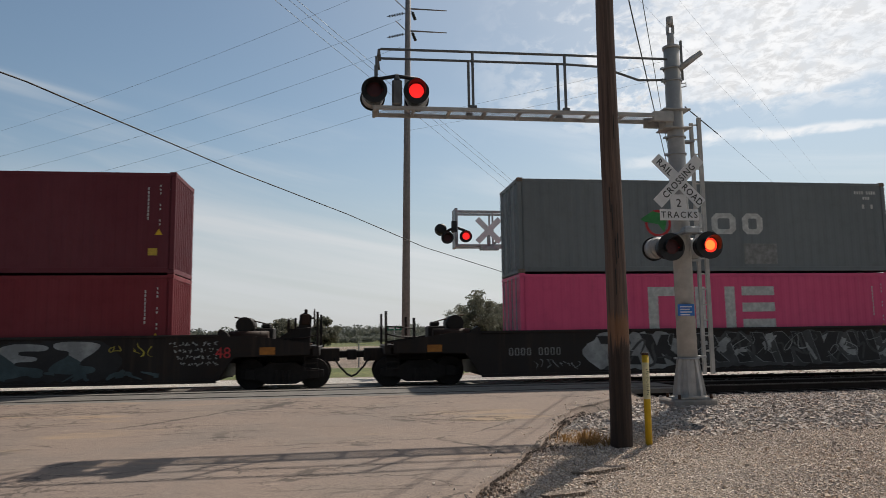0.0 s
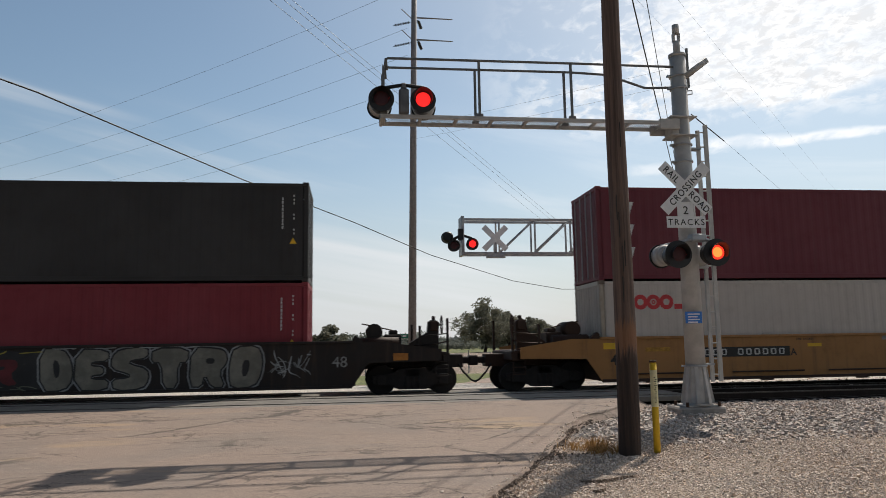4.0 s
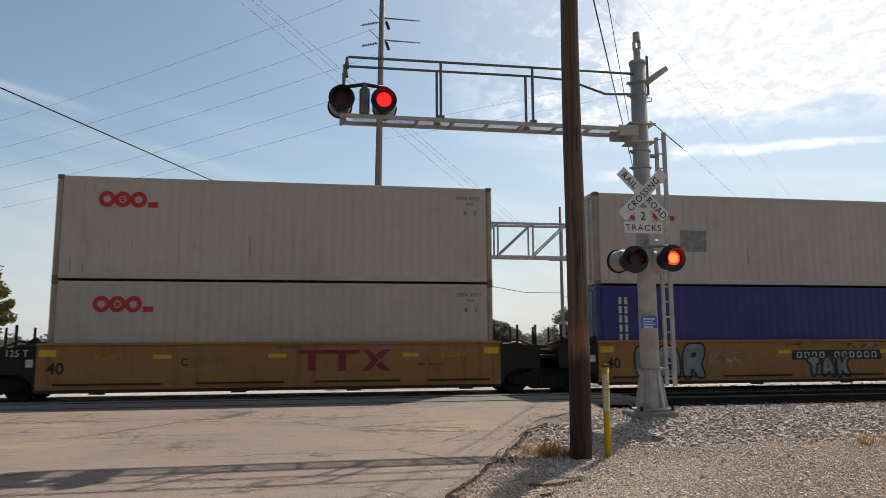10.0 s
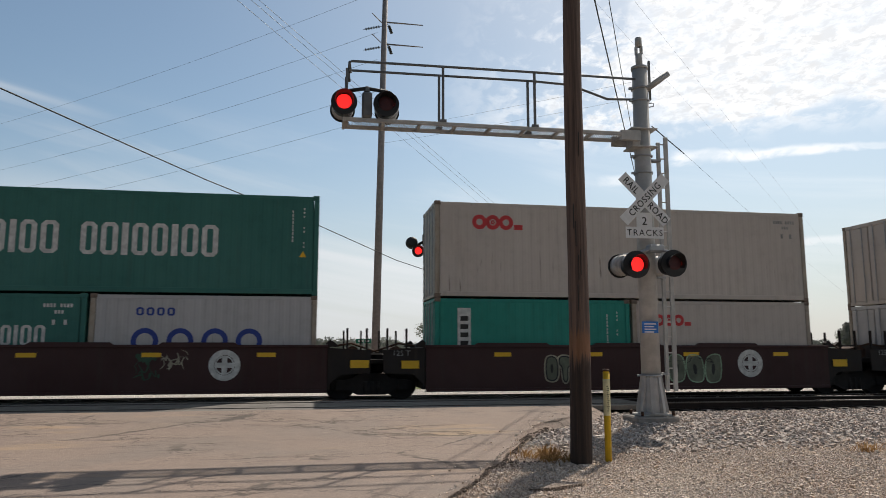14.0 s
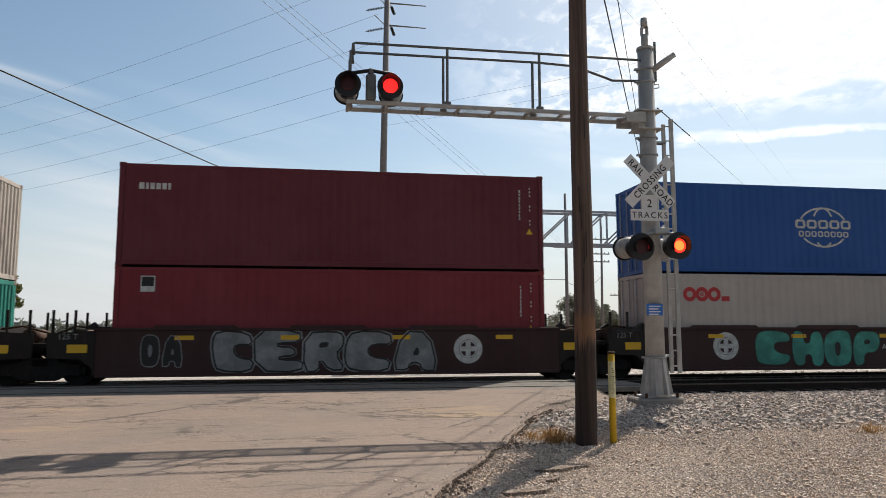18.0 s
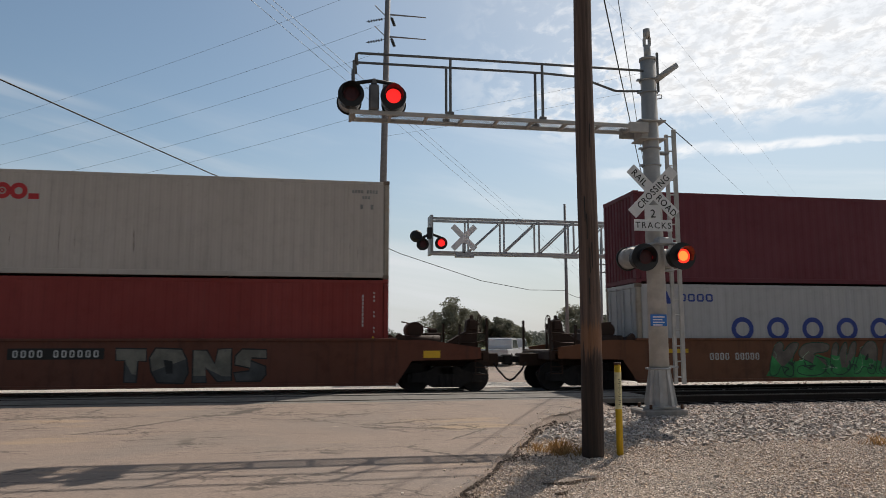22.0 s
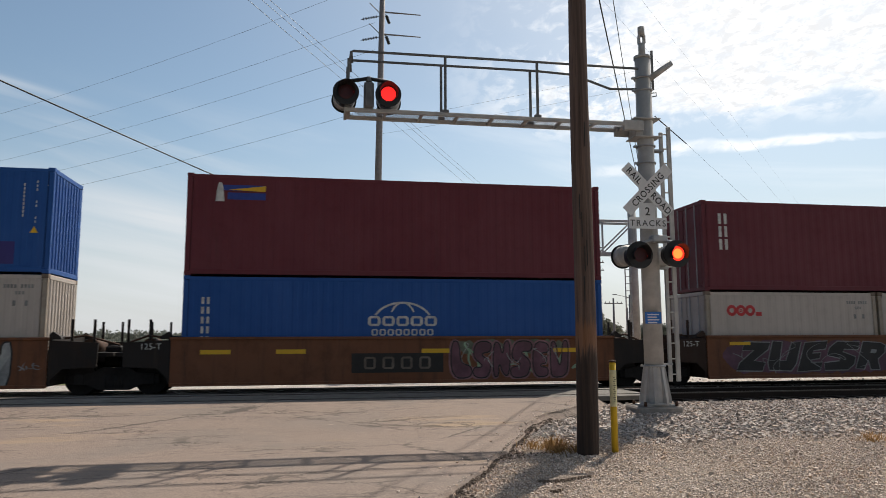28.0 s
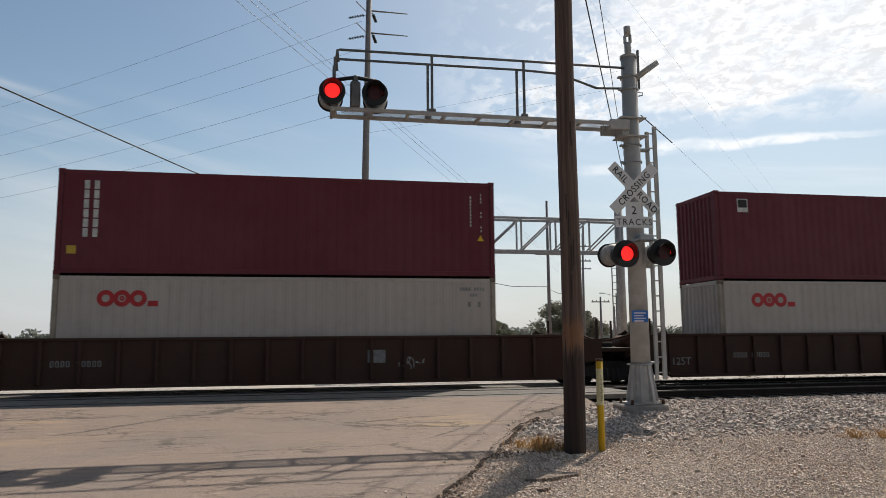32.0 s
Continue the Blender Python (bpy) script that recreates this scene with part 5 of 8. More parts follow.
def load(u, lower, upper, tall=True):
    """Stacks boxes on the well at u. Returns the lower boxes and the upper one."""
    mats = {"MAROON": MAROON, "OXIDE": OXIDE, "BRICKRED": BRICKRED, "MAGENTA": MAGENTA, "STEELGREY": STEELGREY, "BLACKBOX": BLACKBOX, "LIGHTGREY": LIGHTGREY,
            "WHITEGREY": WHITEGREY, "SEAGREEN": SEAGREEN, "JADE": JADE, "TEAL": TEAL, "COBALT": COBALT, "NAVY": NAVY}
    made = []
    h = HIGH if len(lower) == 1 else LOW
    for i, (c, d) in enumerate(lower):
        length = FORTY if len(lower) == 1 else TWENTY
        x = u if i == 0 else u + FORTY - TWENTY
        size = "forty-foot" if len(lower) == 1 else "twenty-foot"
        made.append(container(f"{COLOUR[c]} corrugated {size} container sitting in a wagon's well", x, FLOOR, length, h, mats[c], d))
    c, d = upper
    made.append(container(f"{COLOUR[c]} corrugated forty-foot container stacked on another", u, FLOOR + h + 0.004, FORTY, HIGH, mats[c], d))
    return made


def build_train():
    black = "black stack wagon, its side sheet covered in graffiti"
    yellow = "dirty yellow articulated stack wagon with dark ends"
    brown = "dark brown articulated stack wagon with yellow reflectors"
    rusty = "rust-stained orange stack wagon with graffiti"
    ribbed = "rusty brown stack wagon with ribbed side sheets"
    # three single wagons
    for i, u in enumerate((-17.00, 5.05, 27.07)):
        car = well_car(black, u, -1.25, 13.45, 4.92, 4.92, CAR_BLACK, CAR_BLACK)
        yellow_marks(car, (-2.6, 14.8), 0.98, 0.42, 0.20, DULL_ORANGE)
        if i == 0:
            lo, up = load(u, [("OXIDE", "l")], ("MAROON", "l"))
            cloud_of_paint(car, 1.8, 11.0, 0.22, 1.34, "black", 4, 0.0005)
            tag(car, "NAOEZ", 6.9, 0.86, 7.0, 0.92, "white", "black", 0.05, 2, "aqua", "black", 0.10)
            scrawl(car, 2.2, 12.0, 0.25, 0.62, "aqua", 4, 22, 0.08, 0.0070)
            scrawl(car, 10.6, 11.8, 0.7, 1.3, "yellow", 6, 5, 0.025, 0.0070)
            for i, z in enumerate((1.20, 1.02, 0.84, 0.66)):
                scrawl(car, 12.2 + 0.1 * i, 13.5, z - 0.07, z + 0.07, "white", 80 + i, 16, 0.020, 0.003)
            words(car, "48", 13.62, 0.95, 0.30, RED_INK)
            for b in (lo, up):
                code_bars(b, FORTY, HIGH)
            decal(up, "label_plate", flat_rects((-0.12, 0.12, -0.1, 0.1)), LABEL, 11.6, 0.62)
        elif i == 1:
            lo, up = load(u, [("MAGENTA", "l")], ("STEELGREY", "l"))
            decal(up, "logo", block_row((0.86, 0.80, 0.68), 0.66, 0.22, 0.20), WHITE_INK, 6.48, 1.52, label="white blocks of a shipping mark")
            bm = bmesh.new()
            ring(bm, (0.12, 0, 0), 0.42, 0.08, 24)
            decal(up, "logo", bm, RED_INK, 4.30, 1.52)
            decal(up, "logo", flat_shape([(-0.45, 0.10), (-0.05, 0.36), (0.45, 0.22), (0.30, -0.30), (0.12, -0.05), (-0.30, 0.02)]), SPRAYS["green"], 4.30, 1.54, lift=0.003, label="green animal-head silhouette")
            decal(up, "patch", flat_rects((-0.55, 0.55, -0.32, 0.32)), GREY_INK, 7.75, 0.58, label="paler repainted patch")
            side_codes(up, FORTY, HIGH, WHITE_INK)
            decal(lo, "logo", flat_rects((-2.06, -1.74, -0.64, 0.64), (-1.08, -0.76, -0.64, 0.64), (-1.74, -1.08, 0.36, 0.64), (-0.55, -0.22, -0.64, 0.64), (0.42, 0.75, -0.64, 0.64), (0.98, 2.06, 0.36, 0.64), (0.98, 2.06, -0.14, 0.14), (0.98, 2.06, -0.64, -0.36)), WHITE_INK, 6.04, 1.82, label="large white frame and bars")
            code_bars(lo, FORTY, HIGH)
            cloud_of_paint(car, 1.75, 4.9, 0.24, 1.37, "white", 11, 0.0006), cloud_of_paint(car, 4.9, 12.9, 0.24, 1.36, "dim", 12, 0.0006)
            scrawl(car, 4.2, 12.8, 0.35, 1.36, "white", 13, 18, 0.18, 0.0012)
            tag(car, "ZKRN", 5.0, 0.84, 5.2, 0.90, "black", "silver", 0.025, 0, None, "white", -0.45, None, 5, 0.35)
            tag(car, "NKWZ", 10.2, 0.82, 4.6, 0.95, "black", "silver", 0.02, 0, None, "dim", -0.30, None, 1, 0.25)
            scrawl(car, 2.0, 12.8, 0.26, 1.34, "dim", 15, 26, 0.07, 0.0070), scrawl(car, 2.0, 12.8, 0.5, 1.34, "white", 16, 16, 0.025, 0.0085)
            scrawl(car, 0.2, 1.7, 0.30, 0.62, "silver", 17, 9, 0.025, 0.003)
            number_bars(car, 0.35, 0.84, 9, 0.22)
        else:
            lo, up = load(u, [("OXIDE", "l")], ("BLACKBOX", "l"))
            tall_bars(lo, 0.84, 1.78, 6, 0.34, 0.23, 0.035)
            bm = flat_shape([(-0.45, 0.05), (-0.1, 0.28), (0.1, 0.12), (0.45, 0.2), (0.2, -0.12), (0.3, -0.3), (-0.15, -0.25)])
            decal(up, "logo", bm, SPRAYS["rust"], 0.94, 2.41, label="faded orange flame shape")
            decal(up, "logo", block_row((0.17,) * 7, 0.13, 0.10), SPRAYS["purple"], 2.57, 2.51)
            code_bars(lo, FORTY, HIGH), code_bars(up, FORTY, HIGH)
            decal(car, "graffiti", flat_shape([(-1.75, 0.22), (1.6, 0.22), (5.3, 0.30), (5.3, 1.24), (3.9, 1.36), (3.1, 1.28), (2.3, 1.36), (-1.75, 1.36)]), SPRAYS["black"], 0, 0, CAR_FACE, 0.0, "black sprayed ground")
            decal(car, "graffiti", flat_shape([(-1.75, 0.22), (-0.2, 0.22), (0.45, 0.24), (0.15, 0.60), (-0.7, 0.78), (0.2, 0.92), (0.55, 1.34), (-0.6, 1.36), (-1.75, 1.36)]), SPRAYS["cream"], 0, 0, CAR_FACE, 0.0012, "cream sprayed ground")
            scrawl(car, -0.9, 0.2, 0.95, 1.30, "dimred", 23, 9, 0.03), scrawl(car, -0.8, 0.3, 0.26, 0.55, "dimred", 24, 7, 0.03)
            decal(car, "graffiti", flat_shape([(0.30, 1.22), (1.75, 1.28), (1.55, 0.62), (1.05, 0.30), (0.55, 0.62)]), SPRAYS["yellow"], 0, 0, CAR_FACE, 0.003, "yellow shield of paint")
            decal(car, "graffiti", flat_shape([(0.75, 1.15), (0.92, 1.18), (1.15, 0.78), (1.25, 1.18), (1.38, 1.15), (1.2, 0.42), (0.98, 0.72), (0.85, 0.42)]), SPRAYS["black"], 0, 0, CAR_FACE, 0.006)
            tag(car, "HER", 3.35, 0.76, 2.7, 0.72, "dimred", "black", 0.03, 1), scrawl(car, 1.6, 5.3, 1.18, 1.36, "yellow", 30, 9, 0.022), scrawl(car, 1.6, 5.2, 0.26, 0.42, "sage", 32, 9, 0.02)
            tag(car, "DESTRO", 8.10, 0.80, 5.75, 1.14, "stone", "black", 0.045, 1, None, "black", 0.0, "silver"), scrawl(car, 11.15, 12.3, 0.35, 1.25, "silver", 33, 12, 0.03), scrawl(car, 5.2, 9.8, 1.33, 1.39, "white", 34, 8, 0.02, 0.008)
            words(car, "48", 13.1, 0.87, 0.30, GREY_INK)
    # yellow set of five wells
    us = (47.88, 63.35, 78.78, 94.22, 109.66)
    sets = (([("LIGHTGREY", "r")], ("MAROON", "l")), ([("LIGHTGREY", "l"), ("JADE", "l")], ("JADE", "l")), ([("COBALT", "l")], ("MAROON", "l")),
            ([("LIGHTGREY", "l")], ("LIGHTGREY", "r")), ([("NAVY", "l")], ("LIGHTGREY", "l")))
    for i, u in enumerate(us):
        car = well_car(yellow, u, -0.13, 12.32, 3.70 if i == 0 else None, 3.70 if i == 4 else None, CAR_YELLOW, CAR_END if i == 0 else CAR_BLACK, ledges=True)
        boxes_ = load(u, *sets[i])
        up = boxes_[-1]
        words(car, "40", 0.35, 0.78, 0.30, DARK_INK, 0.02)
        yellow_marks(car, (0.14, 12.05), 1.18, 0.42, 0.18)
        words(car, "EBCDA"[i - 1], (5.9, 9.05, 9.75, 3.58, 9.05)[i], 0.92, 0.20, DARK_INK, 0.02)
        number_bars(car, 10.3, 0.80, 14, 0.07, DARK_INK), number_bars(car, 6.3, 1.30, 12, 0.06, DARK_INK)
        for q in (1.6, 10.9):
            decal(car, "faded_patch", flat_rects((-0.38, 0.38, -0.06, 0.06)), FADED_YELLOW, q, 1.06, CAR_FACE, 0.001)
        decal(car, "data_plate", flat_rects((-0.14, 0.14, -0.06, 0.06)), GREY_INK, 9.0, 1.30, CAR_FACE, 0.002)
        if i:
            words(car, "125 T", -0.62, 1.18, 0.17, WHITE_INK, 0, -1.502)
            decal(car, "data_plate", flat_rects((-0.09, 0.09, -0.10, 0.10)), WHITE_INK, -0.30, 0.92, -1.503)
        if i == 0:
            number_board(car, 4.2, 0.95, 3.17, 0.29)
            yellow_marks(car, (6.6, 9.5), 1.12)
            tall_bars(up, 0.92, 1.49, 3, 0.40, 0.43, 0.27, slant=0.35)
            red_rings(boxes_[0], 1.81, 2.23)
            code_bars(up, FORTY, HIGH), side_codes(boxes_[0], FORTY, HIGH)
            decal(up, "label_plate", flat_rects((-0.15, 0.15, -0.16, 0.16)), LABEL, 11.43, 0.69)
            scrawl(car, 9.9, 11.3, 0.85, 1.30, "black", 31, 11, 0.04)
        elif i == 1:
            wagon_logo(car, 4.4, 0.88, 0.92)
            decal(up, "logo", block_row((0.42, 0.42, 0.16, 0.42, 0.45), 0.90, 0.10, 0.14), WHITE_INK, 4.05, 1.51, label="white blocks of a shipping mark")
            decal(up, "logo", block_row((0.42, 0.42, 0.16, 0.40, 0.40, 0.16, 0.42, 0.42), 0.90, 0.105, 0.14), WHITE_INK, 7.50, 1.50, label="white blocks of a shipping mark")
            code_bars(up, FORTY, HIGH)
            red_rings(boxes_[0], 1.27, 1.95, 0.78)
            decal(boxes_[1], "logo", block_row((0.26, 0.26, 0.10, 0.26, 0.26), 0.54, 0.07, 0.09), WHITE_INK, 1.75, 1.42)
            decal(boxes_[1], "logo", block_row((0.26, 0.27, 0.10, 0.26, 0.26, 0.10, 0.27, 0.27), 0.54, 0.07, 0.09), WHITE_INK, 4.0, 1.42)
            tall_bars(boxes_[1], 0.66, 1.81, 2, 0.24, 0.24, 0.24)
            side_codes(boxes_[1], TWENTY, LOW)
        elif i == 2:
            tag(car, "ATONE", 3.18, 0.79, 4.9, 1.10, "blue", "blue", 0.09, 1, None, "blue", 0.22), tag(car, "ATONE", 2.95, 0.80, 4.9, 1.10, "orange", "white", 0.030, 1, None, "blue", 0.22, lift=0.004), scrawl(car, 5.1, 5.7, 1.05, 1.36, "cream", 36, 5, 0.04, 0.012)
            wagon_logo(car, 7.75, 0.89, 0.85)
            globe(boxes_[0], 6.08, 1.54)
            tall_bars(boxes_[0], 0.60, 1.53, 6, 0.22, 0.19, 0.08)
            code_bars(boxes_[0], FORTY, HIGH), code_bars(up, FORTY, HIGH)
            decal(up, "logo", flat_rects((-0.19, 0.19, -0.22, 0.22)), WHITE_INK, 0.90, 2.43)
            decal(up, "logo", flat_rects((-0.16, 0.16, -0.07, 0.19)), DARK_INK, 0.90, 2.43, lift=0.002)
            decal(up, "logo", flat_shape([(-0.1, -0.04), (0.0, 0.14), (0.13, 0.16), (0.02, 0.02)]), REFLECT, 0.90, 2.43, lift=0.004)
            decal(up, "label_plate", flat_rects((-0.15, 0.15, -0.16, 0.16)), LABEL, 11.5, 0.62)
        elif i == 3:
            wagon_logo(car, 7.85, 0.93, 0.95)
            yellow_marks(car, (3.0, 6.0, 9.7), 1.07)
            for b in boxes_:
                red_rings(b, 1.84, 2.24), side_codes(b, FORTY, HIGH)
        else:
            number_board(car, 7.82, 0.97, 3.17, 0.30)
            tag(car, "BOR", 2.17, 0.80, 2.3, 1.10, "silver", "black", 0.06), scrawl(car, 3.4, 4.5, 0.45, 1.25, "white", 39, 8, 0.02)
            tag(car, "TAK", 7.51, 0.62, 1.48, 0.62, "silver", "black", 0.05, 2, None, None, 0.0, "black"), scrawl(car, 8.2, 9.4, 1.12, 1.36, "black", 40, 7, 0.03)
            yellow_marks(car, (6.0, 9.6), 1.07)
            red_rings(up, 1.89, 2.25)
            decal(up, "patch", flat_rects((-0.45, 0.45, -0.34, 0.34)), GREY_INK, 3.29, 1.40, label="grey repainted patch")
            tall_bars(boxes_[0], 0.85, 1.85, 5, 0.28, 0.22, 0.06)
            side_codes(up, FORTY, HIGH), side_codes(boxes_[0], FORTY, HIGH, WHITE_INK)
    # brown set of five wells
    us = (129.28, 144.86, 160.42, 175.99, 191.56)
    sets = (([("SEAGREEN", "l"), ("WHITEGREY", "l")], ("SEAGREEN", "l")), ([("TEAL", "l"), ("LIGHTGREY", "l")], ("LIGHTGREY", "l")), ([("WHITEGREY", "l"), ("TEAL", "l")], ("LIGHTGREY", "l")),
            ([("OXIDE", "l")], ("MAROON", "l")), ([("LIGHTGREY", "l")], ("COBALT", "l")))
    for i, u in enumerate(us):
        car = well_car(brown, u, -0.30, 12.50, 3.74 if i == 0 else None, 3.78 if i == 4 else None, CAR_BROWN, CAR_BLACK, tabs=True)
        boxes_ = load(u, *sets[i])
        up = boxes_[-1]
        yellow_marks(car, (1.95, 4.75, 7.85, 10.85), 1.18, 0.50, 0.12)
        if i == 0:
            yellow_marks(car, (-1.3, 13.4), 0.92, 0.52, 0.22)
            decal(up, "logo", block_row((0.42, 0.42, 0.16, 0.42, 0.45), 0.90, 0.10, 0.14), WHITE_INK, 4.08, 1.52, label="white blocks of a shipping mark")
            decal(up, "logo", block_row((0.42, 0.44, 0.17, 0.42, 0.42, 0.17, 0.44, 0.44), 0.90, 0.10, 0.14), WHITE_INK, 7.59, 1.51, label="white blocks of a shipping mark")
            code_bars(up, FORTY, HIGH)
            decal(boxes_[0], "logo", block_row((0.27, 0.27, 0.10, 0.27, 0.28), 0.54, 0.06, 0.09), WHITE_INK, 1.70, 1.44)
            decal(boxes_[0], "logo", block_row((0.26, 0.27, 0.10, 0.26, 0.26, 0.10, 0.27, 0.27), 0.54, 0.065, 0.09), WHITE_INK, 3.94, 1.45)
            tall_bars(boxes_[0], 0.65, 1.84, 2, 0.24, 0.22, 0.26)
            side_codes(boxes_[0], TWENTY, LOW, WHITE_INK)
            bm = bmesh.new()
            for q in range(4):
                ring(bm, (1.45 + q * 0.92, 0, 0), 0.36, 0.14, 20)
            decal(boxes_[1], "logo", bm, BLUE_INK, 0, 1.30, label="row of dark blue rings")
            decal(boxes_[1], "logo", block_row((0.2, 0.2, 0.2, 0.2), 0.22, 0.07, 0.06), BLUE_INK, 1.70, 2.11)
            number_bars(car, 2.43, 0.90, 11, 0.25)
            cloud_of_paint(car, 7.45, 8.0, 0.85, 1.36, "darkgreen", 37, 0.002), scrawl(car, 7.4, 8.1, 0.45, 1.05, "darkgreen", 46, 7, 0.04), scrawl(car, 8.1, 8.8, 0.75, 1.34, "cream", 44, 9, 0.03)
            scrawl(car, 3.3, 3.9, 1.0, 1.35, "silver", 38, 5, 0.025)
            round_emblem(car, 9.75, 0.90)
        elif i == 1:
            yellow_marks(car, (-0.75, 12.9), 0.90, 0.50, 0.22)
            words(car, "125 T", -1.0, 1.22, 0.15, GREY_INK, 0, -1.502)
            red_rings(up, 1.90, 2.28), side_codes(up, FORTY, HIGH)
            decal(boxes_[0], "logo", flat_rects((-0.20, 0.20, -0.60, 0.60)), WHITE_INK, 0.88, 1.69, label="white upright board")
            decal(boxes_[0], "logo", flat_rects(*[(-0.12, 0.12, -0.50 + j * 0.24, -0.36 + j * 0.24) for j in range(4)]), DARK_INK, 0.88, 1.69, lift=0.002)
            code_bars(boxes_[0], TWENTY, LOW), red_rings(boxes_[1], 1.31, 1.97, 0.78)
            tag(car, "OTC", 3.85, 0.76, 1.2, 0.72, "sage", "black", 0.04, 2, None, None, 0.0, "cream")
            tag(car, "OOO", 7.96, 0.76, 1.75, 0.86, "sage", "mint", 0.035, 2, None, "black"), scrawl(car, 7.1, 8.8, 0.85, 1.1, "black", 45, 6, 0.02, 0.007)
            round_emblem(car, 9.80, 0.90)
        elif i == 2:
            yellow_marks(car, (-0.75, 12.9), 0.90, 0.50, 0.22)
            words(car, "125 T", -1.0, 1.22, 0.15, GREY_INK, 0, -1.502)
            red_rings(up, 1.90, 2.23), side_codes(up, FORTY, HIGH)
            decal(boxes_[1], "logo", flat_rects((-0.20, 0.20, -0.60, 0.60)), WHITE_INK, 0.88, 1.69, label="white upright board")
            decal(boxes_[1], "logo", flat_rects(*[(-0.12, 0.12, -0.50 + j * 0.24, -0.36 + j * 0.24) for j in range(4)]), DARK_INK, 0.88, 1.69, lift=0.002)
            code_bars(boxes_[1], TWENTY, LOW), side_codes(boxes_[0], TWENTY, LOW)
            tag(car, "ONEK", 2.10, 0.80, 2.7, 1.05, "white", "black", 0.04)
            tag(car, "CL", 4.40, 0.80, 1.8, 1.05, "teal", "black", 0.045)
            cloud_of_paint(car, 6.45, 10.35, 0.24, 1.38, "mint", 41, 0.0006), tag(car, "DAPES", 8.4, 0.79, 3.3, 0.94, "black", "black", 0.02, 0, None, "mint", 0.25, None, 3), decal(car, "graffiti", flat_shape([(0.2 * (1 if i % 2 == 0 else 0.42) * math.sin(i * math.pi / 5), 0.2 * (1 if i % 2 == 0 else 0.42) * math.cos(i * math.pi / 5)) for i in range(10)]), SPRAYS["mint"], 8.0, 0.56, CAR_FACE, 0.0075, "pale green star"), scrawl(car, 5.4, 6.4, 0.4, 1.3, "silver", 42, 12, 0.02)
        elif i == 3:
            yellow_marks(car, (-0.75, 12.9), 0.90, 0.50, 0.22)
            words(car, "125 T", -1.0, 1.22, 0.15, GREY_INK, 0, -1.502)
            decal(up, "logo", block_row((0.14, 0.07, 0.12, 0.12, 0.12, 0.07), 0.18, 0.04), WHITE_INK, 0.96, 2.24)
            decal(boxes_[0], "logo", flat_rects((-0.19, 0.19, -0.22, 0.22)), WHITE_INK, 0.88, 2.41)
            decal(boxes_[0], "logo", flat_rects((-0.16, 0.16, -0.07, 0.19)), DARK_INK, 0.88, 2.41, lift=0.002)
            code_bars(up, FORTY, HIGH), code_bars(boxes_[0], FORTY, HIGH)
            tag(car, "CERCA", 5.80, 0.80, 6.2, 1.14, "silver", "black", 0.05, 1, None, "black", 0.0, "silver", 0, 0.02)
            tag(car, "OA", 1.39, 0.84, 1.1, 0.85, "black", "silver", 0.028, 1)
            round_emblem(car, 9.78, 0.84)
        else:
            yellow_marks(car, (-0.75,), 0.90, 0.50, 0.22), yellow_marks(car, (13.35,), 0.92, 0.50, 0.22)
            words(car, "125 T", -1.0, 1.22, 0.15, GREY_INK, 0, -1.502)
            tall_bars(up, 0.60, 1.53, 6, 0.22, 0.19, 0.08)
            globe(up, 6.09, 1.53), code_bars(up, FORTY, HIGH)
            red_rings(boxes_[0], 1.86, 2.23), side_codes(boxes_[0], FORTY, HIGH)
            tag(car, "CHOP", 5.42, 0.80, 4.35, 1.12, "teal", "darkgreen", 0.02, 2, None, "black", 0.03, None, 2, 0.02)
            round_emblem(car, 2.27, 0.88)
            scrawl(car, 8.0, 8.85, 0.74, 1.38, "white", 43, 14, 0.028), words(car, "A", 7.75, 0.84, 0.18, WHITE_INK)
            number_bars(car, 10.06, 0.87, 11, 0.22)
    # one orange single
    u = 211.31
    car = well_car(rusty, u, -0.20, 12.39, 3.80, 3.80, CAR_RUSTRED, CAR_END)
    lo, up = load(u, [("BRICKRED", "l")], ("LIGHTGREY", "r"))
    yellow_marks(car, (-1.3, 13.4), 1.0, 0.48, 0.2)
    number_board(car, 3.47, 1.05, 2.36, 0.29)
    tag(car, "TONS", 6.9, 0.74, 3.9, 0.92, "stone", "black", 0.04, 0, "dim", "black", 0.0, None, 0, 0.10)
    words(car, "40", 0.82, 0.64, 0.30, DARK_INK, 0.02)
    decal(car, "data_plate", flat_rects((-0.09, 0.09, -0.10, 0.10)), WHITE_INK, -1.75, 1.02, CAR_FACE)
    tall_bars(lo, 0.90, 1.77, 6, 0.36, 0.23, 0.035), code_bars(lo, FORTY, HIGH)
    red_rings(up, 1.87, 2.27), side_codes(up, FORTY, HIGH)
    # orange set of five wells
    us = (231.11, 246.75, 262.39, 278.03, 293.64)
    sets = (([("WHITEGREY", "l")], ("MAROON", "r")), ([("OXIDE", "l")], ("COBALT", "l")), ([("LIGHTGREY", "l")], ("COBALT", "l")), ([("COBALT", "l")], ("MAROON", "l")),
            ([("LIGHTGREY", "l"), ("LIGHTGREY", "l")], ("MAROON", "l")))
    for i, u in enumerate(us):
        car = well_car("rust-stained orange articulated stack wagon with graffiti", u, -0.20, 12.39, 3.80 if i == 0 else None, 3.80 if i == 4 else None, CAR_ORANGE, CAR_END if i in (0, 4) else CAR_BLACK)
        boxes_ = load(u, *sets[i])
        up = boxes_[-1]
        code_bars(up, FORTY, HIGH)
        if i:
            words(car, "125-T", -0.72, 1.20, 0.16, WHITE_INK, 0, -1.502)
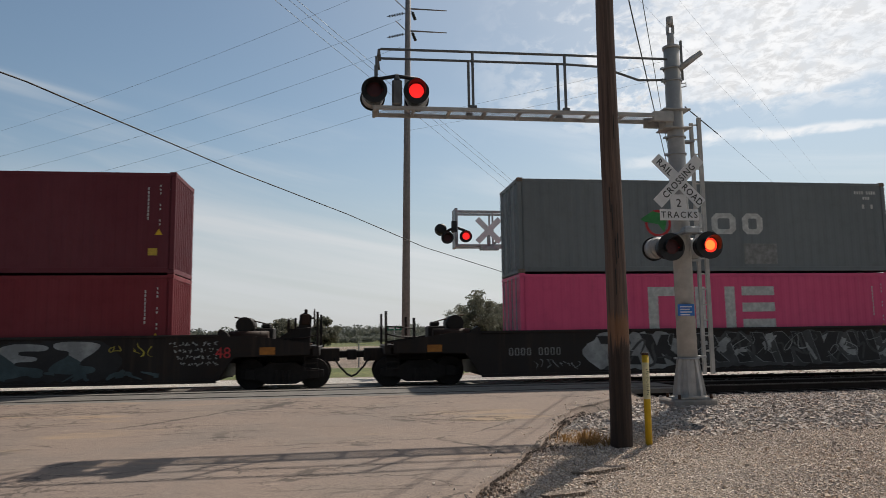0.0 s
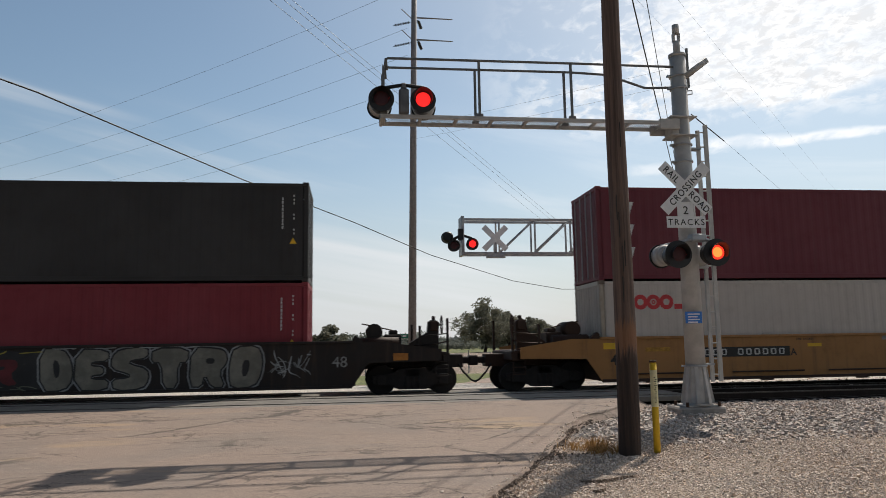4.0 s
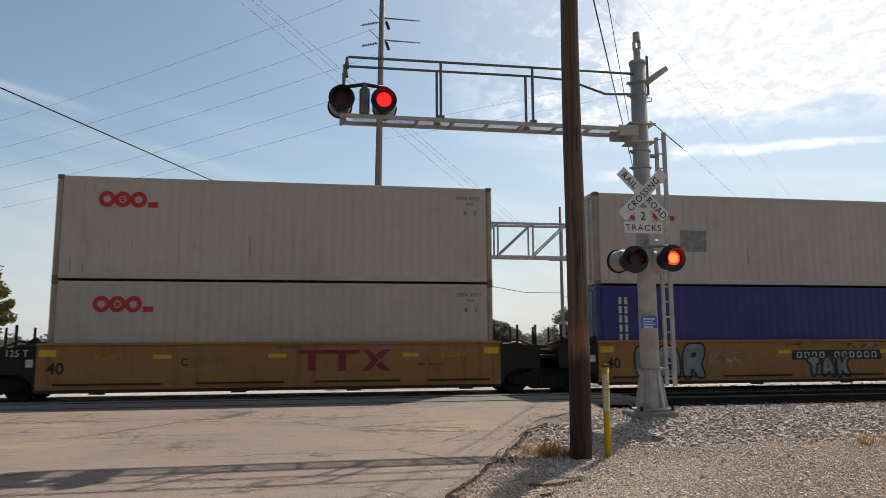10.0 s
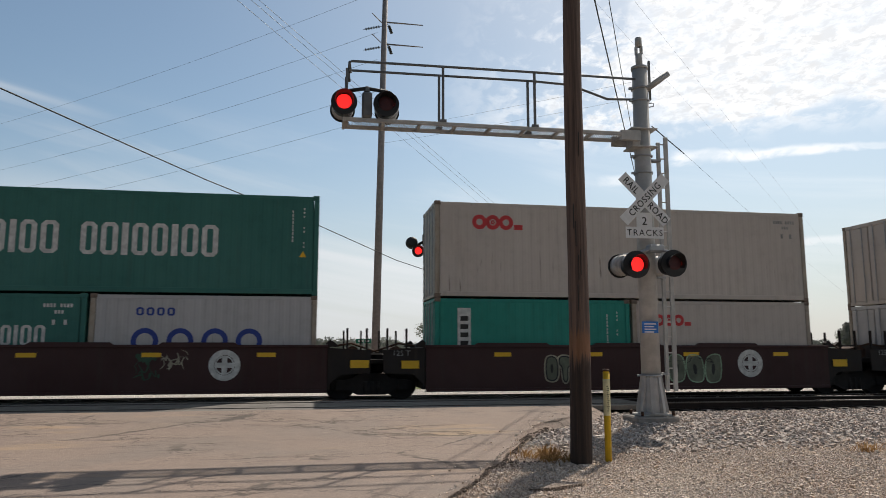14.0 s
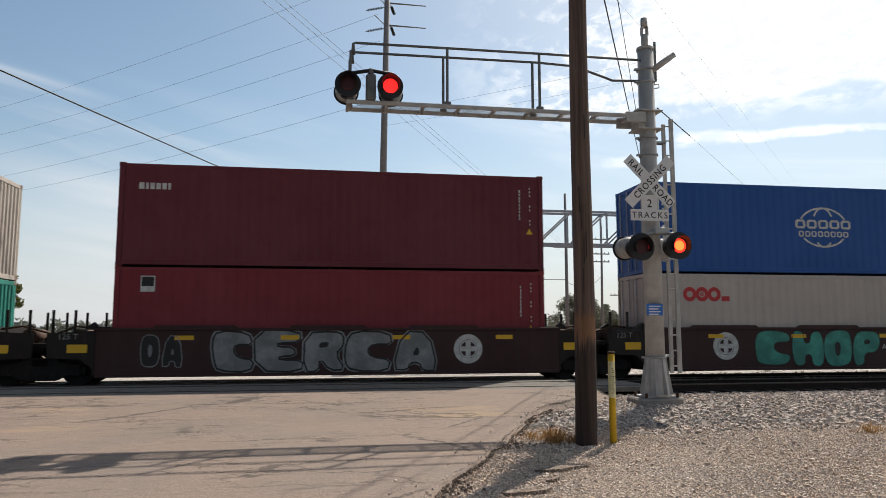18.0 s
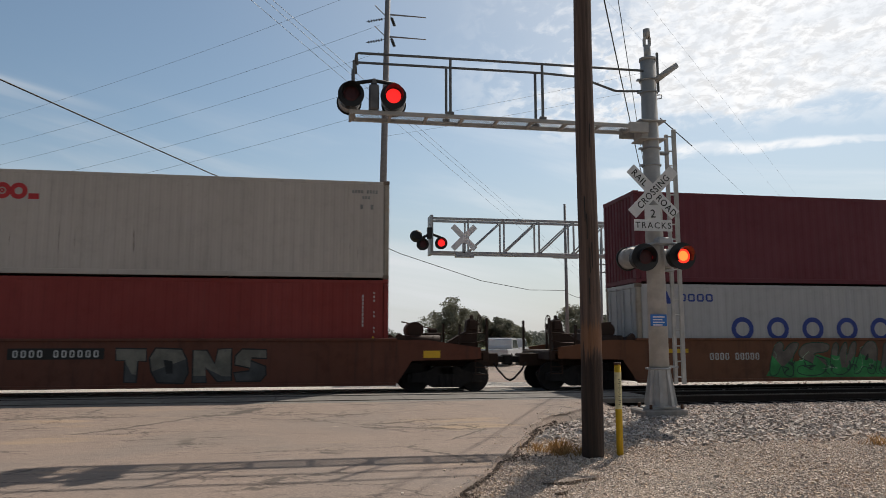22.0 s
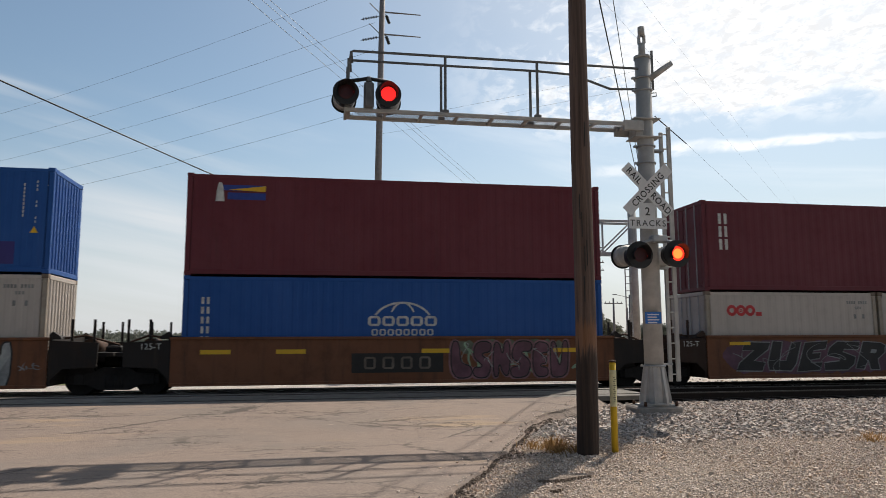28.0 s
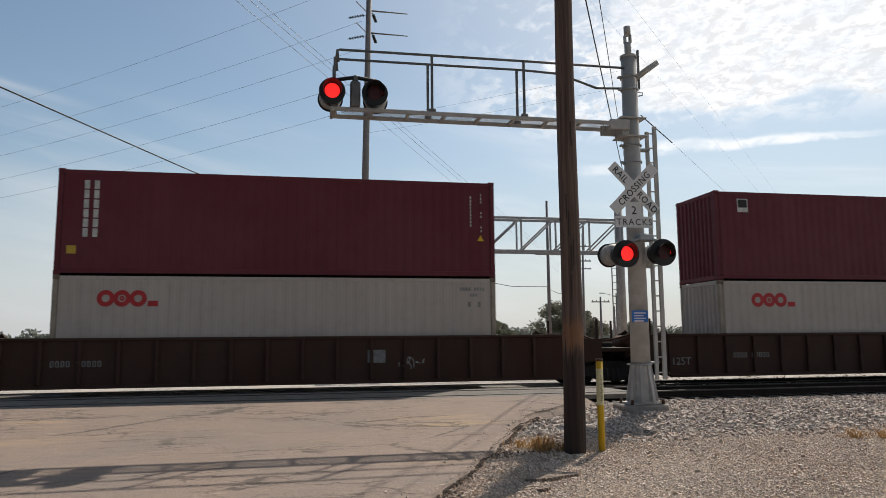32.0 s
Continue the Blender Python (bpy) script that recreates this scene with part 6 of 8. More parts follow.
        if i == 0:
            tall_bars(up, 0.74, 1.94, 3, 0.27, 0.34, 0.07)
            bm = bmesh.new()
            for q in range(5):
                ring(bm, (3.49 + q * 1.222, 0, 0), 0.38, 0.15, 22, flat=0.97)
            decal(boxes_[0], "logo", bm, BLUE_INK, 0, 1.49, label="row of dark blue rings")
            decal(boxes_[0], "logo", block_row((0.24, 0.24, 0.24, 0.24), 0.24, 0.06, 0.06), BLUE_INK, 1.96, 2.45)
            decal(boxes_[0], "logo", flat_shape([(-0.22, -0.16), (0.22, -0.16), (0.06, 0.22), (-0.06, 0.22)]), BLUE_INK, 0.94, 2.42)
            yellow_marks(car, (0.99, 10.6), 1.07, 0.92, 0.12)
            number_bars(car, 3.0, 0.90, 10, 0.21, WHITE_INK)
            decal(car, "graffiti", flat_shape([(4.0, 0.30), (4.5, 0.24), (10.9, 0.24), (10.2, 0.36), (9.5, 0.52), (8.9, 0.86), (8.2, 0.66), (7.4, 0.92), (6.6, 0.70), (5.8, 0.95), (5.0, 0.72), (4.4, 0.90)]), SPRAYS["green"], 0, 0, CAR_FACE, 0.0, "green sprayed ground"), tag(car, "KSWAIR", 6.9, 0.82, 5.4, 1.06, "taupe", "darkgreen", 0.03, 2, "green", "black", 0.30, None, 0, 0.0), scrawl(car, 4.3, 9.6, 0.28, 0.80, "darkgreen", 54, 16, 0.04, 0.0085), scrawl(car, 4.3, 9.6, 0.3, 1.3, "mint", 55, 10, 0.014, 0.010), scrawl(car, 10.0, 11.4, 0.7, 1.3, "green", 56, 6, 0.02)
        elif i == 1:
            tall_bars(up, 0.62, 1.53, 6, 0.22, 0.19, 0.08), globe(up, 6.10, 1.55)
            tall_bars(boxes_[0], 0.88, 1.85, 2, 0.36, 0.42, 0.26, slant=0.35)
            code_bars(boxes_[0], FORTY, HIGH)
            tag(car, "WETCH", 2.3, 0.80, 4.3, 1.14, "white", "black", 0.045, 1, "silver", "black", 0.06, None, 0, 0.0)
            number_board(car, 5.56, 0.75, 2.2, 0.50, 4)
            cloud_of_paint(car, 6.9, 11.7, 0.26, 1.34, "dimred", 60, 0.0004), tag(car, "KEENS", 9.3, 0.80, 4.6, 1.08, "dimred", "dimred", 0.02, 1, None, "darkgreen", 0.12), scrawl(car, 6.6, 7.4, 0.3, 1.34, "darkgreen", 61, 8, 0.06, 0.007), scrawl(car, 7.4, 11.5, 0.3, 1.3, "darkgreen", 64, 8, 0.05, 0.007), scrawl(car, 7.3, 11.4, 0.4, 1.34, "white", 62, 11, 0.022, 0.009), scrawl(car, 4.6, 6.6, 1.05, 1.34, "sage", 63, 7, 0.06, 0.001)
        elif i == 2:
            tall_bars(up, 0.62, 1.53, 6, 0.22, 0.19, 0.08), globe(up, 6.10, 1.55)
            decal(up, "patch", flat_rects((-0.2, 0.2, -0.3, 0.3)), NAVY, 11.1, 0.55, label="dark repainted patch")
            red_rings(boxes_[0], 1.90, 2.25), side_codes(boxes_[0], FORTY, HIGH)
            yellow_marks(car, (1.2, 3.2), 1.09, 0.8, 0.11)
            number_board(car, 6.09, 0.75, 1.86, 0.50, 4)
            tag(car, "WETCH", 9.45, 0.80, 4.2, 1.14, "white", "black", 0.045, 1, "silver", "black", 0.04, None, 0, 0.0), scrawl(car, 11.7, 12.3, 0.5, 0.85, "silver", 65, 6, 0.02)
        elif i == 3:
            decal(up, "logo", flat_rects((-0.10, 1.15, 0.02, 0.18), (0.10, 1.15, -0.24, -0.04)), BLUE_INK, 1.0, 2.40, label="blue and yellow beam-shaped mark")
            decal(up, "logo", flat_shape([(0.12, 0.04), (1.15, 0.0), (1.15, 0.17)]), REFLECT, 1.0, 2.40, lift=0.002)
            decal(up, "logo", flat_shape([(-0.22, -0.30), (0.02, -0.30), (-0.02, 0.10), (-0.06, 0.24), (-0.14, 0.24), (-0.18, 0.10)]), WHITE_INK, 1.0, 2.40, lift=0.004)
            globe(boxes_[0], 6.09, 1.54), tall_bars(boxes_[0], 0.61, 1.53, 6, 0.22, 0.19, 0.08)
            code_bars(boxes_[0], FORTY, HIGH)
            yellow_marks(car, (0.96, 2.96, 7.0, 10.9), 1.04, 0.8, 0.12)
            number_board(car, 5.92, 0.71, 2.6, 0.54, 4)
            scrawl(car, 7.0, 11.3, 0.3, 1.3, "mint", 66, 14, 0.06, 0.0005), cloud_of_paint(car, 7.5, 11.0, 0.9, 1.38, "sage", 67, 0.0006), tag(car, "LSNSEU", 9.2, 0.78, 3.5, 1.06, "plum", "black", 0.035, 2, None, "black", 0.06, "pink"), scrawl(car, 7.6, 10.9, 0.4, 1.3, "white", 68, 8, 0.014, 0.009)
        else:
            tall_bars(up, 0.72, 1.89, 3, 0.30, 0.34, 0.07)
            for b, x in ((boxes_[0], 1.2), (boxes_[1], 1.2)):
                red_rings(b, x + 0.1, 1.98, 0.77), side_codes(b, TWENTY, LOW)
            decal(boxes_[1], "label_plate", flat_shape([(0, -0.16), (0.16, 0), (0, 0.16), (-0.16, 0)]), GREY_INK, 2.96, 1.62)
            decal(boxes_[1], "patch", flat_rects((-0.3, 0.3, -0.22, 0.22)), GREY_INK, 3.46, 2.10)
            decal(up, "label_plate", flat_rects((-0.2, 0.2, -0.1, 0.1)), LABEL, 11.19, 1.50)
            cloud_of_paint(car, 0.3, 6.4, 0.24, 1.30, "purple", 70), tag(car, "ZUESR", 3.4, 0.80, 5.0, 0.92, "black", "silver", 0.035, 0, None, "silver", 0.35, None, 0, 0.08), scrawl(car, 0.6, 6.3, 0.26, 1.34, "silver", 72, 9, 0.018, 0.009)
            number_board(car, 9.12, 0.90, 2.19, 0.26)
            yellow_marks(car, (0.9, 7.0, 11.3), 1.20, 0.7, 0.10)
    # ribbed wagons at the end of the view
    for i, u in enumerate((315.22, 334.74)):
        car = well_car(ribbed, u, -1.98, 14.17, 5.60 if i == 0 else None, None, CAR_RUST, CAR_END, True)
        lo, up = load(u, [("LIGHTGREY", "l" if i == 0 else "r")], ("MAROON", "r"))
        code_bars(up, FORTY, HIGH), side_codes(lo, FORTY, HIGH), red_rings(lo, 1.89, 2.26)
        decal(car, "data_plate", flat_rects((-0.25, 0.25, -0.18, 0.18)), GREY_INK, 8.61, 0.88, CAR_FACE, 0.004)
        scrawl(car, 9.2, 10.0, 0.5, 0.9, "white", 73, 7, 0.03)
        number_bars(car, 0.8, 0.78, 10, 0.16)
        if i == 0:
            tall_bars(up, 0.87, 1.80, 6, 0.38, 0.23, 0.035)
            decal(up, "label_plate", flat_rects((-0.12, 0.12, -0.11, 0.11)), LABEL, 0.42, 0.67)
        else:
            words(car, "125T", -1.60, 0.62, 0.22, GREY_INK)
            decal(up, "logo", flat_rects((-0.19, 0.19, -0.22, 0.22)), WHITE_INK, 1.0, 2.42)
            decal(up, "logo", flat_rects((-0.16, 0.16, -0.07, 0.19)), DARK_INK, 1.0, 2.42, lift=0.002)


build_train()


# ---- crossing signals ----
FLASHERS = []


def flasher(owner, name, x, y, z, side, back=False, r=0.25):
    """A flashing light: hood, dark backing, and red lenses, lit and dark, on an added pivot that stands in for
    switching.
    """
    base = pose(x, y, z, 0, 0, 180 if back else 0)
    bm = bmesh.new()
    rod(bm, (0, 0.02, 0), (0, 0.05, 0), r, r, 28)
    head = part(name, bm, LAMP_BLACK, owner)
    head.matrix_basis = base
    bm = bmesh.new()
    rod(bm, (0, 0.05, 0), (0, 0.325, 0), 0.226, 0.222, 28), rod(bm, (0, 0.325, 0), (0, 0.365, 0), 0.222, 0.15, 28)
    part("housing", bm, ALUMINIUM if back and y < 20 else LAMP_BLACK, head)
    bm = bmesh.new()
    n = 20
    v = []
    for i in range(n + 1):
        a = radians(-35 + 250 * i / n)
        v.append([bm.verts.new(((0.165 + 0.02 * j) * math.cos(a), 0.02 - j * 0.24 * (0.55 + 0.45 * max(0, math.sin(a))), (0.165 + 0.02 * j) * math.sin(a))) for j in (0, 1)])
    for a, b in zip(v, v[1:]):
        bm.faces.new((a[0], b[0], b[1], a[1]))
    hood = part("hood", bm, LAMP_BLACK, head)
    bm = bmesh.new()
    n = 24
    hot = z < 5 and side == "r"
    # two lenses at a right angle on one pivot: the lit one and the dark one come to the front in turn
    glowing = (LENS_HOT, LENS_CORE) if hot else (LENS_ON, LENS_ON)
    for turn in (0, 1):
        def at(u, v, d):
            return (u, -0.155 - d, v) if turn == 0 else (-0.155 - d, -u, v)
        loops = [[bm.verts.new(at(q * math.cos(i * math.tau / n), q * math.sin(i * math.tau / n), d)) for i in range(n)] for q, d in ((0.150, 0.0), (0.105, 0.006))]
        for i in range(n):
            bm.faces.new((loops[0][i], loops[0][(i + 1) % n], loops[1][(i + 1) % n], loops[1][i])).material_index = 1 if turn == 0 else 0
        bm.faces.new(loops[1]).material_index = 2 if turn == 0 else 0
    me = mesh_of("lens_pivot", bm, LENS_OFF)
    me.materials.append(glowing[0]), me.materials.append(glowing[1])
    ob = new("lens_pivot", me)
    ob.parent = head
    FLASHERS.append((ob, side, Matrix.Translation((0, 0.166, 0))))
    return head


def crossbuck(owner, x, y, z, size=1.0, lettered=True, back=False):
    blade = [(-0.69, -0.122), (0.69, -0.122), (0.69, 0.122), (-0.69, 0.122)]
    for ang, lift in ((-45, 0.0), (45, 0.012)):
        bm = bmesh.new()
        prism(bm, [(p * size, q * size) for p, q in blade], -0.004, 0.004)
        bevel(bm, 0.003)
        b = part("crossbuck_blade", bm, SIGN_WHITE, owner)
        b.matrix_basis = Matrix.Translation((x, y - lift, z)) @ Matrix.Rotation(radians(-ang), 4, "Y")
        if lettered:
            for word, off in ((("RAIL", -0.41), ("ROAD", 0.41)) if ang < 0 else (("CROSSING", 0.0),)):
                me = lettering(word, 0.142, 0.012, 1.12 if ang < 0 else 1.13, 0.90)
                me.materials.append(SIGN_BLACK)
                t = part("lettering", me, None, b)
                t.location = (off, -0.0065, 0)


def near_signal():
    X, Y = 6.98, 14.30
    s = thing("crossing_signal", "grey aluminium cantilever crossing signal with red flashing lights and a crossbuck", "crossing signal", pose(0, 0, 0))
    part("footing", boxes((X - 0.50, X + 0.44, Y - 0.34, Y + 0.40, -0.2, 0.125), bev=0.03), CONCRETE, s)
    part("base_plate", boxes((X - 0.33, X + 0.33, Y - 0.25, Y + 0.32, 0.125, 0.165), bev=0.008), ALUMINIUM, s)
    for q in (-0.34, 0.34):
        for e in (-0.25, 0.3):
            bm = bmesh.new()
            rod(bm, (X + q, Y + e, 0.14), (X + q, Y + e, 0.23), 0.035, 0.03, 8)
            part("anchor_bolt", bm, RUSTY, s)
    bm = bmesh.new()
    rod(bm, (X, Y, 0.15), (X, Y, 0.20), 0.32, 0.32, 8), rod(bm, (X, Y, 0.20), (X, Y, 0.96), 0.250, 0.205, 8, False)
    part("flared_base", bm, ALUMINIUM, s)
    for a in range(0, 360, 45):
        bm = bmesh.new()
        c, d = math.cos(radians(a + 22.5)), math.sin(radians(a + 22.5))
        vs = [bm.verts.new((X + c * q + d * e, Y + d * q - c * e, z)) for e in (-0.035, 0.035) for q, z in ((0.18, 0.19), (0.325, 0.19), (0.325, 0.27), (0.216, 0.94), (0.18, 0.94))]
        bm.faces.new(vs[:5]), bm.faces.new(vs[5:][::-1])
        for i in range(5):
            bm.faces.new((vs[i], vs[i + 5], vs[(i + 1) % 5 + 5], vs[(i + 1) % 5]))
        part("gusset", bm, ALUMINIUM, s)
    bm = bmesh.new()
    rod(bm, (X, Y, 0.9), (X, Y, 7.62), 0.202, 0.166, 28)
    part("mast", bm, ALUMINIUM, s)
    bm = bmesh.new()
    rod(bm, (X, Y, 7.62), (X, Y, 7.68), 0.185, 0.185, 24), rod(bm, (X, Y, 7.68), (X, Y, 7.98), 0.075, 0.075, 16), rod(bm, (X, Y, 8.16), (X, Y, 8.36), 0.075, 0.075, 16)
    quad_box(bm, X - 0.075, X - 0.045, Y - 0.05, Y + 0.05, 7.98, 8.16), quad_box(bm, X + 0.045, X + 0.075, Y - 0.05, Y + 0.05, 7.98, 8.16)
    part("mast_cap", bm, ALUMINIUM, s)
    for z, r in ((0.93, 0.235), (5.25, 0.205), (5.62, 0.21), (6.88, 0.195), (7.16, 0.20)):
        bm = bmesh.new()
        rod(bm, (X, Y, z), (X, Y, z + 0.035), r, r, 20)
        quad_box(bm, X - r - 0.06, X - r + 0.02, Y - 0.04, Y + 0.04, z, z + 0.04)
        part("band", bm, GALV, s)
    bm = bmesh.new()
    rod(bm, (X + 0.10, Y - 0.1, 7.14), (X + 0.55, Y - 0.25, 7.48), 0.068, 0.068, 12)
    part("cable_arm", bm, ALUMINIUM, s)
    part("conduit", boxes((X + 0.225, X + 0.275, Y + 0.02, Y + 0.07, 6.95, 7.86), bev=0.01), DARK_GALV, s)
    bm = bmesh.new()
    pts = [(X + 0.17, Y, 6.86 + 0.0), (X + 0.30, Y, 6.88), (X + 0.30, Y, 6.80), (X + 0.17, Y, 6.77)]
    tube_path(bm, pts, 0.014)
    part("hook", bm, GALV, s)
    bm = boxes((X - 0.60, X - 0.16, Y - 0.29, Y - 0.20, 5.92, 6.14), (X - 0.60, X - 0.16, Y + 0.20, Y + 0.29, 5.92, 6.14), (X - 0.34, X + 0.26, Y - 0.24, Y + 0.24, 6.20, 6.235), (X - 0.34, X + 0.26, Y - 0.24, Y + 0.24, 5.80, 5.835), (X - 0.30, X - 0.14, Y - 0.18, Y + 0.18, 5.84, 6.20), bev=0.01)
    part("arm_clamp", bm, ALUMINIUM, s)
    for yy in (-0.30, 0.30):
        part("arm_beam", boxes((0.52, X - 0.2, Y + yy * 0.85 - 0.03, Y + yy * 0.85 + 0.03, 6.015, 6.095), bev=0.008), ALUMINIUM, s)
    part("arm_tip", boxes((0.48, 0.54, Y - 0.29, Y + 0.29, 6.00, 6.10), bev=0.01), ALUMINIUM, s)
    for i in range(9):
        x = 0.56 + i * 0.74
        part("cross_tie", boxes((x - 0.03, x + 0.03, Y - 0.225, Y + 0.225, 6.02, 6.07)), ALUMINIUM, s)
    bm = bmesh.new()
    for i in range(118):
        x = 0.56 + i * 0.052
        for sg in (-1, 1):
            p, q = (x, Y - 0.225 * sg), (x + 0.30, Y + 0.225 * sg)
            if q[0] < X - 0.2:
                vs = [bm.verts.new((p[0] + e, p[1], 6.085)) for e in (-0.009, 0.009)] + [bm.verts.new((q[0] + e, q[1], 6.085)) for e in (0.009, -0.009)]
                bm.faces.new(vs)
    tagged(part("walkway_grating", bm, GALV, s), kind="stuff")
    for yy in (-0.25, 0.25):
        bm = bmesh.new()
        y = Y + yy
        if yy < 0:
            tube_path(bm, [(0.62, y, 7.03), (0.60, y, 7.25), (0.64, y, 7.28), (2.6, y, 7.29), (4.6, y, 7.30), (X - 0.16, Y - 0.1, 7.36)], 0.027, 8)
        else:
            tube_path(bm, [(0.62, y, 7.03), (0.60, y, 7.25), (0.64, y, 7.28), (2.6, y, 7.29), (4.6, y, 7.30), (5.45, y, 7.27), (6.25, Y + 0.1, 6.94), (X - 0.15, Y, 6.93)], 0.027, 8)
        part("handrail", bm, DARK_GALV, s)
        for x in (0.55, 2.52, 4.48):
            part("rail_post", boxes((x - 0.025, x + 0.025, y - 0.025, y + 0.025, 6.09, 7.30 if x > 1 else 7.12), (x - 0.07, x + 0.07, y - 0.04, y + 0.04, 6.09, 6.15), bev=0.006), DARK_GALV, s)
    bm = bmesh.new()
    tube_path(bm, [(0.60, Y - 0.25, 7.26), (0.60, Y + 0.25, 7.26)], 0.027, 8)
    part("end_rail", bm, DARK_GALV, s)
    # lights at the end of the arm
    part("junction_box", boxes((0.86, 1.06, Y - 0.35, Y - 0.15, 6.10, 6.62), (0.90, 1.02, Y - 0.30, Y - 0.20, 6.62, 6.76), bev=0.03), DARK_GALV, s)
    bm = bmesh.new()
    tube_path(bm, [(0.50, Y - 0.28, 6.62), (0.95, Y - 0.25, 6.72), (1.38, Y - 0.28, 6.66)], 0.04, 8)
    part("lamp_bracket", bm, LAMP_BLACK, s)
    flasher(s, "flashing_light", 0.50, Y - 0.42, 6.37, "l", r=0.26)
    flasher(s, "flashing_light", 1.34, Y - 0.42, 6.37, "r", r=0.26)
    flasher(s, "flashing_light", 0.49, Y + 0.40, 6.44, "l", True, r=0.26)
    flasher(s, "flashing_light", 1.42, Y + 0.40, 6.44, "r", True, r=0.26)
    # lights on the mast
    part("junction_box", boxes((X - 0.12, X + 0.22, Y - 0.42, Y - 0.20, 3.50, 3.66), bev=0.03), GALV, s)
    bm = bmesh.new()
    tube_path(bm, [(X - 0.45, Y - 0.38, 3.44), (X, Y - 0.34, 3.58), (X + 0.38, Y - 0.38, 3.50)], 0.035, 8)
    part("lamp_bracket", bm, GALV, s)
    flasher(s, "flashing_light", X - 0.45, Y - 0.50, 3.22, "l", r=0.285)
    flasher(s, "flashing_light", X + 0.38, Y - 0.50, 3.26, "r", r=0.285)
    bm = bmesh.new()
    tube_path(bm, [(X - 0.44, Y + 0.38, 3.50), (X, Y + 0.30, 3.58), (X + 0.32, Y + 0.38, 3.50)], 0.035, 8)
    part("lamp_bracket", bm, GALV, s)
    flasher(s, "flashing_light", X - 0.44, Y + 0.45, 3.28, "l", True, r=0.26)
    flasher(s, "flashing_light", X + 0.32, Y + 0.45, 3.26, "r", True, r=0.26)
    # signs
    crossbuck(s, X - 0.17, Y - 0.36, 4.62)
    part("track_count_sign", boxes((X - 0.35, X + 0.0, Y - 0.325, Y - 0.317, 4.02, 4.34), bev=0.003), SIGN_WHITE, s)
    part("track_count_sign", boxes((X - 0.60, X + 0.25, Y - 0.333, Y - 0.325, 3.79, 4.03), bev=0.003), SIGN_WHITE, s)
    for text, z, h, sp in (("2", 4.16, 0.17, 1.0), ("TRACKS", 3.91, 0.13, 1.25)):
        me = lettering(text, h, 0.006, sp)
        me.materials.append(SIGN_BLACK)
        t = part("lettering", me, None, s)
        t.location = (X - 0.175, Y - 0.336, z)
    part("information_sign", boxes((X - 0.27, X + 0.09, Y - 0.235, Y - 0.225, 1.82, 2.06), bev=0.004), SIGN_BLUE, s, "blue sign with white lines")
    for i in range(4):
        t = part("sign_line", flat_rects((-0.13, 0.13 - 0.05 * (i % 2), 0.06 - i * 0.055, 0.085 - i * 0.055)), SIGN_WHITE, s)
        t.location = (X - 0.09, Y - 0.238, 1.935)
    # ladder behind the mast
    lad = part("ladder", boxes((X + 0.475, X + 0.555, Y + 0.27, Y + 0.33, 0.60, 6.07), (X + 0.655, X + 0.745, Y + 0.27, Y + 0.33, 0.60, 6.20), bev=0.008), ALUMINIUM, s)
    for i in range(17):
        z = 0.75 + i * 0.33
        bm = bmesh.new()
        rod(bm, (X + 0.52, Y + 0.30, z), (X + 0.70, Y + 0.30, z), 0.016, 0.016, 6)
        part("rung", bm, ALUMINIUM, lad)
    for z in (0.95, 3.0, 5.6):
        part("ladder_bracket", boxes((X + 0.12, X + 0.50, Y + 0.14, Y + 0.32, z, z + 0.04)), GALV, s)
    return s


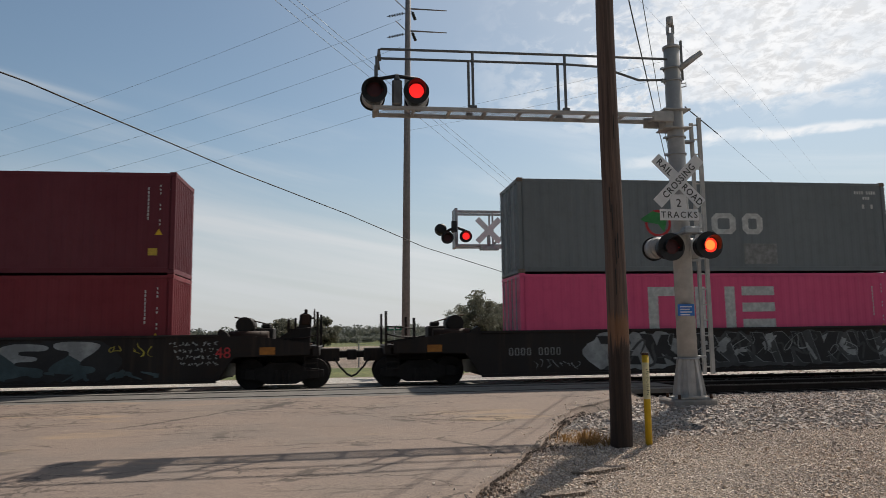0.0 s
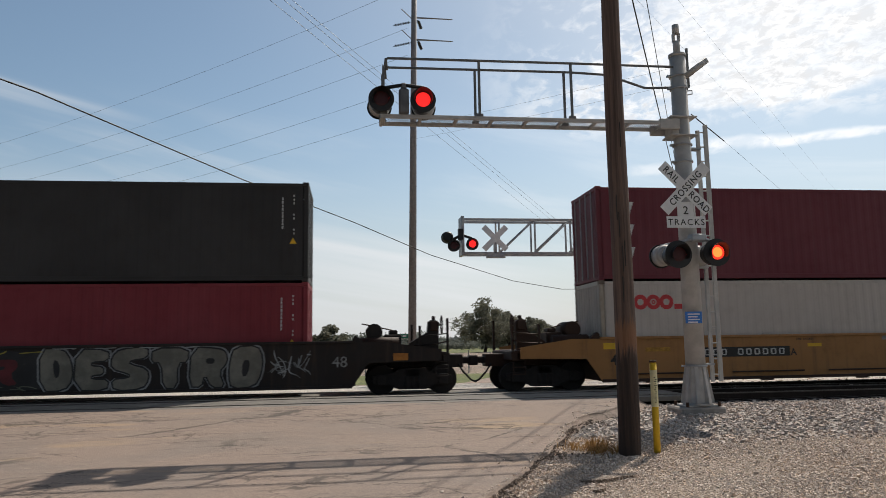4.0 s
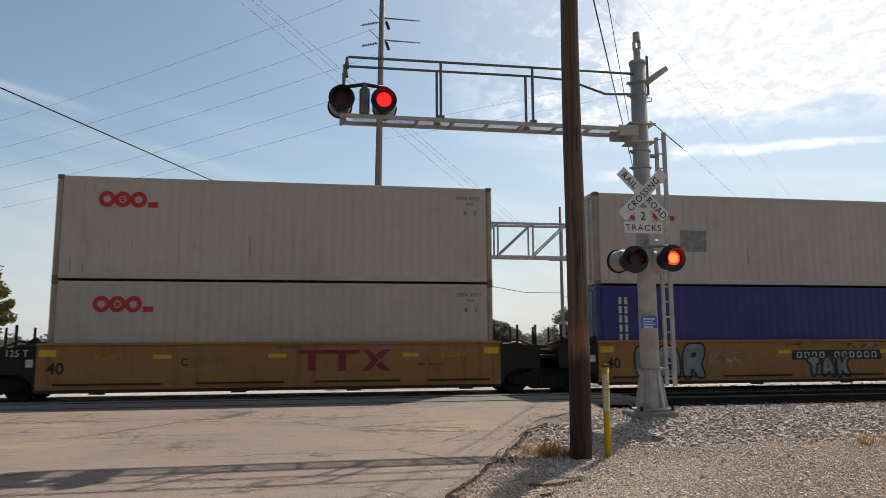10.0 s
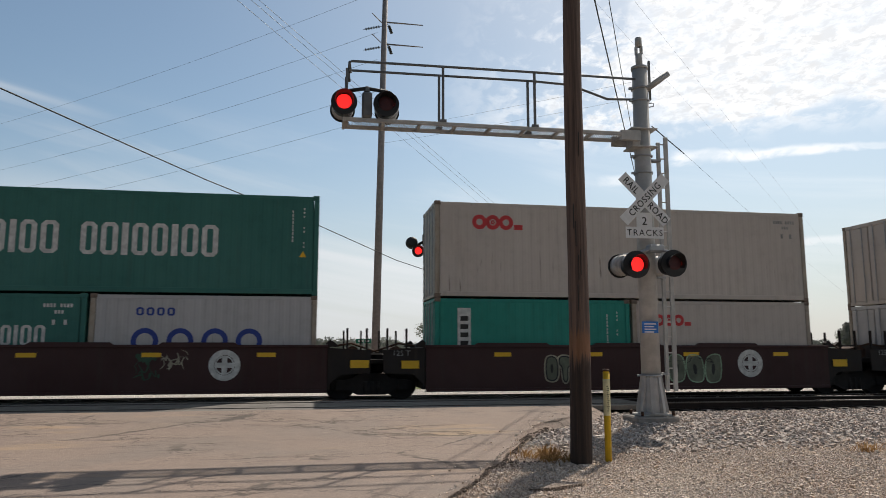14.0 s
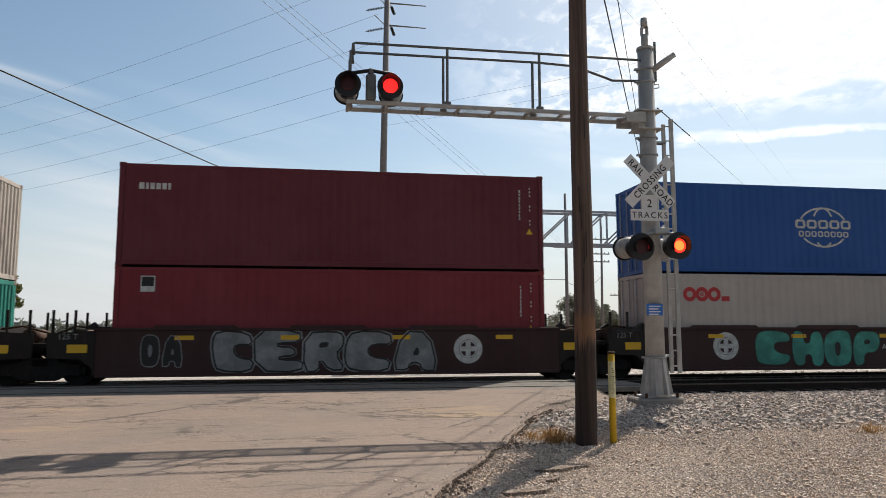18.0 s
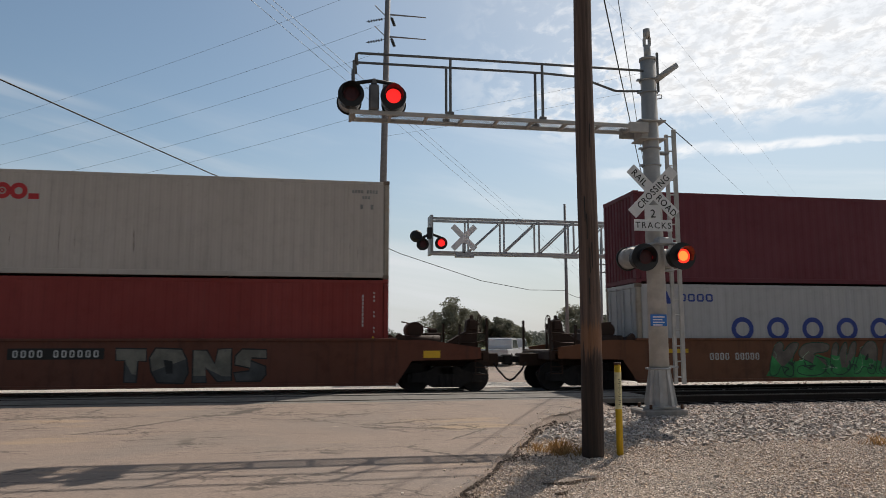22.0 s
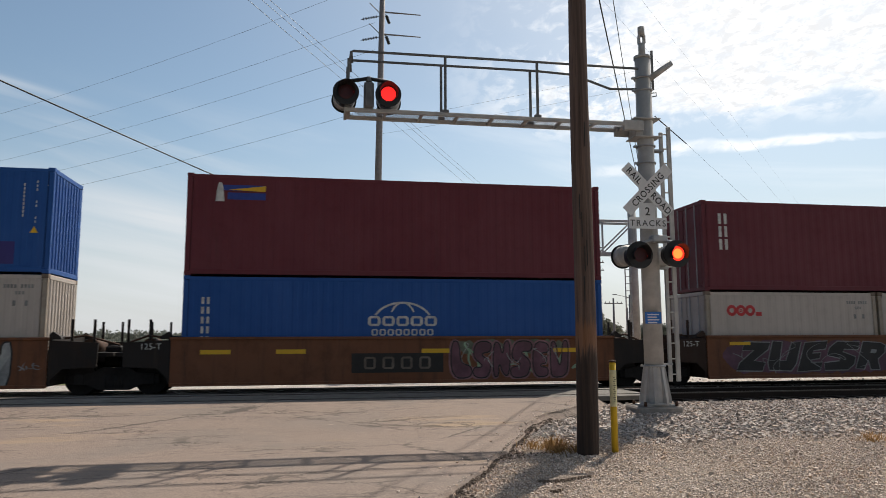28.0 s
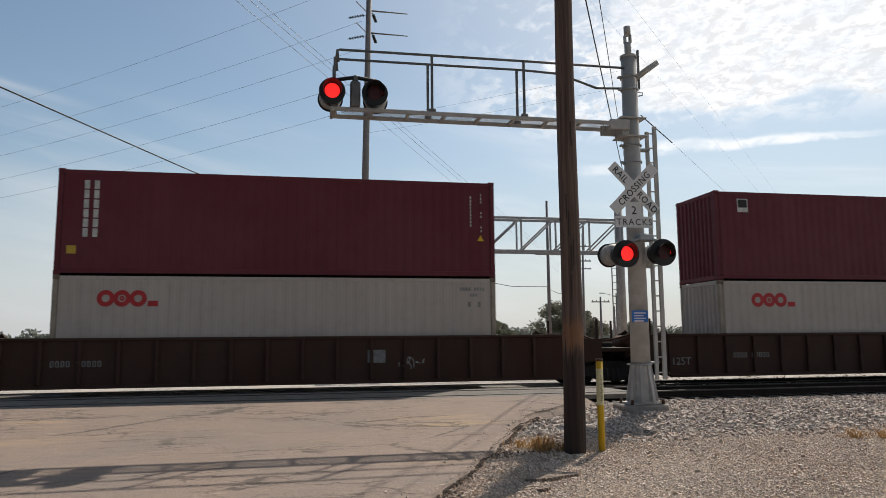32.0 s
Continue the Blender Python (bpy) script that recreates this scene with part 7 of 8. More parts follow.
def far_signal():
    Y, Z0, Z1 = 30.0, 5.22, 6.66
    x0, x1 = 4.55, 13.9
    s = thing("crossing_signal", "galvanised truss cantilever crossing signal on the far side of the tracks", "crossing signal", pose(0, 0, 0))
    part("footing", boxes((x1 - 0.6, x1 + 0.6, Y - 0.5, Y + 0.5, -0.2, 0.12), bev=0.02), CONCRETE, s)
    bm = bmesh.new()
    rod(bm, (x1, Y, 0.1), (x1, Y, 7.2), 0.22, 0.18, 20)
    part("mast", bm, ALUMINIUM, s)
    for yy in (-0.35, 0.35):
        for z in (Z0, Z1):
            part("chord", boxes((x0, x1, Y + yy - 0.05, Y + yy + 0.05, z - 0.05, z + 0.05), bev=0.01), GALV, s)
        n = 6
        w = (x1 - x0) / n
        for i in range(n + 1):
            part("upright", boxes((x0 + i * w - 0.035, x0 + i * w + 0.035, Y + yy - 0.03, Y + yy + 0.03, Z0, Z1)), GALV, s)
        for i in range(1, n):
            bm = bmesh.new()
            rod(bm, (x0 + i * w, Y + yy, Z0), (x0 + (i + 1) * w, Y + yy, Z1), 0.035, 0.035, 8)
            part("diagonal", bm, GALV, s)
    part("end_post", boxes((x0 - 0.06, x0 + 0.06, Y - 0.42, Y + 0.42, Z0 - 0.08, Z1 + 0.14), bev=0.01), GALV, s)
    # its own lights face the road from this side; the others face away
    flasher(s, "flashing_light", 4.14, Y - 0.6, 5.52, "l", r=0.26)
    flasher(s, "flashing_light", 4.92, Y - 0.6, 5.58, "r", r=0.26)
    bm = bmesh.new()
    tube_path(bm, [(4.14, Y - 0.4, 5.80), (4.5, Y - 0.35, 6.0), (4.92, Y - 0.4, 5.84)], 0.06, 8)
    quad_box(bm, 4.36, 4.56, Y - 0.45, Y - 0.2, 5.78, 6.25)
    part("lamp_bracket", bm, LAMP_BLACK, s)
    flasher(s, "flashing_light", 3.98, Y + 0.4, 5.98, "l", True, r=0.26)
    crossbuck(s, 5.92, Y - 0.42, 5.85, 1.0, False, True)
    part("crossbuck_bracket", boxes((5.86, 5.98, Y - 0.40, Y - 0.3, 5.2, 6.0), (5.55, 6.35, Y - 0.42, Y - 0.2, 5.02, 5.18), bev=0.01), GALV, s)
    lad = part("ladder", boxes((x1 - 0.55, x1 - 0.51, Y - 0.3, Y - 0.26, 0.6, 5.4), (x1 - 0.27, x1 - 0.23, Y - 0.3, Y - 0.26, 0.6, 5.4)), GALV, s)
    for i in range(15):
        bm = bmesh.new()
        rod(bm, (x1 - 0.53, Y - 0.28, 0.8 + i * 0.31), (x1 - 0.25, Y - 0.28, 0.8 + i * 0.31), 0.014, 0.014, 5)
        part("rung", bm, GALV, lad)
    return s


# ---- poles, wires ----
def cable(name, label, pts, r=0.012, sag=0.0, n=24, parent=None):
    a, b = Vector(pts[0]), Vector(pts[-1])
    bm = bmesh.new()
    if len(pts) == 2:
        line = [a.lerp(b, i / n) - Vector((0, 0, sag * 4 * (i / n) * (1 - i / n))) for i in range(n + 1)]
    else:
        line = [Vector(p) for p in pts]
    tube_path(bm, line, r, 5)
    return solid(name, bm, BARE_WIRE if name == "transmission_line" else WIRE, label, "cable")


def wood_pole():
    p = thing("utility_pole", "weathered brown wooden utility pole beside the gravel", "utility pole", pose(3.67, 9.63, 0))
    bm = bmesh.new()
    n, segs = 20, 16
    rings = []
    for j in range(segs + 1):
        z = -0.4 + 12.4 * j / segs
        r = 0.150 - 0.0035 * z
        cx = 0.004 * z + 0.012 * math.sin(z * 0.9)
        rings.append([bm.verts.new((cx + r * math.cos(i * math.tau / n) * (1 + 0.03 * noise.noise((i, z, 0))), r * math.sin(i * math.tau / n), z)) for i in range(n)])
    for a, b in zip(rings, rings[1:]):
        for i in range(n):
            bm.faces.new((a[i], a[(i + 1) % n], b[(i + 1) % n], b[i])).smooth = True
    bm.faces.new(rings[-1])
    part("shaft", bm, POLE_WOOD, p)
    for i, (a, z) in enumerate(((250, 3.1), (275, 2.7), (262, 2.62), (240, 3.35), (280, 4.4), (255, 2.2))):
        c = Vector((math.cos(radians(a)) * 0.142, math.sin(radians(a)) * 0.142, z))
        part("check_crack", boxes((c.x - 0.006, c.x + 0.006, c.y - 0.006, c.y + 0.006, z - 0.18, z + 0.18), bev=0.003), DARK_INK, p)
    bm = bmesh.new()
    rod(bm, (0.05, 0, 11.2), (0.05, 0, 11.2 + 0.01), 0.15, 0.15, 12)
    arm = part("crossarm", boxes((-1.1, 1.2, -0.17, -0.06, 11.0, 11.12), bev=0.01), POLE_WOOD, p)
    bm.free()
    return p


def bollard():
    b = thing("marker_post", "yellow plastic marker post with a worn warning strip", "marker post", pose(4.09, 9.70, 0))
    bm = bmesh.new()
    rod(bm, (0, 0, -0.1), (0, 0, 1.17), 0.047, 0.047, 20), rod(bm, (0, 0, 1.17), (0, 0, 1.20), 0.047, 0.035, 20)
    part("post", bm, YELLOW, b)
    bm = bmesh.new()
    rod(bm, (0, 0, 1.185), (0, 0, 1.215), 0.050, 0.048, 20)
    part("cap", bm, RUSTY, b)
    bm = bmesh.new()
    rod(bm, (0, 0, 0.58), (0, 0, 1.08), 0.049, 0.049, 20, False)
    part("label_band", bm, plain("pale_yellow_label", (0.78, 0.72, 0.42), 0.5), b, "pale yellow label band")
    t = part("label_print", flat_rects(*[(-0.02 + 0.012 * (i % 2), 0.004 + 0.008 * (i % 3), 0.640 + i * 0.028, 0.650 + i * 0.028) for i in range(13)]), DARK_INK, b)
    t["kind"] = "stuff"
    t.location = (0, -0.0515, 0)


def steel_pole():
    X, Y = 3.95, 46.0
    p = thing("power_pole", "tall brown steel transmission pole with slender arms and insulators", "power pole", pose(X, Y, 0))
    bm = bmesh.new()
    rod(bm, (-0.25, 0, -0.3), (0.25, 0, 32), 0.27, 0.15, 16)
    part("shaft", bm, STEEL_POLE, p)
    for z in (21.6, 23.15, 25.6, 27.6):
        bm = bmesh.new()
        rod(bm, (0.1, 0, z + 0.12), (2.7, -0.2, z), 0.06, 0.035, 8)
        part("arm", bm, STEEL_POLE, p)
    for z in (21.3, 22.75, 25.2):
        bm = bmesh.new()
        rod(bm, (0.1, 0, z + 0.3), (-0.75, -0.3, z + 0.95), 0.03, 0.03, 6)
        part("brace", bm, STEEL_POLE, p)
        bm = bmesh.new()
        for i in range(6):
            a = Vector((-0.25 - i * 0.17, -0.1, z + 0.12 - i * 0.045))
            rod(bm, a, a + Vector((-0.06, 0, -0.02)), 0.10, 0.07, 10)
        rod(bm, (0, 0, z + 0.22), (-1.3, -0.1, z - 0.16), 0.02, 0.02, 6)
        part("insulator_string", bm, LAMP_BLACK, p)
        bm = bmesh.new()
        for i in range(5):
            a = Vector((0.42 + 0.04 * i, 0, z + 0.25 - i * 0.11))
            rod(bm, a, a + Vector((0.01, 0, -0.05)), 0.12, 0.09, 10)
        rod(bm, (0.15, 0, z + 0.42), (0.44, 0, z + 0.3), 0.02, 0.02, 6)
        part("post_insulator", bm, LAMP_BLACK, p)
    return p


def far_pole(x, y, top, arms, lean=0.0, lamp=False):
    p = thing("utility_pole", "distant grey wooden utility pole with a crossarm", "utility pole", pose(x, y, 0), "far utility poles")
    bm = bmesh.new()
    rod(bm, (0, 0, -0.2), (lean, 0, top), 0.17, 0.10, 10)
    part("shaft", bm, STEEL_POLE, p)
    for z in arms:
        part("crossarm", boxes((-1.1, 1.1, -0.06, 0.06, z - 0.06, z + 0.06)), STEEL_POLE, p)
        for q in (-1.0, -0.5, 0.5, 1.0):
            bm = bmesh.new()
            rod(bm, (q, 0, z + 0.06), (q, 0, z + 0.22), 0.04, 0.03, 6)
            part("insulator", bm, LAMP_BLACK, p)
    if lamp:
        bm = bmesh.new()
        rod(bm, (0, 0, top - 0.4), (-1.9, 0, top), 0.04, 0.03, 6)
        quad_box(bm, -2.4, -1.8, -0.12, 0.12, top - 0.06, top + 0.06)
        part("lamp_arm", bm, GALV, p)
    return p


def poles_and_wires():
    wood_pole(), bollard(), steel_pole()
    far_pole(20.4, 58, 13.1, (8.5,))
    far_pole(31.5, 78, 13.4, (11.9, 11.0, 10.2, 9.3), 0.2)
    far_pole(34.5, 80, 6.2, (5.6,), 0.0)
    far_pole(42.0, 92, 7.4, (), 0.0, True)
    far_pole(38.0, 84, 5.3, ())
    thick = "thick black overhead cable sagging across the sky"
    cable("overhead_cable", thick, [(-34.0, -24.0, 9.6), (-20.0, 0.0, 8.7), (-8.56, 20, 8.42), (-4.54, 30, 8.33), (-0.02, 38, 7.94), (4.88, 45, 7.02), (11.74, 52, 5.95), (16.5, 55.6, 5.58), (20.4, 58, 5.75)], 0.024)
    cable("overhead_cable", "slack telephone cable between far poles", [(20.4, 58, 5.6), (31.5, 78, 7.6)], 0.02, 0.8)
    thin = "thin power line overhead"
    cable("power_line", thin, [(-8.9, -14.2, 9.9), (6.7, 15.8, 9.5), (14.0, 29.8, 9.5), (31.8, 64, 10.6)], 0.018)
    cable("power_line", thin, [(-8.5, -14.4, 9.9), (7.05, 15.8, 9.5), (15.8, 32.9, 9.5), (32.2, 64.8, 10.6)], 0.011)
    for dx, far in ((0.0, 8.4), (0.42, 9.05), (0.66, 9.4)):
        # three lines that follow the road overhead
        k = (far + 2.25 - dx) / 22.0
        cable("transmission_line", "thin transmission line overhead", [(-2.25 + dx - 40 * k, -20, 11.2), (-2.25 + dx, 20, 11.2), (far, 42, 11.2), (far + 90 * k, 132, 11.2)], 0.007)
    for z, e in ((15.7, (20.2, 39.5, 18.0)), (14.85, (18.9, 39.5, 16.6))):
        cable("transmission_line", "thin transmission line overhead", [(3.95, 46.0, z), e], 0.006, 0.1)
    for z, zz in ((22.5, 20.5), (20.6, 18.6), (25.4, 23.0), (18.4, 16.4), (16.6, 14.8)):
        cable("transmission_line", "thin transmission line overhead", [(3.6, 46, z), (-60, 96, zz)], 0.009, 1.5)
    cable("power_line", "black service cable tied to the signal mast", [(7.15, 14.15, 6.29), (8.95, 16.1, 6.29)], 0.013)
    cable("transmission_line", "thin transmission line overhead", [(8.95, 16.1, 6.29), (22.1, 30.7, 6.29), (60.0, 72.6, 6.8)], 0.003)
    for dx in (0.0, 2.2):
        cable("transmission_line", "thin transmission line overhead", [(1 + dx, 18, 18), (26.3 + dx, 45.6, 18), (51.7 + dx, 73.6, 18), (90 + dx, 116, 18)], 0.004)


near_signal()
far_signal()
poles_and_wires()


# ---- plants ----
def leaf_mass(clumps, size, per, rng, stretch=1.0):
    """Many small leaf blades in clumps; one mesh."""
    verts, faces = [], []
    for c, r in clumps:
        for i in range(per):
            v = Vector((rng.gauss(0, 1), rng.gauss(0, 1), rng.gauss(0, 1))).normalized() * r * rng.uniform(0.35, 1.08)
            p = Vector(c) + Vector((v.x, v.y, v.z * 0.85))
            a = Vector((rng.gauss(0, 1), rng.gauss(0, 1), rng.gauss(0, 0.6))).normalized()
            b = a.orthogonal().normalized() * size * rng.uniform(0.3, 0.55)
            a = a * size * rng.uniform(0.6, 1.1) * stretch
            k = len(verts)
            verts += [p - a, p + b, p + a, p - b]
            faces.append((k, k + 1, k + 2, k + 3))
    me = bpy.data.meshes.new("crown")
    me.from_pydata(verts, [], faces)
    return me


def tree(x, y, h, w, seed, mat, size=0.30, clumps=40, per=70, group="", trunk=0.3, label="leafy green tree in late summer"):
    rng = random.Random(seed)
    t = thing("tree", label, "tree", pose(x, y, -0.05), group)
    bm = bmesh.new()
    top = h * 0.55
    rod(bm, (0, 0, 0), (0.1 * w, 0, top), 0.035 * h, 0.018 * h, 10)
    tips = []
    for i in range(9):
        a = i * 2.4 + rng.uniform(-0.4, 0.4)
        z0 = h * rng.uniform(trunk * 0.7, 0.5)
        q = (math.cos(a) * w * rng.uniform(0.28, 0.42), math.sin(a) * w * rng.uniform(0.28, 0.42), z0 + h * rng.uniform(0.12, 0.38))
        rod(bm, (0, 0, z0), q, 0.014 * h, 0.005 * h, 6)
        tips.append(q)
    part("trunk", bm, BARK, t)
    cl = []
    for i in range(clumps):
        while True:
            p = Vector((rng.uniform(-1, 1), rng.uniform(-1, 1), rng.uniform(-1, 1)))
            if 0.25 < p.length < 1:
                break
        z = h * (trunk + (1 - trunk) * (0.5 + 0.5 * p.z))
        taper = 1.0 - 0.35 * max(0, p.z)
        cl.append(((p.x * w * 0.5 * taper, p.y * w * 0.5 * taper, z), w * rng.uniform(0.08, 0.17)))
    me = leaf_mass(cl, size, per, rng)
    me.materials.append(mat)
    part("crown", me, None, t)
    return t


def hedge(x0, x1, y, h, seed, label, mat):
    rng = random.Random(seed)
    cl = []
    x = x0
    while x < x1:
        r = h * rng.uniform(0.25, 0.5)
        cl.append(((x, y + rng.uniform(-3, 3), r + rng.uniform(0, max(0.1, h - 2 * r)) * noise.noise((x * 0.06, seed, 0)) ** 2 * 2), r))
        x += r * rng.uniform(0.5, 1.1)
    me = leaf_mass(cl, 0.11 * h, 220, rng)
    me.materials.append(mat)
    ob = new("far_trees", me)
    return tagged(ob, label, "woods", kind="stuff")


def plants():
    tree(-22.6, 45, 9.6, 7.4, 1, LEAF_NEAR, 0.17, 90, 330, trunk=0.22, label="large green tree, its leaf colour yellowed for backlight")
    tree(-27.5, 47, 12.0, 8.5, 2, LEAF_NEAR, 0.18, 80, 300, trunk=0.22, label="large green tree, its leaf colour yellowed for backlight")
    tree(-21.9, 52, 6.4, 4.2, 3, LEAF_NEAR, 0.15, 40, 150, trunk=0.3, label="small tree with thinning yellow-green leaves")
    g = "trees beyond the tracks"
    for i, (x, y, h, w) in enumerate(((20.2, 110, 7.6, 8.5), (24.5, 113, 6.2, 6.0), (28.4, 112, 5.2, 5.6), (40.0, 108, 6.8, 9.0), (45.5, 112, 5.6, 6.5), (92.0, 110, 7.4, 7.0), (97.0, 110, 6.6, 7.0), (-9.5, 112, 4.0, 6.0), (-3.4, 112, 4.2, 4.6), (71.0, 112, 4.0, 8.0), (33.0, 120, 4.0, 5.0), (58.0, 118, 4.4, 6.0))):
        tree(x, y, h, w, 20 + i, LEAF_FAR if x < 50 else LEAF_HAZE, 0.25, 54, 190, g, 0.12, "green tree beyond the tracks, paled for haze" if x < 50 else "hazy green tree beyond the tracks")
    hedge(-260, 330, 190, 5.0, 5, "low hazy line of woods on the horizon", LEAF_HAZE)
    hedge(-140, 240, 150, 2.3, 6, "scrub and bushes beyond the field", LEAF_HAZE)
    # dry weeds at the foot of the pole
    for i, (x, y, n, h) in enumerate(((3.34, 10.05, 120, 0.17), (3.10, 10.25, 40, 0.09), (3.60, 9.85, 50, 0.10), (8.3, 9.9, 60, 0.14), (8.7, 9.8, 50, 0.12), (3.3, 9.8, 40, 0.10))):
        rng = random.Random(90 + i)
        verts, faces = [], []
        for j in range(n):
            a, r = rng.uniform(0, math.tau), abs(rng.gauss(0, 0.12))
            bx, by = r * math.cos(a), r * math.sin(a) * 0.7
            hh, lx, ly = h * rng.uniform(0.2, 1.15) * (1.1 - 1.6 * r), rng.gauss(0, 0.13), rng.gauss(0, 0.10)
            k = len(verts)
            verts += [(bx - 0.006, by, -0.06), (bx + 0.006, by, -0.06), (bx + lx * 0.5 + 0.005, by + ly * 0.5, hh * 0.6), (bx + lx * 0.5 - 0.005, by + ly * 0.5, hh * 0.6), (bx + lx * 1.3, by + ly * 1.3, hh)]
            faces += [(k, k + 1, k + 2, k + 3), (k + 3, k + 2, k + 4)]
        me = bpy.data.meshes.new("weeds")
        me.from_pydata(verts, [], faces)
        me.materials.append(DRY)
        tagged(new("weeds", me), "tuft of dry straw-coloured weeds", "weeds", "dry weeds").location = (x, y, 0)


plants()


# ---- loose stone ----
def scatter(name, label, n, place, lo, hi, mat, seed, proud=0.25):
    """Loose stones, each a rough six-sided lump of crushed rock."""
    rng = np.random.default_rng(seed)
    base = np.array([(x, y, z) for x in (-1, 1) for y in (-1, 1) for z in (-1, 1)], float) * 0.62
    quads = np.array([(0, 1, 3, 2), (4, 6, 7, 5), (0, 4, 5, 1), (2, 3, 7, 6), (0, 2, 6, 4), (1, 5, 7, 3)])
    pts = place(rng, n)
    n = len(pts)
    size = lo + (hi - lo) * rng.random(n) ** 2
    v = base[None] * (0.72 + 0.56 * rng.random((n, 8, 1)))
    v *= np.stack([0.75 + 0.6 * rng.random(n), 0.7 + 0.4 * rng.random(n), 0.55 + 0.35 * rng.random(n)], 1)[:, None, :]
    v += rng.normal(0, 0.10, v.shape)
    v *= size[:, None, None]
    a, b = rng.random(n) * math.tau, rng.normal(0, 0.5, n)
    c, s = np.cos(b)[:, None], np.sin(b)[:, None]
    x, z = v[:, :, 0] * c - v[:, :, 2] * s, v[:, :, 0] * s + v[:, :, 2] * c
    v[:, :, 0], v[:, :, 2] = x, z
    c, s = np.cos(a)[:, None], np.sin(a)[:, None]
    x, y = v[:, :, 0] * c - v[:, :, 1] * s, v[:, :, 0] * s + v[:, :, 1] * c
    v[:, :, 0], v[:, :, 1] = x, y
    v += pts[:, None, :]
    v[:, :, 2] += size[:, None] * proud
    f = (quads[None] + (np.arange(n) * 8)[:, None, None]).reshape(-1, 4)
    me = bpy.data.meshes.new(name)
    me.from_pydata(v.reshape(-1, 3).tolist(), [], f.tolist())
    me.materials.append(mat)
    return tagged(new(name, me), label, "stones", kind="stuff")


def stones_on_ground():
    def edge(y):
        return np.array([road_right(v) for v in y])
    def ballast(rng, n):
        y = 10.3 + (16.15 - 10.3) * rng.random(n) ** 0.75
        x = rng.uniform(2.6, 24, n)
        keep = (x > edge(y) + 0.15 + 0.5 * rng.random(n)) & (y > 10.6 + 0.8 * np.sin(x * 0.7) - 0.5 * rng.random(n))
        z = -0.05 + 0.05 * np.clip((y - 11) / 4, 0, 1)
        return np.stack([x, y, z], 1)[keep]
    def pebble(rng, n):
        y = 5.2 + 6.0 * rng.random(n) ** 1.15
        x = rng.uniform(0.0, 11.5, n)
        keep = (x > edge(y) + 0.3 * rng.random(n) ** 2) & (x < 2.5 + 0.85 * y)
        return np.stack([x, y, np.full(n, -0.042)], 1)[keep]
    def between(rng, n):
        y = np.where(rng.random(n) < 0.5, rng.uniform(18.9, 20.9, n), rng.uniform(23.4, 25.5, n))
        x = rng.uniform(9.4, 34, n)
        return np.stack([x, y, np.full(n, -0.03)], 1)
    def bed(rng, n):
        y = np.where(rng.random(n) < 0.5, NEAR_TRACK_Y, TRACK_Y) + rng.uniform(-1.5, 1.5, n)
        x = np.where(rng.random(n) < 0.8, rng.uniform(9.0, 34, n), rng.uniform(-30, -15, n))
        return np.stack([x, y, np.full(n, -0.03)], 1)
    scatter("ballast_stones", "grey crushed-stone ballast spread beside the track", 42000, ballast, 0.024, 0.060, BALLAST, 1, 0.08)
    scatter("gravel_stones", "fine tan gravel on the verge", 80000, pebble, 0.008, 0.022, PEBBLES, 2, -0.08)
    def strays(rng, n):
        y = 3.5 + 7.5 * rng.random(n)
        x = rng.uniform(1.0, 14, n)
        keep = x > edge(y) + 0.1
        return np.stack([x, y, np.full(n, -0.035)], 1)[keep]
    scatter("gravel_stones", "larger pale stones lying in the gravel", 700, strays, 0.016, 0.034, PEBBLES, 6)
    scatter("ballast_stones", "grey crushed-stone ballast between the tracks", 3500, between, 0.03, 0.07, BALLAST, 3)
    scatter("ballast_stones", "crushed-stone ballast between the sleepers, darkened for the train's shade", 5000, bed, 0.03, 0.07, SHADED_STONE, 4)
    def crumbs(rng, n):
        y = rng.uniform(6, 15.5, n)
        x = edge(y) + np.abs(rng.normal(0.0, 0.22, n)) - 0.06 - 0.5 * (rng.random(n) < 0.06)
        z = np.array([road_height(v) for v in y]) * (x < edge(y)) - 0.04 * (x > edge(y))
        return np.stack([x, y, z], 1)
    scatter("gravel_stones", "loose crumbs of stone along the pavement's edge", 1500, crumbs, 0.006, 0.022, PEBBLES, 5)
    def clods(rng, n):
        y = rng.uniform(4, 15.0, n)
        thick = 0.02 + 0.11 * np.clip(np.sin(y * 2.1) + np.sin(y * 5.3 + 1), 0, 2)
        x = edge(y) + 0.03 + np.abs(rng.normal(0, 1, n)) * thick
        return np.stack([x, y, np.array([road_height(v) for v in y]) * 0.5 - 0.03], 1)
    scatter("soil_crumbs", "dark crumbs of soil and asphalt along the pavement's edge", 2200, clods, 0.006, 0.022, SOIL, 7)


stones_on_ground()


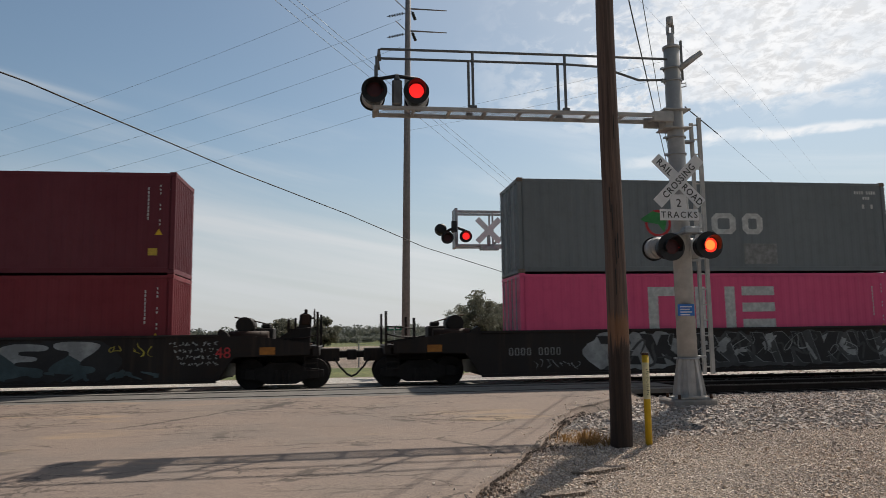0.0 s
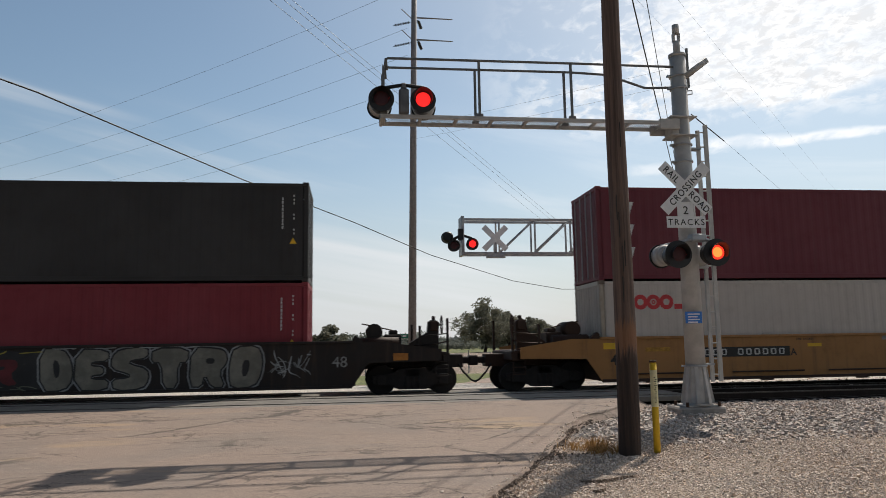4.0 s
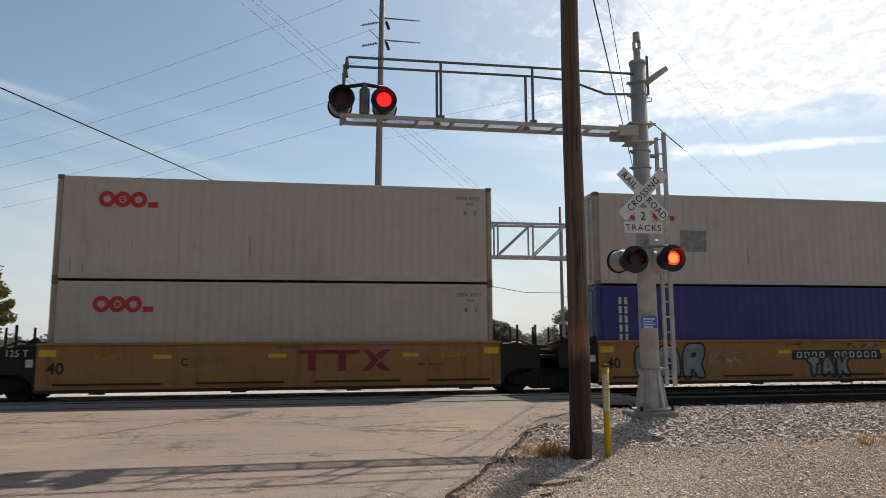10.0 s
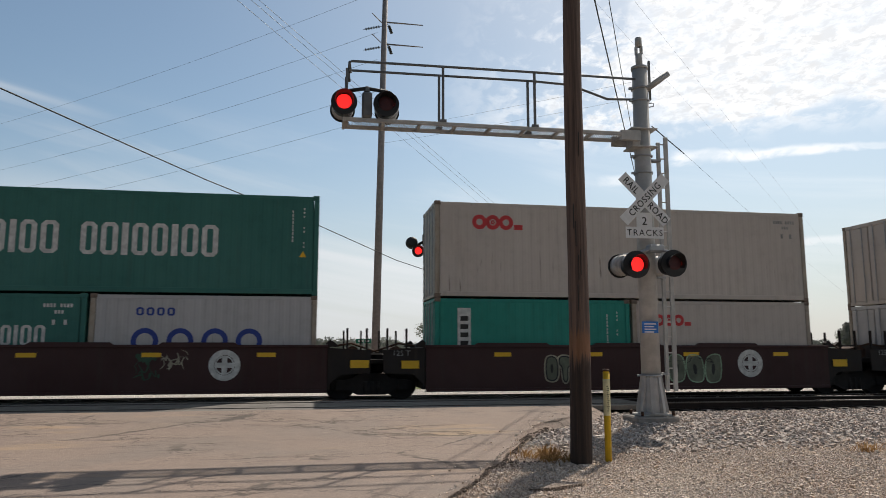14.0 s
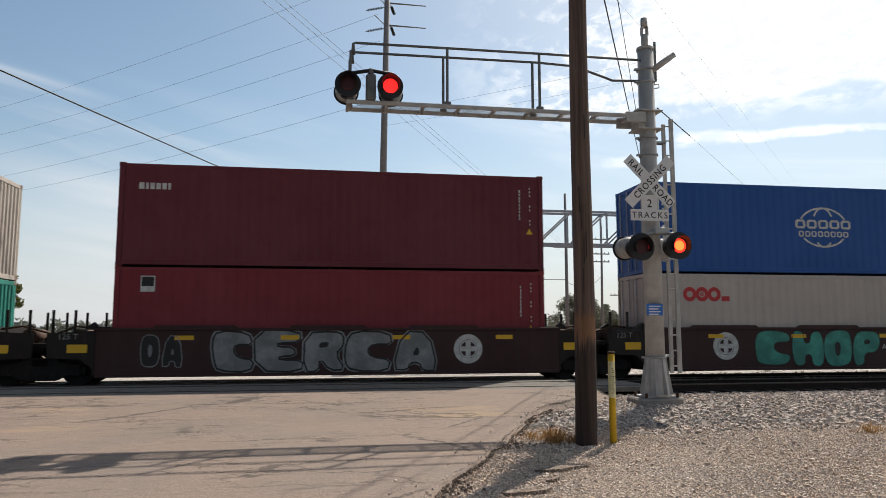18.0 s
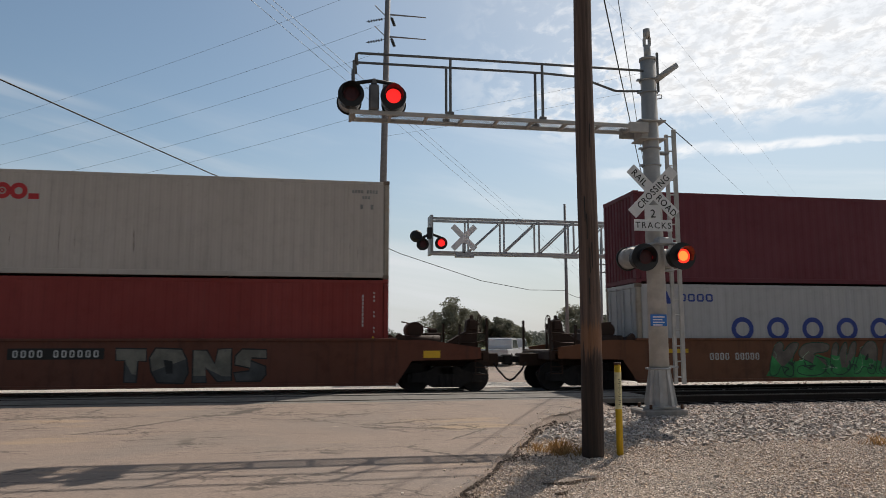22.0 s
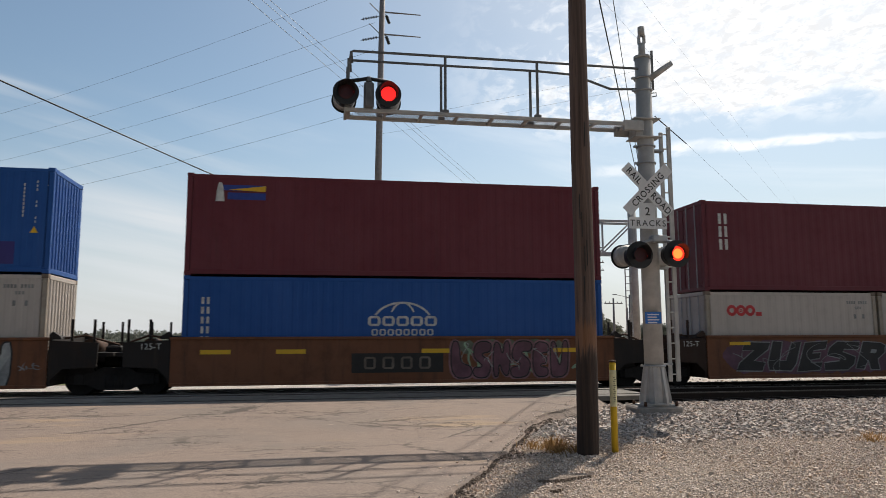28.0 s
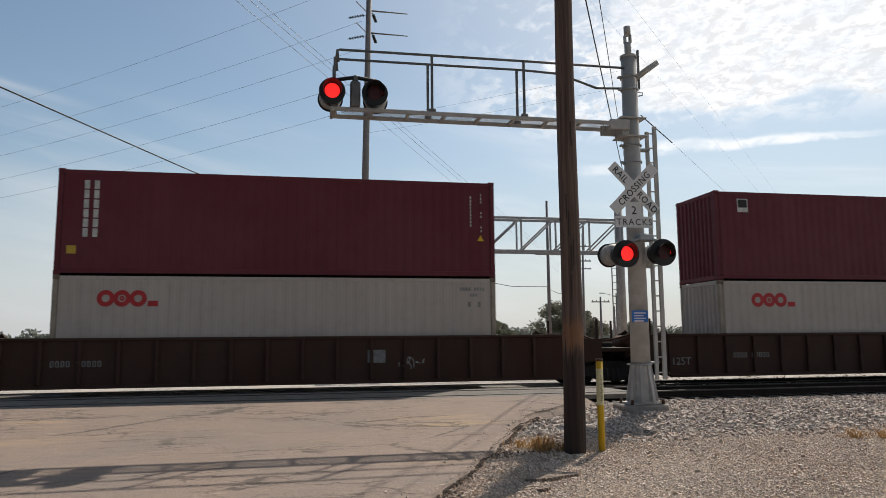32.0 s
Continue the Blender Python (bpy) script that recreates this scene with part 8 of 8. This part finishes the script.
# ---- beyond the tracks ----
def pickup(x, y, turn, paint_mat, label):
    """A pickup truck seen past the wagons."""
    c = thing("pickup_truck", label, "vehicle", pose(x, y, 0.0, 0, 0, turn))
    bm = bmesh.new()
    prism(bm, [(-2.7, 0.45), (2.6, 0.45), (2.65, 0.85), (1.2, 1.02), (-2.7, 1.02)], -0.95, 0.95)
    bevel(bm, 0.05, 2)
    part("body", bm, paint_mat, c)
    bm = bmesh.new()
    prism(bm, [(-0.9, 1.02), (1.25, 1.02), (0.6, 1.66), (0.4, 1.74), (-0.7, 1.74), (-0.85, 1.66)], -0.84, 0.84)
    bevel(bm, 0.05, 2)
    part("cab", bm, paint_mat, c)
    for s in (-1, 1):
        bm = bmesh.new()
        prism(bm, [(-0.78, 1.08), (1.0, 1.08), (0.52, 1.60), (-0.70, 1.60)], s * 0.845, s * 0.85)
        part("side_window", bm, GLASS, c)
        for wx in (-1.75, 1.65):
            bm = bmesh.new()
            rod(bm, (wx, s * 0.98, 0.38), (wx, s * 0.74, 0.38), 0.38, 0.38, 20)
            w = part("wheel", bm, IRON, c)
            bm = bmesh.new()
            rod(bm, (wx, s * 0.99, 0.38), (wx, s * 0.97, 0.38), 0.2, 0.2, 14)
            part("hub", bm, GALV, w)
    bm = bmesh.new()
    quad_box(bm, 2.63, 2.72, -0.92, 0.92, 0.42, 0.60), quad_box(bm, -2.80, -2.70, -0.92, 0.92, 0.42, 0.60)
    part("bumper", bm, GALV, c)
    return c


def house(x, y):
    h = thing("house", "small white house with a grey gabled roof behind a tree", "house", pose(x, y, 0))
    part("wall", boxes((-4, 4, -3, 3, 0, 2.6)), SIGN_WHITE, h)
    bm = bmesh.new()
    prism(bm, [(-4.4, 2.55), (4.4, 2.55), (0, 4.6)], -3.4, 3.4)
    part("roof", bm, plain("grey_shingles", (0.16, 0.15, 0.15), 0.85, 0, 0.35, 3), h)
    for q in (-2.4, 2.2):
        w = part("window", boxes((q - 0.5, q + 0.5, -3.06, -3.0, 1.0, 2.1)), GALV, h)
        part("pane", boxes((q - 0.42, q + 0.42, -3.08, -3.06, 1.08, 2.02)), GLASS, w)


def street_sign(x, y):
    s = thing("street_sign", "green street-name sign on a thin post", "sign", pose(x, y, 0))
    bm = bmesh.new()
    rod(bm, (0, 0, -0.1), (0, 0, 2.05), 0.03, 0.03, 8)
    part("post", bm, GALV, s)
    part("sign_plate", boxes((-0.42, 0.42, -0.01, 0.01, 1.78, 2.02), bev=0.004), SIGN_GREEN, s)
    t = part("sign_bars", flat_rects((-0.30, 0.02, -0.04, 0.05), (0.10, 0.30, -0.04, 0.05)), SIGN_WHITE, s)
    t.location = (0, -0.015, 1.9)


def field_fence(x0, x1, y):
    f = thing("fence", "low wire fence on thin steel posts beyond the tracks", "fence", pose(0, 0, 0))
    post = mesh_of("post", rod_bm((0, 0, -0.1), (0, 0, 1.15), 0.035), GALV)
    n = int((x1 - x0) / 2.6)
    for i in range(n + 1):
        part("post", post, None, f).location = (x0 + i * 2.6, y + 0.3 * noise.noise((i, 4, 0)), -0.045)
    for z in (0.45, 0.80, 1.08):
        part("fence_wire", boxes((x0, x1, y - 0.006, y + 0.006, z - 0.006, z + 0.006)), GALV, f)


GLASS = plain("dark_window_glass", (0.05, 0.07, 0.08), 0.08, 0.0, 0.2)
CAR_WHITE = plain("white_vehicle_paint", (0.62, 0.63, 0.64), 0.3, 0.0, 0.08)
pickup(12.0, 47.0, 63, CAR_WHITE, "white pickup truck waiting on the road beyond the tracks")
pickup(16.0, 58.5, 63, CAR_WHITE, "white pickup truck waiting behind another on the road")
field_fence(-28.0, 6.0, 36.5)
house(-29.3, 58.0)
street_sign(2.6, 40.0)


# ---- what moves ----
def motions():
    for ob, u, z in MOVING:
        walk(ob, [(t, pose(u - run, TRACK_Y, RAIL_Z + z)) for t, run in RUN])
    speed = 10.05
    for w, at, q in WHEELS:
        # a wheelset rolls while it crosses the view
        t0, t1 = max(0.0, (at - 30) / speed), min(32.0, (at + 14) / speed)
        n = max(1, math.ceil((t1 - t0) * speed / 0.42 / radians(80)))
        rows = [(t0 + (t1 - t0) * i / n, pose(q, 0, 0.42, 0, -math.degrees((t1 - t0) * i / n * speed / 0.42), 0)) for i in range(n + 1)]
        if t0 > 0:
            rows.insert(0, (0.0, rows[0][1]))
        if t1 < 32:
            rows.append((32.0, rows[-1][1]))
        walk(w, rows)
    for ob, side, m in FLASHERS:
        # the lamps of a pair show in turn: the pivot swings the lit lens to the front and away
        half, first = 0.7440, 0.960 - 3 * 0.7440
        lit = side == "l"
        rows = [(0.0, 0 if lit else 89)]
        for i in range(50):
            t = first + i * half
            now = 0 if (i % 2 == 0) == (side == "l") else 89
            if t <= 0.05:
                rows[0] = (0.0, now)
            elif t < 31.9:
                step = math.floor(t * FPS) / FPS
                rows += [(step, rows[-1][1]), (step + 1.0 / FPS, now)]
        rows.append((32.0, rows[-1][1]))
        walk(ob, [(t, m @ pose(0, 0, 0, 0, 0, a)) for t, a in rows])


motions()
